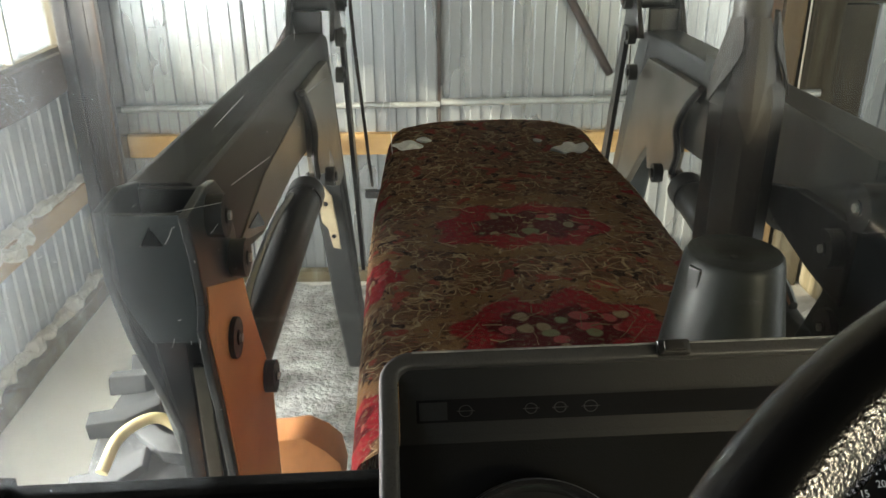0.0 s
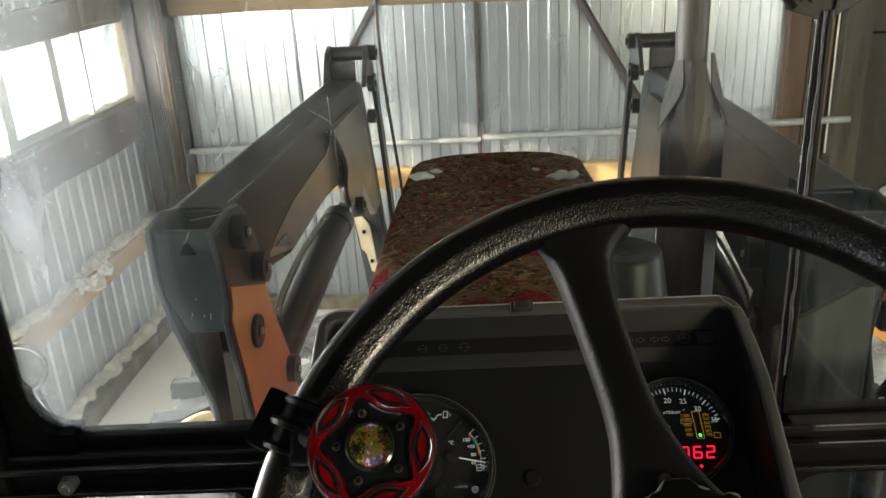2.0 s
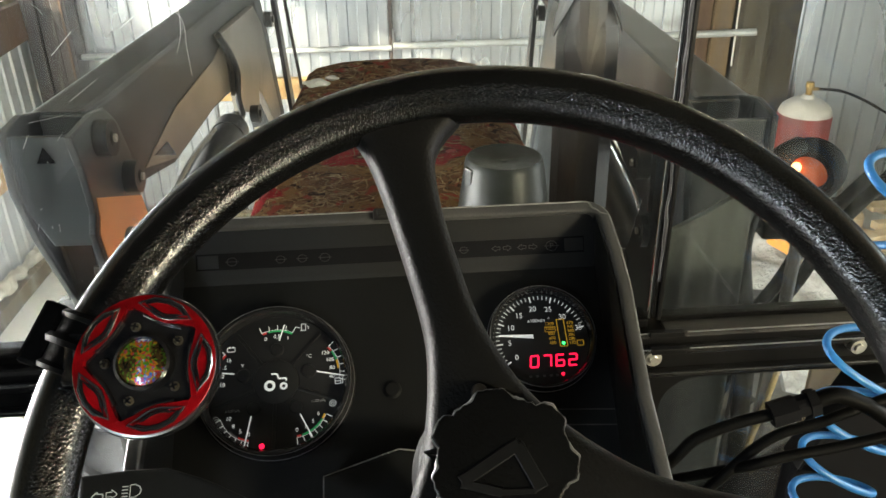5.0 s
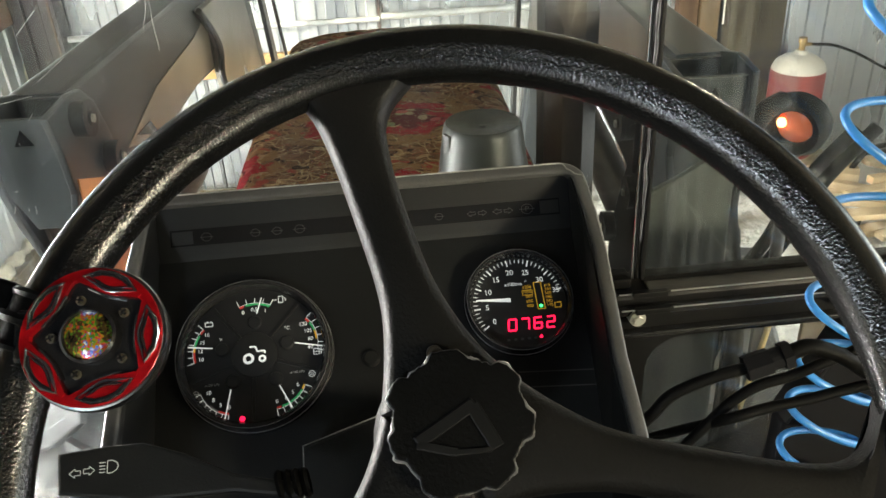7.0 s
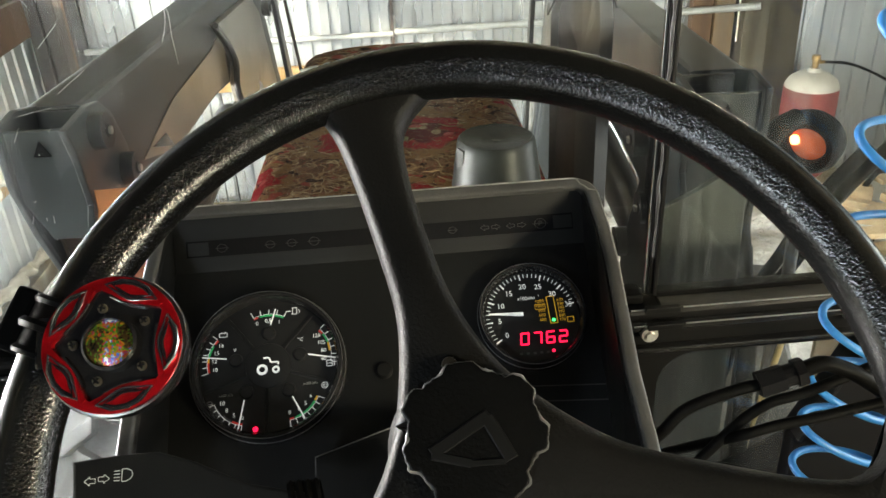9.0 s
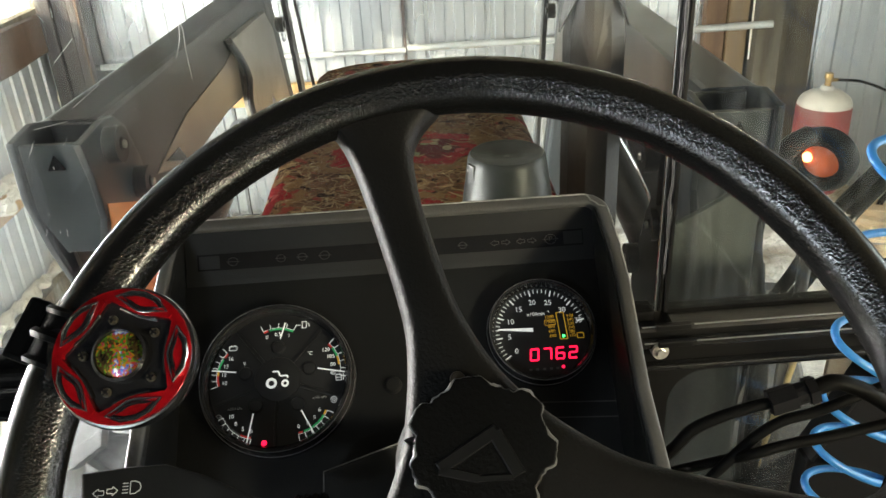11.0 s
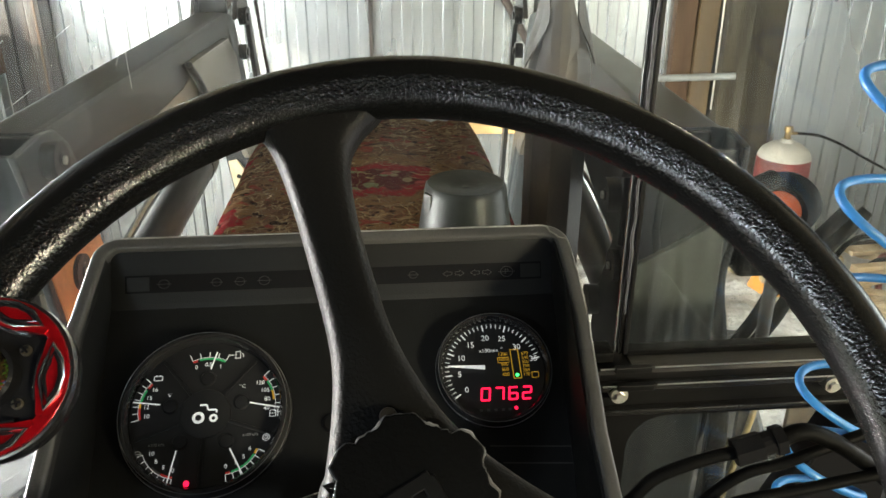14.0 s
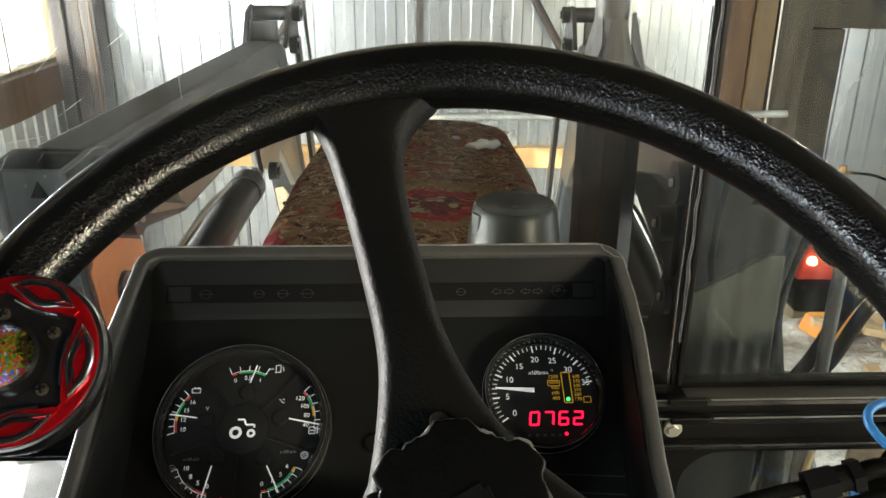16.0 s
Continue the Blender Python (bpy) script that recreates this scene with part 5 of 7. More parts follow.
prism(bm, [(0.2464, 2.1766), (0.2581, 2.1854), (0.2794, 2.1907), (0.2842, 2.1805), (0.2862, 2.165), (0.2842, 2.1519), (0.2744, 2.1555), (0.2489, 2.164)], GY - 0.03, GY - 0.025, "y", 0.001)
prism(bm, [(0.3, 2.197), (0.3147, 2.1857), (0.3269, 2.181), (0.3274, 2.1685), (0.3067, 2.1585), (0.3, 2.152)], GY - 0.03, GY - 0.025, "y", 0.001)
box(bm, 0.284, GY - 0.026, 2.16, 0.3025, GY - 0.012, 2.186, 0.001)
hinge = part("hinge", bm, HINGE_BLACK, cab, "black steel window hinge")
for x, z, mt in ((0.2549, 2.173, HINGE_BLACK), (0.2758, 2.1727, HINGE_BLACK), (0.3198, 2.1731, DARK_SCREW)):
    bm = bmesh.new()
    cyl(bm, (x, GY - 0.034, z), (x, GY - 0.029, z), 0.0034, seg=14)
    part("rivet", bm, mt, hinge, smooth=True)
bm = bmesh.new()
tube(bm, [(0.2525, GY - 0.037, 2.1735), (0.2302, GY - 0.037, 2.1982), (0.2, GY - 0.037, 2.236), (0.15, GY - 0.037, 2.3)], 0.0062, 10)
strut = part("gas_strut", bm, HINGE_BLACK, cab, smooth=True)
bm = bmesh.new()
tube(bm, [(0.2562, GY - 0.037, 2.169), (0.2502, GY - 0.037, 2.1762), (0.241, GY - 0.037, 2.1865)], 0.0078, 10)
part("strut_end", bm, HINGE_BLACK, strut, smooth=True)
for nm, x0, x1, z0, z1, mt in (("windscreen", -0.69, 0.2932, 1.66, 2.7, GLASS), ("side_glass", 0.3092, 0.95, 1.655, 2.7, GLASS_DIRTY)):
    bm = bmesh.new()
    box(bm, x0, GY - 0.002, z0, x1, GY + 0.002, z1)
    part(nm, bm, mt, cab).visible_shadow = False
for pts in ([(-0.261, 2.078), (-0.237, 2.06), (-0.236, 2.03), (-0.235, 1.999)], [(-0.415, 1.954), (-0.377, 1.961)], [(-0.367, 1.976), (-0.334, 1.999)], [(-0.239, 2.092), (-0.239, 2.049), (-0.247, 2.023)], [(-0.375, 2.025), (-0.35, 2.049)], [(-0.54, 2.008), (-0.538, 1.959)], [(-0.3, 2.051), (-0.285, 2.062)]):
    bm = bmesh.new()
    tube(bm, smooth_path([(x, GY - 0.003, z) for x, z in pts], 4), 0.0003, 5)
    part("scratch", bm, SCRATCH, cab)
rnd = random.Random(12)
bm = bmesh.new()
for _ in range(90):
    x, z = -0.3 - abs(rnd.gauss(0, 0.11)), rnd.uniform(1.72, 2.3)
    a, l = rnd.gauss(1.1, 0.5), rnd.choice((0.001, 0.001, 0.0015, 0.002, 0.003, 0.012)) * rnd.uniform(0.6, 1.4)
    tube(bm, [(x, GY - 0.003, z), (x + l * 0.5 * math.cos(a) + l * 0.04, GY - 0.003, z + l * 0.5 * math.sin(a)), (x + l * math.cos(a), GY - 0.003, z + l * math.sin(a))], rnd.uniform(0.00014, 0.0004), 5)
tagged(part("scratch_film", bm, SCRATCH, cab), kind="stuff")
# lower front: frame plates with rounded openings
for x0, x1, a, b, zt in ((0.26, 0.95, 0.313, 0.88, 1.579), (-0.76, -0.24, -0.64, -0.385, 1.588)):
    bm = bmesh.new()
    r, zb = 0.05, 1.15
    pts = [(a, zb)] + [(a + r - r * math.cos(t), zt - r + r * math.sin(t)) for t in (math.pi / 2 * k / 6 for k in range(7))] + [(b - r + r * math.sin(t), zt - r + r * math.cos(t)) for t in (math.pi / 2 * k / 6 for k in range(7))] + [(b, zb)]
    prism(bm, [(x0, 1.05), (x0, 1.596), (x1, 1.596), (x1, 1.05), (b, 1.05)] + pts[::-1] + [(a, 1.05)], GY - 0.025, GY - 0.01, "y")
    part("lower_frame", bm, CAB, cab)
    bm = bmesh.new()
    box(bm, x0 + 0.045, GY - 0.006, 1.1, x1 - 0.05, GY - 0.003, 1.585)
    part("lower_glass", bm, GLASS_LOW, cab).visible_shadow = False
for x, z in ((0.291, 1.6265), (0.56, 1.6265), (-0.62, 1.613)):
    bm = bmesh.new()
    cyl(bm, (x, GY - 0.047, z), (x, GY - 0.03, z), 0.0105, 0.0115, 20), cyl(bm, (x, GY - 0.051, z), (x, GY - 0.046, z), 0.006, seg=6)
    part("screw", bm, SCREW, cab, "zinc-plated screw", smooth=True)
bm = bmesh.new()
box(bm, 0.287, GY - 0.05, 1.6345, 0.332, GY - 0.042, 1.6425, 0.0012), box(bm, 0.287, GY - 0.036, 1.6505, 0.332, GY - 0.028, 1.6585, 0.0012)
part("clip", bm, CAB, cab)
cab_box("roof", -0.85, -1.1, 2.72, 1.0, 0.8, 2.82)
cab_box("cab_floor", -0.78, -0.9, 0.95, 0.95, GY - 0.03, 1.0)
for x0, x1, y0, y1 in ((-0.8, -0.72, -0.95, -0.88), (0.9, 0.98, -0.95, -0.88), (-0.8, -0.76, -0.2, -0.14), (0.95, 0.99, 0.6, 0.68)):
    cab_box("rear_pillar", x0, y0, 1.0, x1, y1, 2.72)
cab_box("side_panel", -0.8, -0.9, 1.0, -0.77, GY - 0.05, 1.5)
cab_box("side_panel", 0.96, -0.9, 1.0, 0.99, 0.6, 1.4)
cab_box("unseen_rear_panel", -0.75, -0.95, 1.0, 0.92, -0.92, 1.6)
# upper panel added out of view to keep wheel and dash reflections dark
cab_box("unseen_rear_panel", -0.25, -0.95, 1.604, 0.5, -0.92, 2.716)

# ---------- dashboard ----------
ca, sa, cy, sy = math.cos(radians(38)), math.sin(radians(38)), math.cos(radians(2.8)), math.sin(radians(2.8))
eu, ev, ew = Vector((cy, sy, 0)), Vector((-sy * ca, cy * ca, sa)), Vector((sy * sa, -cy * sa, ca))
DASHM = Matrix.Translation((0.211, 0.437, 1.796)) @ Matrix((eu, ev, ew)).transposed().to_4x4()
dash = thing("dashboard", DASHM, "black plastic tractor dashboard with two round gauges", "dashboard")


def flat(u, v, w=0.0):
    return (u, v, w)


bm = bmesh.new()
prism(bm, [(-0.214, 0.066), (0.198, 0.066), (0.222, -0.15), (0.232, -0.3), (-0.25, -0.3), (-0.228, -0.1)], -0.02, 0.0, "z")
part("panel", bm, PLASTIC, dash)
bm = bmesh.new()
prism(bm, [(0.064, -0.02), (0.066, 0.0), (0.07, 0.0022), (0.116, 0.0225), (0.12, 0.02), (0.12, -0.03)], -0.212, 0.197, "x")
part("visor", bm, PLASTIC, dash)
# the hood's edge rises from the top towards the driver
EDGE_W = ((0.122, 0.026), (0.09, 0.038), (0.018, 0.067), (-0.09, 0.089), (-0.156, 0.103), (-0.3, 0.125))


def edge_w(v):
    for (v0, w0), (v1, w1) in zip(EDGE_W, EDGE_W[1:]):
        if v >= v1:
            return w0 + (w1 - w0) * (v0 - v) / (v0 - v1)
    return EDGE_W[-1][1]


ul, ur, vt, rc = -0.219, 0.2, 0.12, 0.017
way = [(ul, -0.3), (ul, -0.2), (ul, -0.156), (ul, -0.09), (ul, -0.03), (ul, 0.018), (ul, 0.06), (ul, vt - rc)]
way += [(ul + rc - rc * math.cos(t), vt - rc + rc * math.sin(t)) for t in (math.pi / 2 * k / 8 for k in range(1, 9))]
way += [(-0.1, vt), (0.0, vt), (0.1, vt)]
way += [(ur - rc + rc * math.sin(t), vt - rc + rc * math.cos(t)) for t in (math.pi / 2 * k / 8 for k in range(0, 9))]
way += [(ur, 0.06), (ur, 0.018), (ur, -0.03), (ur, -0.09), (ur, -0.156), (ur, -0.2), (ur, -0.3)]


def hood_u(v):
    """How far the right-hand edge of the hood leans out (+) or in (-) at a height v."""
    return 0.0022 if v > 0.06 else 0.0022 - 0.0085 * min(1.0, (0.06 - v) / 0.15)


section = ((-0.006, -0.012), (-0.006, -0.0012), (-0.0052, 0.0006), (-0.0035, 0.0015), (0.0035, 0.0015), (0.0055, 0.0002), (0.0066, -0.003), (0.0072, -0.02), (0.0075, -0.05))
for u0, u1 in ((0.192, 0.2), (-0.222, -0.213)):
    bm = bmesh.new()
    prism(bm, [(0.119, -0.06)] + [(v, edge_w(v) - 0.003) for v in (0.118, 0.09, 0.06, 0.018, -0.04, -0.09, -0.156, -0.3)] + [(-0.3, -0.06)], u0, u1, "x")
    for q in bm.verts:
        q.co.x += hood_u(q.co.y) if q.co.x > 0 else 0.0
    part("side_wall", bm, PLASTIC, dash)
bm = bmesh.new()
rings = []
for i, (u, v) in enumerate(way):
    (ua, va_), (ub, vb) = way[max(0, i - 1)], way[min(len(way) - 1, i + 1)]
    tn = Vector((ub - ua, vb - va_, 0)).normalized()
    nx, ny = -tn.y, tn.x
    lean = hood_u(v) if u > 0.15 else 0.0
    rings.append([bm.verts.new((u + lean + nx * p, v + ny * p, edge_w(v) + q)) for p, q in section])
for r0, r1 in zip(rings, rings[1:]):
    for k in range(len(section) - 1):
        bm.faces.new((r0[k], r0[k + 1], r1[k + 1], r1[k]))
part("rim", bm, TOP_RIM, dash, "hood edge greyed for the window's sheen", smooth=True)
# thin pale tube paints the highlight along the hood's edge
bm = bmesh.new()
tube(bm, [(u + (0.0045 + hood_u(v) if u >= ur - 0.001 else 0), v + (0.0048 if v > vt - 0.002 else 0), edge_w(v) + 0.001) for u, v in way[15:-4]], 0.0009, 6)
part("edge_glint", bm, EDGE_GLINT, dash, "thin pale highlight line on the hood edge", smooth=True)
bm = bmesh.new()
box(bm, -0.026, 0.114, 0.0265, -0.002, 0.126, 0.034, 0.003), box(bm, -0.022, 0.116, 0.033, -0.006, 0.124, 0.037, 0.002)
part("clip", bm, LOADER_DARK, dash, "small black clip")
bm = bmesh.new()
for pts in ([(0.12, -0.075), (0.207, -0.08), (0.213, -0.15)], [(0.13, -0.09), (0.2, -0.094), (0.205, -0.15)]):
    outline(bm, pts, 0.0012, 0.0006)
part("lid_edge", bm, PLASTIC_GREY, dash)
bm = bmesh.new()
lathe(bm, [(0, 0.004), (0.006, 0.0038), (0.008, 0.002), (0.0085, 0.0)], 24, pose(-0.015, -0.048, 0))
part("blanking_plug", bm, PLASTIC, dash, smooth=True)

# lamp strip on the sloping visor
STRIP = Matrix.Translation((0, 0.0865, 0.0093)) @ Matrix.Rotation(math.atan2(0.0203, 0.046), 4, "X") @ Matrix.Diagonal((1, 0.85, 1, 1))
bm = bmesh.new()
quad(bm, [(-0.2, -0.009, 0.0006), (0.183, -0.009, 0.0006), (0.183, 0.010, 0.0006), (-0.2, 0.010, 0.0006)])
bmesh.ops.transform(bm, matrix=STRIP, verts=bm.verts)
strip = part("lamp_strip", bm, STRIP_BLACK, dash, "dark strip of unlit warning lamps")
bm = bmesh.new()
outline(bm, [(-0.2, 0.011), (0.185, 0.011), (0.185, -0.0095), (0.14, -0.0105)], 0.0009, 0.0012)
quad(bm, [(0.163, -0.007, 0.0013), (0.182, -0.007, 0.0013), (0.182, 0.008, 0.0013), (0.163, 0.008, 0.0013)])
quad(bm, [(-0.198, -0.007, 0.0013), (-0.178, -0.007, 0.0013), (-0.178, 0.008, 0.0013), (-0.198, 0.008, 0.0013)])
bmesh.ops.transform(bm, matrix=STRIP, verts=bm.verts)
part("strip_edge", bm, PLASTIC, strip)
bm = bmesh.new()


def arrow(bm, x, y, k, s, z, w):
    outline(bm, [(x - k * s, y), (x, y + s * 0.8), (x, y + s * 0.4), (x + k * s, y + s * 0.4), (x + k * s, y - s * 0.4), (x, y - s * 0.4), (x, y - s * 0.8), (x - k * s, y)], w, z)


DIM_SYMBOL = plain("dim_symbol", (0.018, 0.018, 0.019), 0.6)
for x in (0.094, 0.12):
    for dx, k in ((0, 1), (0.0115, -1)):
        bm = bmesh.new()
        arrow(bm, x + dx, 0, k, 0.0042, 0.0014, 0.0006)
        bmesh.ops.transform(bm, matrix=STRIP, verts=bm.verts)
        part("lamp_symbol", bm, DIM_SYMBOL, strip)
for x, r in ((0.15, 0.006), (-0.165, 0.005), (-0.118, 0.0045), (-0.097, 0.0045), (-0.075, 0.005), (0.062, 0.004)):
    bm = bmesh.new()
    ring_strip(bm, x, 0, r - 0.0006, r, 0.0014, 18)
    bar(bm, x - r * 1.3, 0, 0, r * 2.6, 0.0006, 0.0014)
    if x == 0.15:
        text_bm(bm, "P", 0.008, 0.15, 0, 0.0015)
    bmesh.ops.transform(bm, matrix=STRIP, verts=bm.verts)
    part("lamp_symbol", bm, DIM_SYMBOL, strip)


def gauge(name, u, v, r, label):
    g = part(name, lathe(bmesh.new(), [(0, 0.002), (r * 0.9, 0.002), (r * 0.9, 0.0)], 56), DIAL, dash, label)
    g.location = (u, v, 0)
    part("bezel", lathe(bmesh.new(), [(r * 0.89, 0.002), (r * 0.9, 0.011), (r * 0.93, 0.0145), (r * 0.965, 0.0145), (r * 0.985, 0.012), (r, 0.007), (r * 1.01, 0.003), (r * 1.03, 0.0)], 72), BEZEL, g, "glossy black bezel", smooth=True)
    # thin bright rings stand for highlights on the bezel
    for q, z in ((0.975, 0.0142), (1.012, 0.004)):
        part("bezel_glint", tube(bmesh.new(), [(r * q * math.cos(t), r * q * math.sin(t), z) for t in (2 * math.pi * k / 72 for k in range(72))], 0.00032, 6, closed=True), BEZEL_GLINT, g, smooth=True)
    return g


# large gauge with five small scales round a tractor sign
R1 = 0.0716
big = gauge("combined_gauge", -0.1222, -0.0343, R1, "round black combined gauge with five scales")
part("relief", lathe(bmesh.new(), [(0.0, 0.0035), (0.019, 0.0035), (0.021, 0.003), (0.0215, 0.002)], 40), DIAL, big, smooth=True)
arcs = []
HALF_GREY = plain("half_grey_print", (0.35, 0.35, 0.36), 0.6)


def fresh(nm, mt):
    arcs.append((nm, bmesh.new(), mt))
    return arcs[-1][1]


# apex angle and distance of each scale, words, needle, coloured stretches (from, to, colour)
RR = 0.033
subs = (
    (89, 0.0505, 1, ("0", "0,5", "1"), 0.7, ((0.0, 0.14, "r"), (0.2, 1.0, "g")), 5),
    (166, 0.0575, 1, ("10", "12", "15", "16"), 0.42, ((0.0, 0.3, "r"), (0.3, 0.42, "y"), (0.46, 0.8, "g"), (0.86, 1.0, "r")), 7),
    (16, 0.060, -1, ("40", "80", "105", "120"), 0.08, ((0.3, 0.55, "y"), (0.56, 0.84, "g"), (0.86, 1.0, "r")), 6),
    (230, 0.0615, -1, ("0", "5", "8", "10"), 0.06, ((0.0, 0.3, "r"), (0.32, 0.6, "k")), 7),
    (307, 0.0585, 1, ("0", "1", "5", "6"), 0.36, ((0.0, 0.12, "r"), (0.15, 0.85, "g"), (0.87, 1.0, "y")), 7),
)
SCALE_COL = {"r": ("red_arc", REDP), "g": ("green_arc", GREEN), "y": ("yellow_arc", YELLOWP), "k": ("grey_arc", WHITE_DIM)}
for ang, apex, sgn, words, val, stretches, nt in subs:
    mark = fresh("scale_print", WHITE)
    px, py = (apex - RR) * math.cos(radians(ang)), (apex - RR) * math.sin(radians(ang))
    bx_, by_ = 0.031 * math.cos(radians(ang)), 0.031 * math.sin(radians(ang))
    part("boss", lathe(bmesh.new(), [(0, 0.0045), (0.0055, 0.004), (0.0068, 0.002)], 20, pose(bx_, by_, 0)), DIAL, big, smooth=True)
    # low value first: to the left at the top, at the bottom on the sides
    a0, a1 = {89: (ang + 26, ang - 26), 166: (ang + 30, ang - 30), 16: (ang - 30, ang + 30), 230: (ang + 30, ang - 30), 307: (ang - 30, ang + 30)}[ang]

    def on(f, rad):
        t = radians(a0 + (a1 - a0) * f)
        return px + rad * math.cos(t), py + rad * math.sin(t)

    for k in range(nt):
        f = k / (nt - 1)
        x, y = on(f, RR)
        bar(mark, x, y, a0 + (a1 - a0) * f, 0.0062 if k in (0, nt - 1) else 0.0045, 0.0006, 0.0032)
    arc_strip(mark, px, py, RR - 0.0002, RR + 0.0002, a0, a1, 0.0031)
    for f0, f1, c in stretches:
        nm, mt = SCALE_COL[c]
        arc_strip(fresh(nm, mt), px, py, RR - 0.0021, RR - 0.0004, a0 + (a1 - a0) * f0, a0 + (a1 - a0) * f1, 0.003, 6)
    for i, wd in enumerate(words):
        f = i / (len(words) - 1)
        x, y = on(0.03 + 0.9 * f, RR - 0.0068)
        text_bm(mark, wd, 0.0052, x, y, 0.0033)
    x, y = on(val, RR + 0.0045)
    turn = math.atan2(y - by_, x - bx_)
    ln = math.hypot(x - bx_, y - by_) - 0.008
    bar(fresh("needle", WHITE), x - ln * math.cos(turn), y - ln * math.sin(turn), math.degrees(turn), ln, 0.0012, 0.0055)
# faint raised ribs between the scales
for ang in (48, 128, 200, 268, 340):
    rib = bmesh.new()
    box(rib, 0.021, -0.0016, 0.0015, R1 * 0.86, 0.0016, 0.0031, 0.0008, m=Matrix.Rotation(radians(ang), 4, "Z"))
    part("dial_rib", rib, DIAL_RIB, big)
text_bm(fresh("unit_print", WHITE), "V", 0.0048, -0.031, 0.017, 0.0033), text_bm(fresh("unit_print", WHITE), "°C", 0.0048, 0.0305, 0.0225, 0.0033)
text_bm(fresh("unit_print", HALF_GREY), "x100 kPa", 0.0036, -0.039, -0.0255, 0.0033, shear=0.2), text_bm(fresh("unit_print", HALF_GREY), "x100 kPa", 0.0036, 0.0385, -0.0205, 0.0033, shear=0.2)
# tractor sign
sign = fresh("tractor_sign", WHITE)
ring_strip(sign, -0.0055, -0.004, 0.0026, 0.0052, 0.0042, 24), ring_strip(sign, 0.0072, -0.0048, 0.0015, 0.0036, 0.0042, 20)
outline(sign, [(-0.0045, 0.007), (0.001, 0.007), (0.0025, 0.0025), (0.0095, 0.0025), (0.0095, 0.0)], 0.0016, 0.0042)
# small symbols beside the scales: fuel pump, battery, coolant, oil
sign = fresh("fuel_symbol", WHITE)
outline(sign, [(0.0235, 0.0485), (0.0235, 0.0548), (0.0275, 0.0548), (0.0275, 0.0485), (0.0225, 0.0485)], 0.0006, 0.0033)
outline(sign, [(0.0285, 0.053), (0.03, 0.052), (0.03, 0.0495)], 0.0006, 0.0033), bar(sign, 0.0185, 0.0515, 0, 0.0035, 0.0006, 0.0033)
sign = fresh("battery_symbol", WHITE)
outline(sign, [(-0.0455, 0.031), (-0.0455, 0.0348), (-0.0385, 0.0348), (-0.0385, 0.031), (-0.0455, 0.031)], 0.0006, 0.0033)
bar(sign, -0.0442, 0.0355, 0, 0.0012, 0.0009, 0.0033), bar(sign, -0.041, 0.0355, 0, 0.0012, 0.0009, 0.0033)
sign = fresh("coolant_symbol", WHITE)
outline(sign, [(0.0545, -0.0055), (0.0545, 0.0), (0.0595, 0.0), (0.0595, -0.0055), (0.0545, -0.0055)], 0.0006, 0.0033)
bar(sign, 0.0545, -0.0028, 0, 0.005, 0.0006, 0.0033), bar(sign, 0.0613, -0.0055, 90, 0.0065, 0.0007, 0.0033)
sign = fresh("oil_symbol", WHITE)
ring_strip(sign, 0.052, -0.0235, 0.0026, 0.0031, 0.0033, 12), ring_strip(sign, 0.052, -0.0235, 0.0011, 0.0015, 0.0033, 12)
sign = fresh("air_symbol", HALF_GREY)
ring_strip(sign, -0.0535, -0.0325, 0.0023, 0.0029, 0.0033, 12), bar(sign, -0.0558, -0.0325, 0, 0.0046, 0.0006, 0.0033)
for nm, b, mt in arcs:
    part(nm, b, mt, big)
bm = bmesh.new()
lathe(bm, [(0, 0.0042), (0.0015, 0.004), (0.0025, 0.002)], 16, pose(-0.0122, -0.0585, 0))
part("warning_lamp", bm, LED, big, "lit red warning lamp", smooth=True)

# tachometer
R2 = 0.0516
tach = gauge("tachometer", 0.1295, -0.0078, R2, "round black tachometer with a red digital display")
arcs = []
white, led = (bmesh.new() for _ in range(2))
for k in range(36):
    a = 214 - 5.72 * k
    big_t = k % 5 == 0
    r0, r1 = (0.73, 0.85) if big_t else (0.775, 0.85)
    bar(white, r0 * R2 * math.cos(radians(a)), r0 * R2 * math.sin(radians(a)), a, (r1 - r0) * R2, 0.0013 if big_t else 0.0007, 0.003)
    if big_t:
        rd = 0.74 if k == 35 else 0.6
        text_bm(fresh("numeral", WHITE), str(k), 0.0074, rd * R2 * math.cos(radians(a)), rd * R2 * math.sin(radians(a)), 0.003)
unit = fresh("unit_print", WHITE)
text_bm(unit, "x100min", 0.005, -0.003, 0.0185, 0.003), text_bm(unit, "-1", 0.0032, 0.009, 0.0205, 0.003)
for k, wd in enumerate(("1200", "1000", "800", "600", "400")):
    text_bm(fresh("yellow_numeral", YELLOWP), wd, 0.0044, 0.0138, 0.0145 - 0.0048 * k, 0.003, align="RIGHT")
for k, wd in enumerate(("670", "540", "500", "390", "280", "170")):
    text_bm(fresh("yellow_numeral", YELLOWP), wd, 0.0042, 0.0262, 0.0145 - 0.004 * k, 0.003, align="LEFT")
outline(fresh("yellow_frame", YELLOWP), [(0.0165, 0.0185), (0.0235, 0.0185), (0.0245, -0.0085), (0.0175, -0.0085), (0.0165, 0.0185)], 0.0008, 0.003)
outline(fresh("yellow_frame", YELLOWP), [(0.0045, 0.0115), (0.0145, 0.0115), (0.0145, 0.0065), (0.0045, 0.0065), (0.0045, 0.0115)], 0.0005, 0.003)
outline(fresh("yellow_frame", YELLOWP), [(0.034, -0.0085), (0.04, -0.0085), (0.04, -0.0035), (0.034, -0.0035), (0.034, -0.0085)], 0.0006, 0.003)
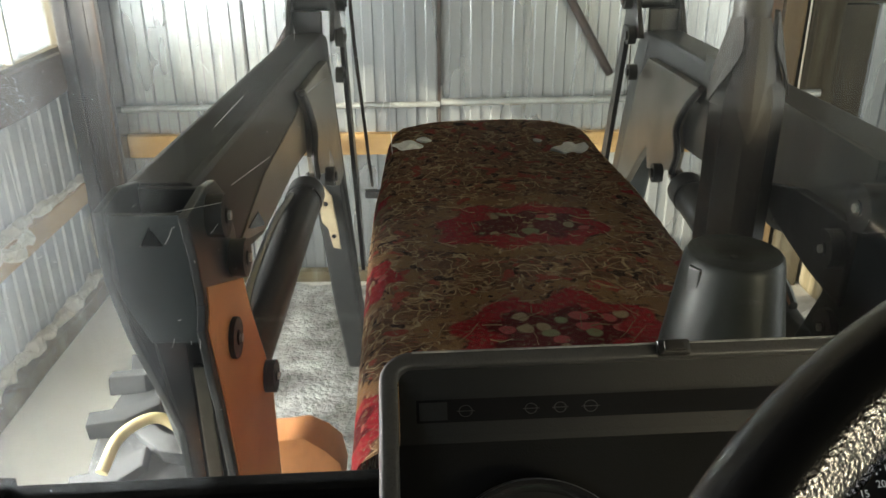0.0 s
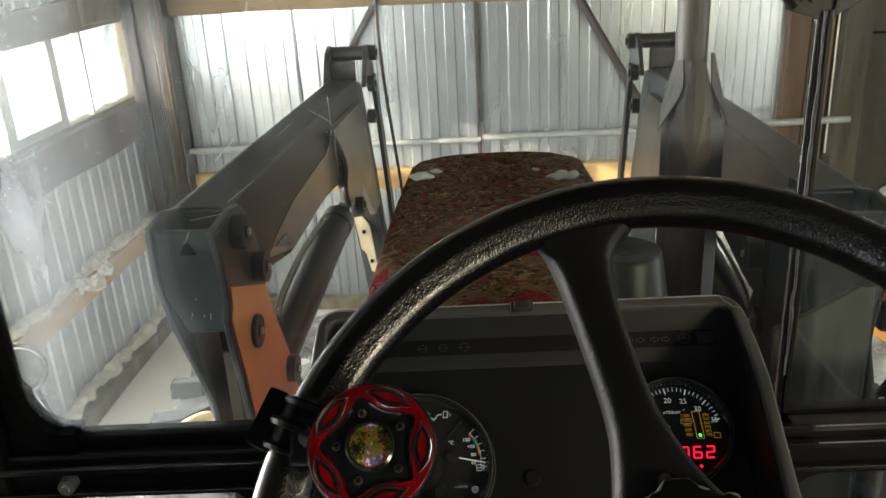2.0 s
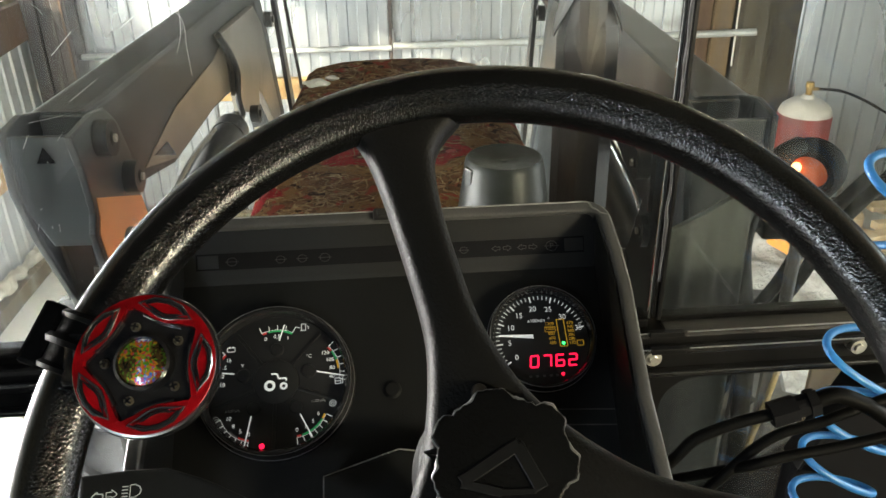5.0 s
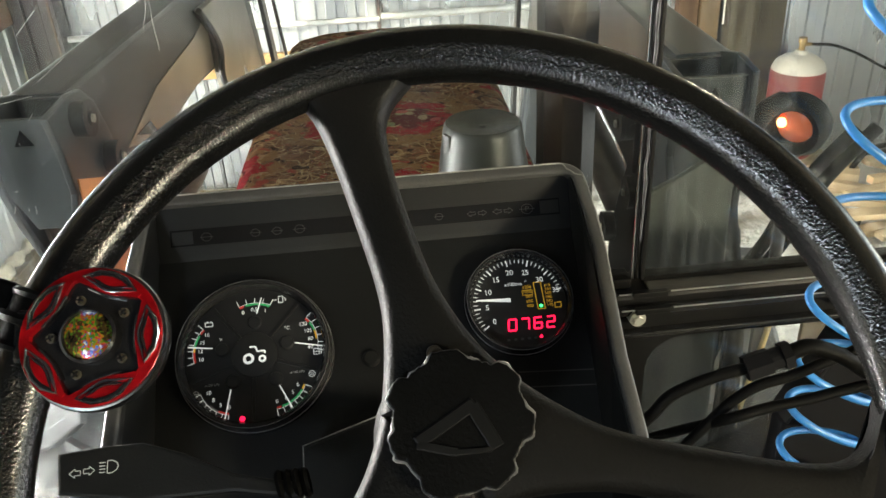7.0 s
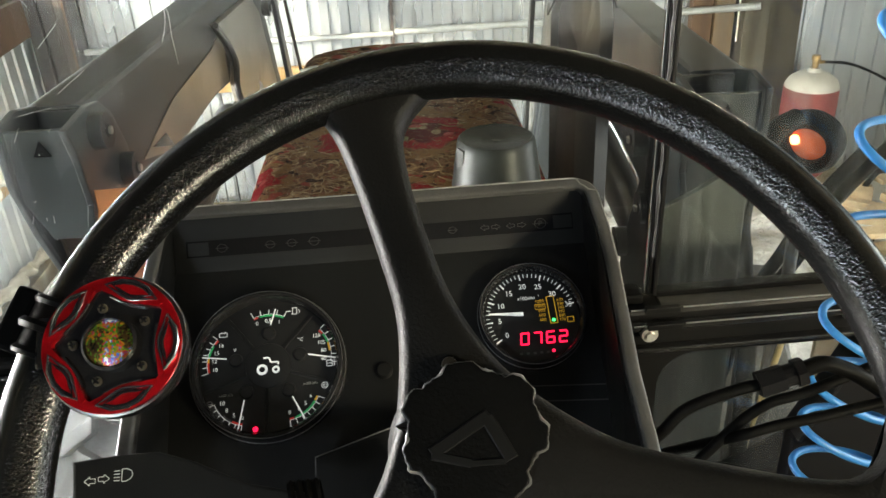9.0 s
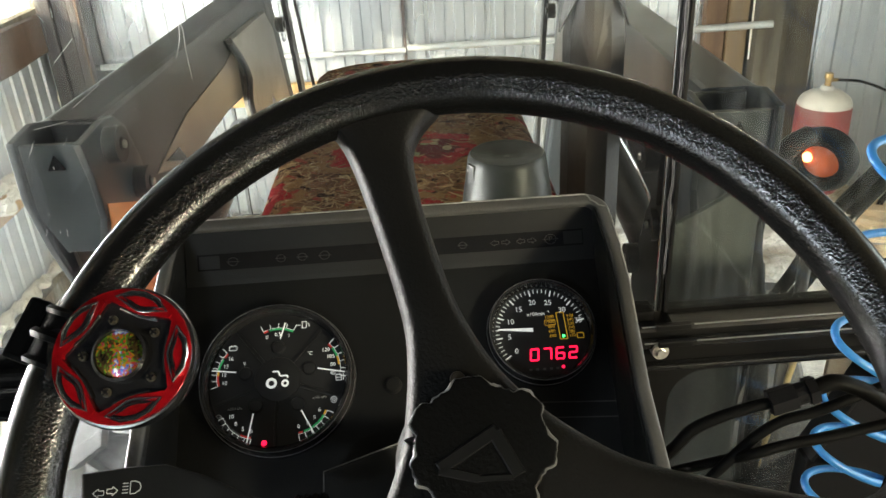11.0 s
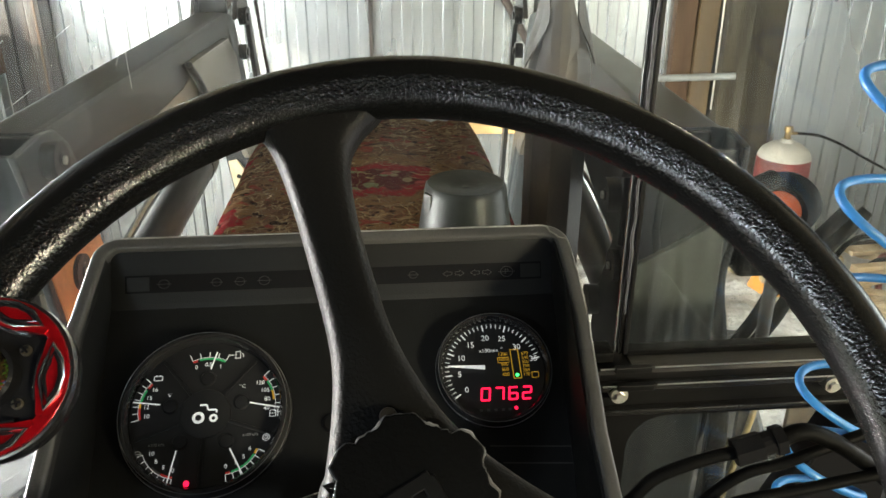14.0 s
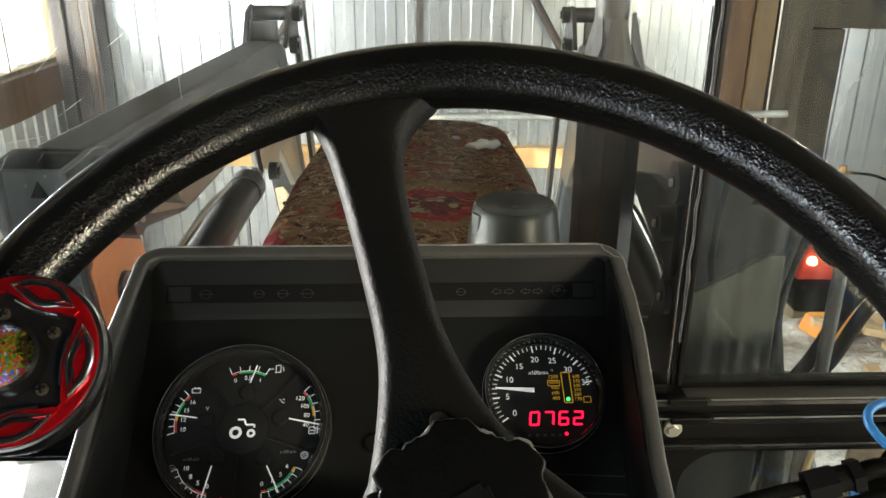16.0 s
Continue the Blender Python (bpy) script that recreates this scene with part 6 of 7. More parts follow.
SEG = {"0": "abcdef", "7": "abc", "6": "acdefg", "2": "abdeg"}
digits = []
for i, ch in enumerate("0762"):
    digits.append(("digit", bmesh.new(), LED))
    x, y, w, h = -0.0135 + i * 0.0123, -0.0275, 0.0072, 0.0108
    lines = {"a": ((0, h), (w, h)), "b": ((w, h), (w, h / 2)), "c": ((w, h / 2), (w, 0)), "d": ((0, 0), (w, 0)), "e": ((0, 0), (0, h / 2)), "f": ((0, h / 2), (0, h)), "g": ((0, h / 2), (w, h / 2))}
    for sgm in SEG[ch]:
        (x0, y0), (x1, y1) = lines[sgm]
        sl = 0.12
        outline(digits[-1][1], [(x + x0 + y0 * sl, y + y0), (x + x1 + y1 * sl, y + y1)], 0.0017, 0.003)
ring_strip(led, 0.0165, -0.0355, 0.0, 0.0016, 0.003, 12)
for x in (-0.016, -0.0095, -0.003, 0.0035, 0.0095):
    bar(fresh("grey_mark", WHITE_DIM), x, -0.0365, 0, 0.0028, 0.0022, 0.003)
ring_strip(fresh("ring_mark", WHITE), -0.0365, -0.0325, 0.0022, 0.0028, 0.003, 16)
for nm, b, mt in (("tick_ring", white, WHITE), ("signal_dot", led, LED), *digits, *arcs):
    part(nm, b, mt, tach)
bm = bmesh.new()
prism(bm, [(-0.041, 0.004), (-0.041, 0.005), (-0.008, 0.0038), (-0.008, 0.0)], 0.005, 0.0062, "z")
part("needle", bm, WHITE, tach, "white needle")
bm = bmesh.new()
ring_strip(bm, 0.0208, -0.0055, 0, 0.0017, 0.0032, 12)
part("pto_lamp", bm, LED_GREEN, tach, "lit green lamp")

# column shroud and lever
col = thing("steering_column", DASHM, "black steering column shroud with a paddle lever", "steering column")
bm = bmesh.new()
prism(bm, [(-0.076, -0.13), (-0.012, -0.111), (0.07, -0.125), (0.1, -0.2), (0.08, -0.36), (-0.08, -0.36), (-0.075, -0.2)], 0.001, 0.05, "z", 0.004)
part("shroud", bm, PLASTIC, col)
# pale tube paints the highlight on the shroud's edges
bm = bmesh.new()
tube(bm, [(-0.076, -0.3, 0.0492), (-0.0758, -0.2, 0.0492), (-0.0752, -0.131, 0.0492), (-0.012, -0.1125, 0.0492), (0.069, -0.126, 0.0492)], 0.0007, 6)
part("edge_glint", bm, EDGE_GLINT, col, "thin pale highlight line on the shroud edge", smooth=True)
bm = bmesh.new()
cyl(bm, (0.02, -0.23, 0.02), (0.045, -0.17, 0.17), 0.03)
part("column_tube", bm, PLASTIC, col, smooth=True)
bm = bmesh.new()
prism(bm, [(-0.276, -0.117), (-0.239, -0.1145), (-0.206, -0.1145), (-0.174, -0.126), (-0.132, -0.147), (-0.1, -0.155), (-0.08, -0.16), (-0.08, -0.172), (-0.1, -0.168), (-0.132, -0.162), (-0.209, -0.162), (-0.273, -0.15)], 0.044, 0.052, "z", 0.003)
lever = part("lever", bm, PLASTIC, col)
bm = bmesh.new()
arrow(bm, -0.26, -0.1345, 1, 0.0045, 0.0526, 0.0006), arrow(bm, -0.2485, -0.1335, -1, 0.0045, 0.0526, 0.0006)
for k in range(4):
    bar(bm, -0.2405, -0.128 - k * 0.0026, 0, 0.0048, 0.0008, 0.0526)
outline(bm, [(-0.234, -0.1268), (-0.234, -0.1368), (-0.2302, -0.1368), (-0.2264, -0.1346), (-0.2252, -0.1316), (-0.2264, -0.1286), (-0.2302, -0.1268), (-0.234, -0.1268)], 0.0008, 0.0526)
part("lever_print", bm, LEVER_WHITE, lever)
bm = bmesh.new()
for k in range(4):
    lathe(bm, [(0.011, 0), (0.013, 0.003), (0.011, 0.006)], 20, pose(-0.098 + k * 0.007, -0.16, 0.045, 0, 90, 10))
part("boot", bm, RUBBER, lever, smooth=True)
lever.matrix_basis = pose(0.0013, -0.0263, 0.0769) @ Matrix.Diagonal((0.898, 0.898, 0.898, 1))

# ---------- steering wheel ----------
wa, wb = radians(45.36), radians(1.09)
wn_ = Vector((math.sin(wb), -math.cos(wb) * math.sin(wa), math.cos(wb) * math.cos(wa)))
wu = Vector((-wn_.y, wn_.x, 0)).normalized()
wv = wn_.cross(wu)
WHEELM = Matrix.Translation((0.2693, 0.066, 1.9437)) @ Matrix((wu, wv, wn_)).transposed().to_4x4()
wheel = thing("steering_wheel", WHEELM, "black three-spoke steering wheel with leathery grip", "steering wheel")
RO, RI = 0.2366, 0.2052
# the spokes and the hub are set off the rim's middle to fit the camera's view
INNER = pose(0.005, 0.0016, 0.0011, 0, 0.42, 0)
RM, RT = (RO + RI) / 2, (RO - RI) / 2
bm = bmesh.new()
n, sg = 150, 44
rings = []
for i in range(n):
    a = 2 * math.pi * i / n
    row = []
    for k in range(sg):
        b = 2 * math.pi * k / sg
        rr = RT * (1.0 - 0.085 * math.exp(-(math.degrees(b) - 116) ** 2 / 420) + 0.012 * math.exp(-(math.degrees(b) - 150) ** 2 / 200))
        row.append(bm.verts.new(((RM + rr * math.cos(b)) * math.cos(a), (RM + rr * math.cos(b)) * math.sin(a), rr * math.sin(b))))
    rings.append(row)
for i in range(n):
    for k in range(sg):
        bm.faces.new((rings[i][k], rings[(i + 1) % n][k], rings[(i + 1) % n][(k + 1) % sg], rings[i][(k + 1) % sg])).material_index = int(k < sg * 0.235 or k > sg * 0.6)
part("rim", bm, RIM, wheel, "leathery moulded grip", smooth=True, mats=(RIM_FINE,))
GLOSS_SOFT = plain("smooth_black_emblem", (0.004, 0.004, 0.004), 0.45, spec=0.25)
CAP_BLACK = surface("crumbly_black_cap", (0.003, 0.003, 0.003), (0.005, 0.005, 0.005), rough=0.3, scale=10, fine=420, bump=0.6, dist=0.0009, rvar=0.08, spec=0.16)
HUB = Vector((-0.007, 0.017, -0.02))
# one moulded spider: three spokes joined by wide hollow curves, rounded edges, turned about the hub
def turned(pts, k):
    m = Matrix.Rotation(radians(120 * k), 3, "Z")
    c = Vector((HUB.x, HUB.y, 0))
    return [m @ (Vector(p) - c) + c for p in pts]


def even(pts, n):
    """The same curve in n equal steps."""
    d = [0.0]
    for p, q in zip(pts, pts[1:]):
        d.append(d[-1] + (q - p).length)
    out, j = [], 0
    for i in range(n + 1):
        t = d[-1] * i / n
        while j < len(d) - 2 and d[j + 1] < t:
            j += 1
        out.append(pts[j].lerp(pts[j + 1], (t - d[j]) / max(1e-9, d[j + 1] - d[j])))
    return out


# from the middle of a hollow out along the right edge of one spoke and the left edge of the next
edge_r = even(smooth_path([(0.0222, 0.0439, 0), (0.0046, 0.0642, 0), (-0.0115, 0.093, 0), (-0.0214, 0.1235, 0), (-0.029, 0.155, 0), (-0.0318, 0.178, 0), (-0.0305, 0.187, 0), (-0.026, 0.195, 0), (-0.017, 0.205, 0), (-0.011, 0.214, 0)], 4), 34)
edge_l = even(smooth_path([(0.0222, 0.0439, 0), (0.0465, 0.0258, 0), (0.072, 0.0118, 0), (0.1118, -0.0002, 0), (0.152, -0.0102, 0), (0.176, -0.0135, 0), (0.188, -0.010, 0), (0.197, 0.0, 0), (0.203, 0.015, 0), (0.209, 0.027, 0)], 4), 34)
cuts = (0, 0.0003, 0.0012, 0.0028, 0.005, 0.008)
bm = bmesh.new()
tops, ends = [], []
for k in range(3):
    left, right = turned(edge_l, 1 - k), turned(edge_r, -k)
    rows = []
    for p, q in zip(left, right):
        w = (q - p).length
        rad = min(0.0075, w * 0.45)
        ds = [c * rad / 0.009 for c in cuts]
        ds = ds + [w * 0.3, w * 0.5, w * 0.7] + [w - c for c in reversed(ds)]
        row = []
        for d in ds:
            e = min(d, w - d, rad)
            z = rad * math.sqrt(max(0.0, 1 - (1 - e / rad) ** 2))
            c = p.lerp(q, d / w)
            r = math.hypot(c.x, c.y)
            row.append((c.x, c.y, -0.008 + z * 1.5 + 0.0016 * math.sin(math.pi * d / w) - 0.008 * max(0, 1 - (r / 0.2) ** 2)))
        rows.append(row)
    grid = [[bm.verts.new(c) for c in row] for row in rows]
    base = [[bm.verts.new((row[i][0], row[i][1], row[i][2] - 0.004)) for i in (0, -1)] for row in rows]
    for g0, g1, b0, b1 in zip(grid, grid[1:], base, base[1:]):
        for i in range(len(g0) - 1):
            bm.faces.new((g0[i], g0[i + 1], g1[i + 1], g1[i]))
        bm.faces.new((g0[0], g1[0], b1[0], b0[0]))
        bm.faces.new((g0[-1], b0[1], b1[1], g1[-1]))
        bm.faces.new((b0[0], b1[0], b1[1], b0[1]))
    mid = bm.verts.new((HUB.x, HUB.y, -0.004))
    for i in range(len(grid[0]) - 1):
        bm.faces.new((grid[0][i + 1], grid[0][i], mid))
bmesh.ops.remove_doubles(bm, verts=bm.verts, dist=0.00001)
part("spoke_spider", bm, SPOKE, wheel, "grained three-spoke moulding", smooth=True).matrix_basis = INNER
bm = bmesh.new()
lathe(bm, [(0, -0.006), (0.03, -0.006), (0.04, -0.016), (0.044, -0.045), (0.035, -0.06), (0, -0.06)], 40, Matrix.Translation((HUB.x, HUB.y, 0)))
part("hub", bm, SPOKE, wheel, smooth=True).matrix_basis = INNER
bm = bmesh.new()
# seven worn lobes with square notches between them
CAP_N = 168
prof = []
for k in range(CAP_N):
    a = 2 * math.pi * k / CAP_N
    lobe = math.cos(7 * a + 0.9 + 0.5 * math.sin(2 * a))
    wave = 0.055 * max(-1.0, min(1.0, 2.6 * lobe)) + 0.03 * math.sin(3 * a + 0.6)
    prof.append((0.0338 * (1 + wave) + 0.0009 * noise.noise(Vector((k * 0.55, 2, 1))), a))
prism(bm, [(HUB.x + r * math.cos(a), HUB.y + 0.004 + r * math.sin(a)) for r, a in prof], -0.008, 0.006, "z", 0.0009)
cap = part("hub_cap", bm, CAP_BLACK, wheel, "scalloped hub cap with a chipped silver edge")
cap.matrix_basis = INNER
bm = bmesh.new()
pts = [(HUB.x + (r + 0.0003) * math.cos(a), HUB.y + 0.004 + (r + 0.0003) * math.sin(a), 0.0046) for r, a in prof]
tube(bm, pts, [0.0001 + 0.0014 * max(0, 1.3 * noise.noise(Vector((k * 0.16, 7, 1))) - 0.08 + 0.28 * abs(math.cos(2 * math.pi * k / CAP_N))) for k in range(CAP_N)], 6, closed=True)
part("chipped_edge", bm, surface("chipped_silver", (0.4, 0.4, 0.39), (0.1, 0.098, 0.09), rough=0.38, metal=0.3, fine=300), cap, "chipped silvery edge", smooth=True)
bm = bmesh.new()
for p, q, w in (((-0.021, -0.004), (0.008, 0.0125), 0.0062), ((0.0065, 0.012), (0.017, -0.009), 0.0068), ((-0.021, -0.0045), (-0.002, -0.0095), 0.0045), ((-0.004, -0.0095), (0.014, -0.0095), 0.003)):
    d = (Vector(q) - Vector(p)).normalized()
    nn = Vector((-d.y, d.x)) * w / 2
    prism(bm, [tuple(Vector(p) + nn), tuple(Vector(p) - nn), tuple(Vector(q) - nn), tuple(Vector(q) + nn)], 0.0055, 0.0072, "z", 0.0006)
bmesh.ops.translate(bm, verts=bm.verts, vec=(HUB.x, HUB.y, 0))
part("emblem", bm, GLOSS_SOFT, cap, "smooth raised emblem")
bm = bmesh.new()
lathe(bm, [(0, 0.006), (0.0035, 0.0055), (0.004, 0.003), (0.004, -0.006)], 16, pose(-0.016, 0.056, -0.004))
part("screw", bm, surface("brass_screw", (0.09, 0.075, 0.055), rough=0.4, metal=0.6), wheel, smooth=True).matrix_basis = INNER

# spinner knob clamped to the rim
knob = thing("spinner_knob", WHEELM, "red and black metal spinner knob clamped on the wheel", "steering knob")
KC = Vector((-0.1605, 0.0706, 0.0411))
KM = Matrix.Translation(KC)
KR = 0.0322
bm = bmesh.new()
lathe(bm, [(0, -0.012), (KR * 0.8, -0.012), (KR * 0.97, -0.006), (KR, 0.0), (KR * 0.99, 0.0035), (KR * 0.95, 0.005), (KR * 0.6, 0.0062), (0, 0.0062)], 64, KM)
disc = part("disc", bm, GLOSS_BLACK, knob, "glossy black disc", smooth=True)
bm = bmesh.new()
lathe(bm, [(KR * 0.955, 0.0048), (KR * 0.985, 0.0046), (KR * 1.005, 0.002), (KR * 0.99, 0.0045)], 64, KM)
part("silver_edge", bm, CHROME, disc, "worn silvery edge", smooth=True)
bm = bmesh.new()
lathe(bm, [(KR * 0.955, 0.0058), (KR * 0.95, 0.0074), (KR * 0.81, 0.0077), (KR * 0.79, 0.006)], 64, KM)
part("red_ring", bm, RED_ENAMEL, disc, "red enamelled ring", smooth=True)
for k in range(5):
    bm, silver = bmesh.new(), bmesh.new()
    a = radians(-2 + 72 * k)

    def at(r, t, z=0.0078):
        return (KC.x + r * KR * math.cos(a + t), KC.y + r * KR * math.sin(a + t), KC.z + z)

    arc = [(0.86, -0.58), (0.87, -0.43), (0.88, -0.3), (0.885, -0.15), (0.89, 0.0), (0.885, 0.15), (0.88, 0.3), (0.87, 0.43), (0.86, 0.58), (0.8, 0.6), (0.68, 0.36), (0.62, 0.2), (0.6, 0.0), (0.62, -0.2), (0.68, -0.36), (0.8, -0.6)]
    lo = [bm.verts.new(at(r, t, 0.006)) for r, t in arc]
    hi = [bm.verts.new(at(0.78 + (r - 0.78) * 0.97, t * 0.97, 0.0083)) for r, t in arc]
    bm.faces.new(hi)
    for i in range(16):
        bm.faces.new((lo[i], lo[(i + 1) % 16], hi[(i + 1) % 16], hi[i]))
    eye = [(0.83, -0.42), (0.875, -0.2), (0.885, 0.0), (0.875, 0.2), (0.83, 0.42), (0.75, 0.26), (0.7, 0.12), (0.685, 0.0), (0.7, -0.12), (0.75, -0.26)]
    tube(silver, [at(0.8 + (r - 0.8) * 1.3, t * 1.12, 0.0083) for r, t in eye], 0.00085, 6, closed=True)
    edge = [(0.67, -0.4), (0.615, -0.22), (0.59, 0.0), (0.615, 0.22), (0.67, 0.4)]
    tube(silver, [at(r, t, 0.0076) for r, t in edge], 0.0007, 6)
    groove = bmesh.new()
    tube(groove, [at(0.8 + (r - 0.8) * 0.86, t * 0.84, 0.0083) for r, t in eye], 0.0007, 6, closed=True)
    part("groove", groove, GLOSS_BLACK, disc)
    petal = part("petal", bm, RED_ENAMEL, disc, "red enamelled petal")
    part("worn_ridge", silver, CHROME, disc, "silvery worn ridge", smooth=True)
for k in range(5):
    a = radians(-38 + 72 * k)
    p = KC + Vector((0.53 * KR * math.cos(a), 0.53 * KR * math.sin(a), 0))
    bm = bmesh.new()
    cyl(bm, p + Vector((0, 0, 0.006)), p + Vector((0, 0, 0.0078)), 0.0022, 0.0019, 16)
    scr = part("screw", bm, DARK_SCREW, disc, "cross-head screw", smooth=True)
    bm = bmesh.new()
    for t in (18 + 30 * k, 108 + 30 * k):
        box(bm, -0.0016, -0.0004, 0, 0.0016, 0.0004, 0.0004, m=Matrix.Translation(p + Vector((0, 0, 0.0081))) @ pose(0, 0, 0, 0, 0, t))
    ob = part("slot", bm, GLOSS_BLACK, disc)
bm = bmesh.new()
lathe(bm, [(0.0118, 0.006), (0.0122, 0.0105), (0.0108, 0.0115), (0.0102, 0.0095)], 40, KM)
part("hub_ring", bm, GLOSS_BLACK, disc, smooth=True)


def hologram():
    m = bpy.data.materials.new("hologram_foil")
    m.use_nodes = True
    nt = m.node_tree
    p = nt.nodes["Principled BSDF"]
    g, v, h, n = nt.nodes.new("ShaderNodeNewGeometry"), nt.nodes.new("ShaderNodeTexVoronoi"), nt.nodes.new("ShaderNodeHueSaturation"), nt.nodes.new("ShaderNodeTexNoise")
    v.inputs["Scale"].default_value = 900
    n.inputs["Scale"].default_value = 90
    nt.links.new(g.outputs["Position"], v.inputs["Vector"])
    nt.links.new(g.outputs["Position"], n.inputs["Vector"])
    r = nt.nodes.new("ShaderNodeValToRGB")
    for pos, c in ((0.0, (0.02, 0.015, 0.01, 1)), (0.35, (0.12, 0.07, 0.02, 1)), (0.5, (0.1, 0.4, 0.03, 1)), (0.6, (0.6, 0.3, 0.02, 1)), (0.72, (0.7, 0.05, 0.02, 1)), (0.9, (0.05, 0.2, 0.7, 1))):
        e = r.color_ramp.elements.new(pos)
        e.color = c
    mx = nt.nodes.new("ShaderNodeMath")
    mx.operation = "MULTIPLY"
    sp = nt.nodes.new("ShaderNodeSeparateColor")
    nt.links.new(v.outputs["Color"], sp.inputs[0])
    ad = nt.nodes.new("ShaderNodeMath")
    ad.operation = "ADD"
    nt.links.new(sp.outputs[0], mx.inputs[0])
    mx.inputs[1].default_value = 0.55
    nt.links.new(mx.outputs[0], ad.inputs[0])
    ml = nt.nodes.new("ShaderNodeMath")
    ml.operation = "MULTIPLY_ADD"
    ml.inputs[1].default_value, ml.inputs[2].default_value = 2.6, -1.1
    nt.links.new(n.outputs[0], ml.inputs[0])
    nt.links.new(ml.outputs[0], ad.inputs[1])
    nt.links.new(ad.outputs[0], r.inputs[0])
    nt.links.new(r.outputs[0], p.inputs["Base Color"])
    p.inputs["Roughness"].default_value, p.inputs["Metallic"].default_value = 0.3, 0.6
    return m


bm = bmesh.new()
lathe(bm, [(0, 0.0112), (0.006, 0.011), (0.0103, 0.0098)], 40, KM)
part("badge", bm, hologram(), disc, "rainbow hologram badge", smooth=True)
bm = bmesh.new()
cyl(bm, (-0.199, 0.082, 0.012), KC + Vector((-0.008, 0, -0.01)), 0.009), box(bm, -0.208, 0.066, 0.012, -0.176, 0.092, 0.02, 0.003)
part("stem", bm, GLOSS_BLACK, knob, smooth=True)
bm = bmesh.new()
ca_ = math.degrees(math.atan2(0.085, -0.2))
M2 = pose(0, 0, 0, 0, 0, ca_)
tube(bm, [M2 @ Vector((RM + (RT + 0.0035) * math.cos(b), 0.0, (RT + 0.0035) * math.sin(b))) for b in (2 * math.pi * k / 20 for k in range(20))], 0.003, 6, closed=True)
lathe_pts = []
for dy in (-0.013, 0.013):
    tube(bm, [M2 @ Vector((RM + (RT + 0.002) * math.cos(b), dy, (RT + 0.002) * math.sin(b))) for b in (2 * math.pi * k / 20 for k in range(20))], 0.0024, 6, closed=True)
rows = [[bm.verts.new(M2 @ Vector((RM + (RT + 0.0026) * math.cos(b), dy, (RT + 0.0026) * math.sin(b)))) for b in (2 * math.pi * k / 24 for k in range(24))] for dy in (-0.013, 0.013)]
for k in range(24):
    bm.faces.new((rows[0][k], rows[0][(k + 1) % 24], rows[1][(k + 1) % 24], rows[1][k]))
part("clamp_band", bm, RUBBER, knob, smooth=True)
bm = bmesh.new()
box(bm, RM + RT + 0.001, -0.0165, -0.012, RM + RT + 0.013, 0.0165, 0.008, 0.0025, m=M2)
part("clamp_block", bm, RUBBER, knob)

# ---------- hoses beside the dashboard ----------
def hose(name, pts, r, mat, label, fitting=None):
    root = thing(name, CABM, label, "hose")
    bm = bmesh.new()
    tube(bm, smooth_path(pts, 8), r, 12)
    part("tube", bm, mat, root, smooth=True)
    if fitting:
        bm = bmesh.new()
        p, q, rf = fitting
        p, q = Vector(p), Vector(q)
        d = (q - p)
        cyl(bm, p, p + d * 0.55, rf, seg=6), cyl(bm, p + d * 0.55, p + d * 0.8, rf * 0.8, seg=18), cyl(bm, p + d * 0.8, q, rf * 1.05, seg=6)
        part("fitting", bm, STRIP_BLACK, root)
    return root


hose("hydraulic_hose", [(0.15, 0.33, 1.69), (0.175, 0.29, 1.745), (0.188, 0.28, 1.771), (0.202, 0.28, 1.789), (0.221, 0.28, 1.799), (0.246, 0.28, 1.807), (0.266, 0.28, 1.811)], 0.005, RUBBER, "black hydraulic hose with a hexagonal steel fitting", ((0.262, 0.28, 1.81), (0.298, 0.28, 1.821), 0.0112))
hose("hydraulic_hose", [(0.294, 0.28, 1.82), (0.312, 0.28, 1.826), (0.331, 0.28, 1.819), (0.353, 0.28, 1.805), (0.4, 0.285, 1.765), (0.46, 0.3, 1.7), (0.5, 0.3, 1.6)], 0.0066, RUBBER, "thick black hydraulic hose bending away from its fitting")
hose("hydraulic_hose", [(0.195, 0.33, 1.68), (0.212, 0.285, 1.72), (0.226, 0.28, 1.741), (0.241, 0.28, 1.76), (0.257, 0.28, 1.778), (0.276, 0.28, 1.791), (0.303, 0.28, 1.798), (0.328, 0.28, 1.808), (0.4, 0.29, 1.825)], 0.0046, RUBBER, "black hydraulic hose rising beside the dashboard")
hose("hydraulic_hose", [(0.215, 0.34, 1.69), (0.236, 0.29, 1.745), (0.251, 0.27, 1.768), (0.279, 0.27, 1.775), (0.314, 0.27, 1.78), (0.362, 0.27, 1.789), (0.44, 0.27, 1.8)], 0.0046, RUBBER, "thin black hydraulic hose rising beside the dashboard")
# one long coiled hose, its loops drawn out downwards
hx = []
fall = (2.26, 2.14, 2.02, 1.903, 1.79, 1.68, 1.592, 1.524, 1.452, 1.385, 1.32)
for k in range(160):
    a = 2 * math.pi * k / 16
    hx.append((0.524 - 0.053 * math.cos(a), 0.545 - 0.028 * math.sin(a), float(np.interp(k / 16, range(11), fall)) - 0.02 * (1 - math.cos(a))))
hose("coiled_air_hose", hx, 0.0048, BLUE_HOSE, "bright blue coiled air hose hanging beside the hydraulic hoses")
bx = thing("valve_box", CABM, "black steel valve box beside the seat", "valve box")
bm = bmesh.new()
prism(bm, [(0.5, 1.44), (0.56, 1.575), (0.7, 1.59), (0.7, 1.0), (0.5, 1.0)], 0.6, 0.632, "y", 0.006)
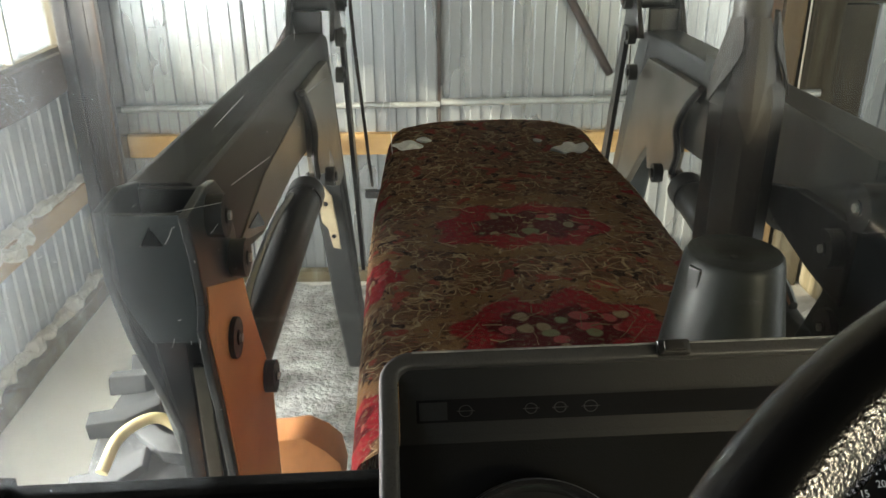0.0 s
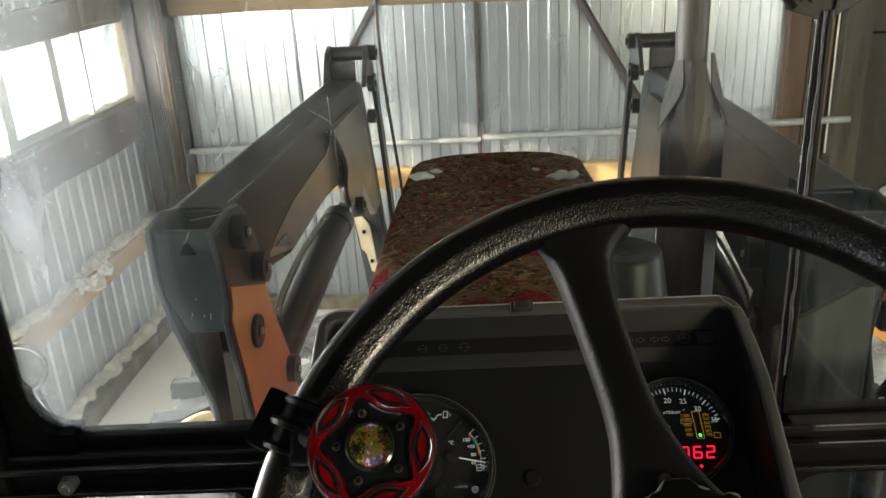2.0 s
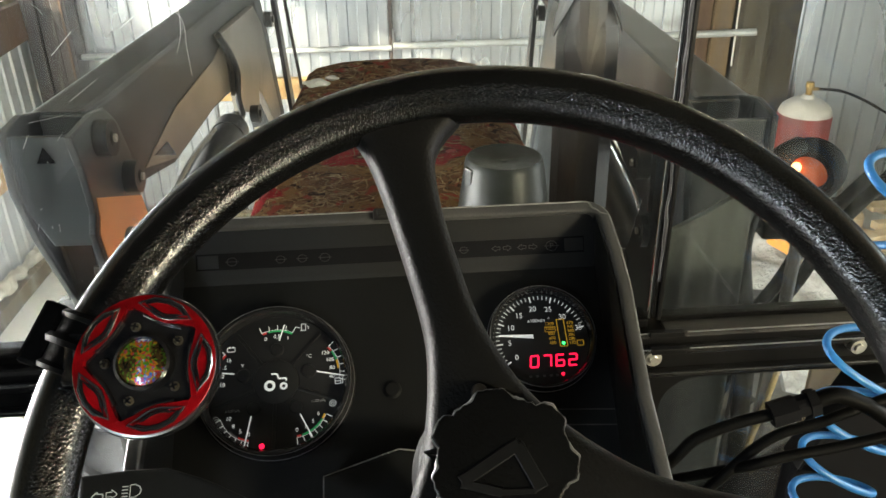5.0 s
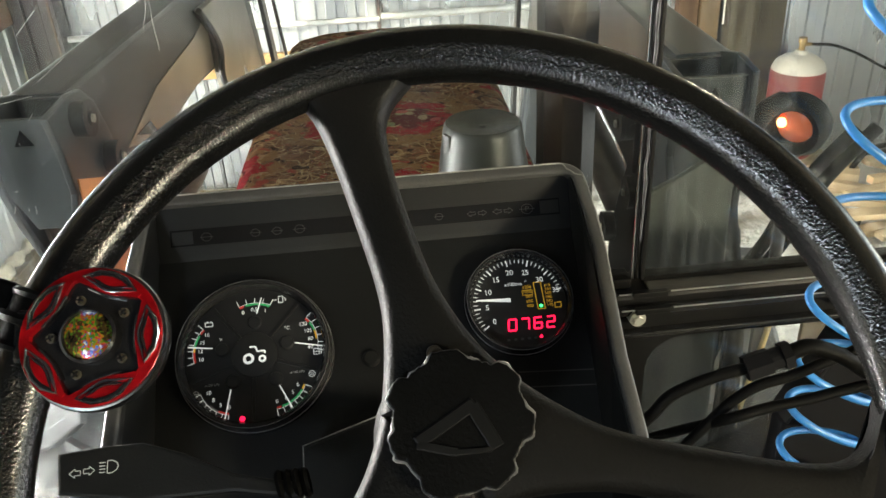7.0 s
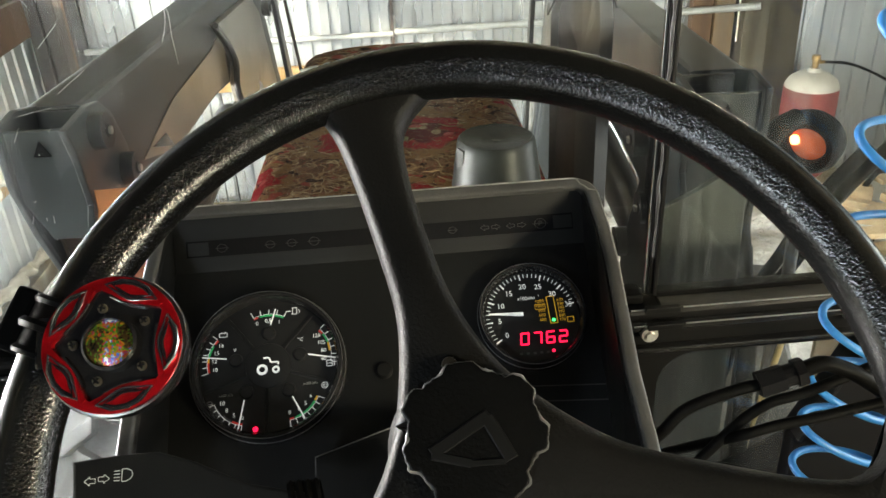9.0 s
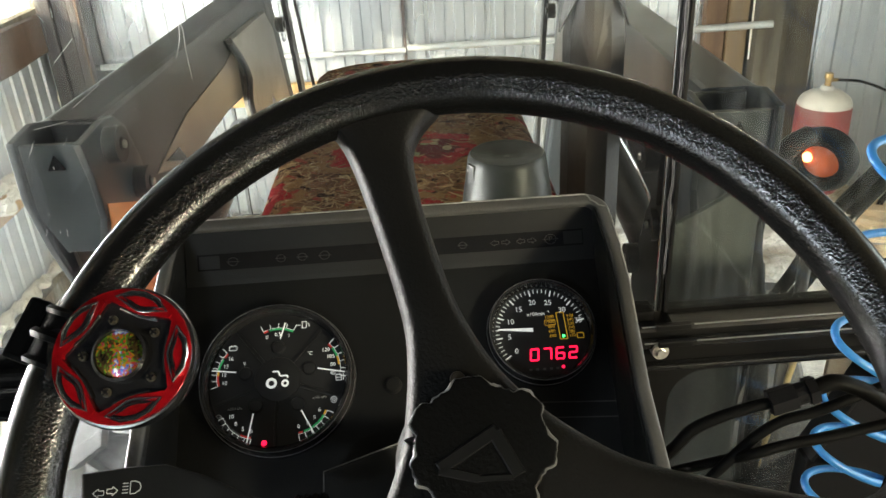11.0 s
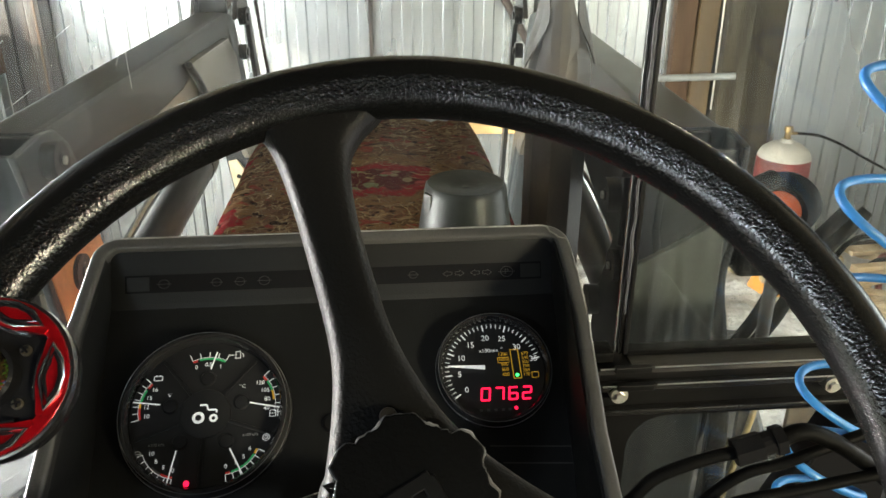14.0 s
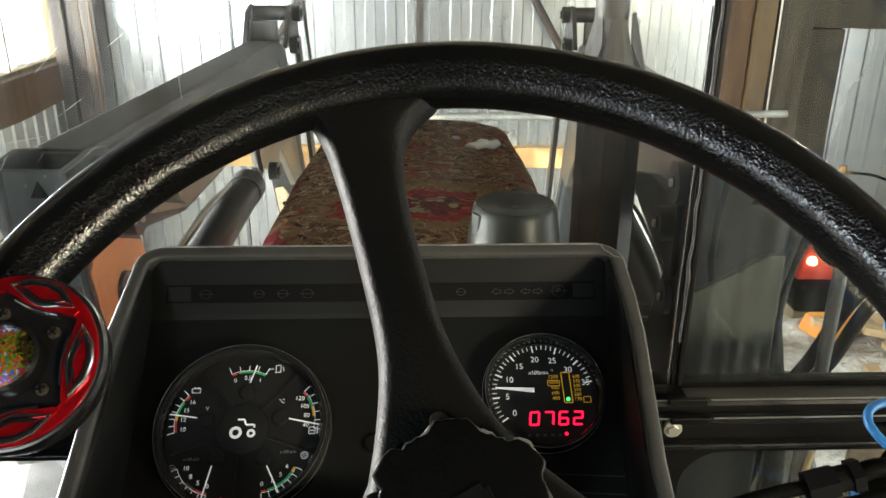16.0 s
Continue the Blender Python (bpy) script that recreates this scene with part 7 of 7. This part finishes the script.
part("body", bm, STRIP_BLACK, bx)
bm = bmesh.new()
prism(bm, [(0.502, 1.446), (0.562, 1.581), (0.7, 1.596), (0.7, 1.591), (0.566, 1.577), (0.507, 1.444)], 0.594, 0.638, "y", 0.001)
part("lid", bm, CAB, bx, "folded black lid edge")

# round lamp outside the cab's left pillar
wl = thing("work_lamp", pose(-0.845, 1.2, 1.442, 0, 0, 28), "round chrome-rimmed work lamp beside the cab pillar", "lamp")
bm = bmesh.new()
lathe(bm, [(0.046, 0.0), (0.05, 0.006), (0.056, 0.008), (0.06, 0.003), (0.06, -0.006), (0.052, -0.03), (0.02, -0.055), (0, -0.058)], 40, pose(0, 0, 0, 90, 0, 0))
part("housing", bm, CHROME, wl, smooth=True)
bm = bmesh.new()
lathe(bm, [(0, 0.006), (0.03, 0.004), (0.047, 0.0)], 32, pose(0, 0, 0, 90, 0, 0))
part("lens", bm, surface("ribbed_lens", (0.55, 0.57, 0.57), (0.4, 0.42, 0.42), rough=0.15, scale=30, fine=200, bump=0.2), wl, "pale ribbed lens", smooth=True)
bm = bmesh.new()
tube(bm, smooth_path([(-0.0, 0.05, -0.02), (0.02, 0.03, -0.08), (0.08, -0.25, -0.1), (0.1, -0.62, -0.1)]), 0.01, 8)
part("bracket", bm, LOADER_DARK, wl, smooth=True)

# lamp on the right fender
lamp = thing("marker_lamp", pose(0.908, 1.10, 1.681, 8, 0, -42), "round black marker lamp with a glowing orange-red lens", "lamp")
bm = bmesh.new()
lathe(bm, [(0.031, -0.005), (0.033, 0.012), (0.046, 0.02), (0.056, 0.006), (0.056, -0.02), (0.04, -0.03), (0.034, -0.005)], 40, pose(0, 0, 0, 90, 0, 0))
part("housing", bm, RUBBER, lamp, smooth=True)
bm = bmesh.new()
lathe(bm, [(0, 0.012), (0.02, 0.008), (0.035, -0.002)], 30, pose(0, 0, 0, 90, 0, 0))
lens = plain("dull_red_lens", (0.6, 0.13, 0.05), 0.22, emit=0.05)
part("lens", bm, lens, lamp, "orange-red lens", smooth=True)
bm = bmesh.new()
lathe(bm, [(0, 0.0175), (0.006, 0.0155), (0.0095, 0.007)], 16, pose(-0.021, 0, 0.006, 90, 0, 0))
part("bulb", bm, plain("glowing_bulb", (1.0, 0.35, 0.1), 0.3, emit=1.6), lamp, "glowing orange bulb", smooth=True)
bm = bmesh.new()
cyl(bm, (0.0, 0.0, -0.05), (-0.02, 0.02, -0.5), 0.012), box(bm, -0.03, 0.02, -0.06, 0.03, 0.035, -0.03, 0.004)
part("bracket", bm, LOADER_DARK, lamp)
# small tail lamp below the marker lamp
tail = thing("tail_lamp", pose(0, 1.176, 0), "small red tail lamp with a lit bulb on a black bar", "lamp")
bm = bmesh.new()
box(bm, 0.866, -0.03, 1.522, 0.975, 0.03, 1.575, 0.008), cyl(bm, (0.87, 0.0, 1.55), (0.7, -0.03, 1.5), 0.012)
part("bar", bm, RUBBER, tail)
bm = bmesh.new()
prism(bm, [(0.872, 1.577), (0.95, 1.577), (0.955, 1.625), (0.93, 1.655), (0.895, 1.655), (0.874, 1.62)], -0.01, 0.02, "y", 0.004)
part("lens", bm, plain("red_tail_lens", (0.55, 0.06, 0.035), 0.2, emit=0.05), tail, "faded red lens")
bm = bmesh.new()
lathe(bm, [(0, 0.012), (0.006, 0.009), (0.009, 0.0)], 16, pose(0.89, -0.011, 1.614, 90, 0, 0))
part("bulb", bm, plain("glowing_tail_bulb", (1.0, 0.5, 0.22), 0.3, emit=2.0), tail, "glowing orange bulb", smooth=True)
hose("fender_hose", [(0.62, 0.97, 1.0), (0.6, 0.97, 1.35), (0.571, 0.97, 1.505), (0.556, 0.97, 1.586), (0.559, 0.97, 1.645), (0.571, 0.97, 1.702), (0.6, 0.98, 1.745), (0.64, 1.0, 1.755)], 0.017, RUBBER, "thick black rubber hose beside the loader tower")
for k, dx in enumerate((0.0, 0.04)):
    hose("fender_hose", [(0.6 + dx, 1.2, 1.0), (0.67 + dx, 1.16, 1.28), (0.721 + dx, 1.13, 1.42), (0.755 + dx, 1.13, 1.5), (0.79 + dx, 1.13, 1.557), (0.86 + dx, 1.13, 1.64)], 0.013, RUBBER, "black rubber hose running past the fender")
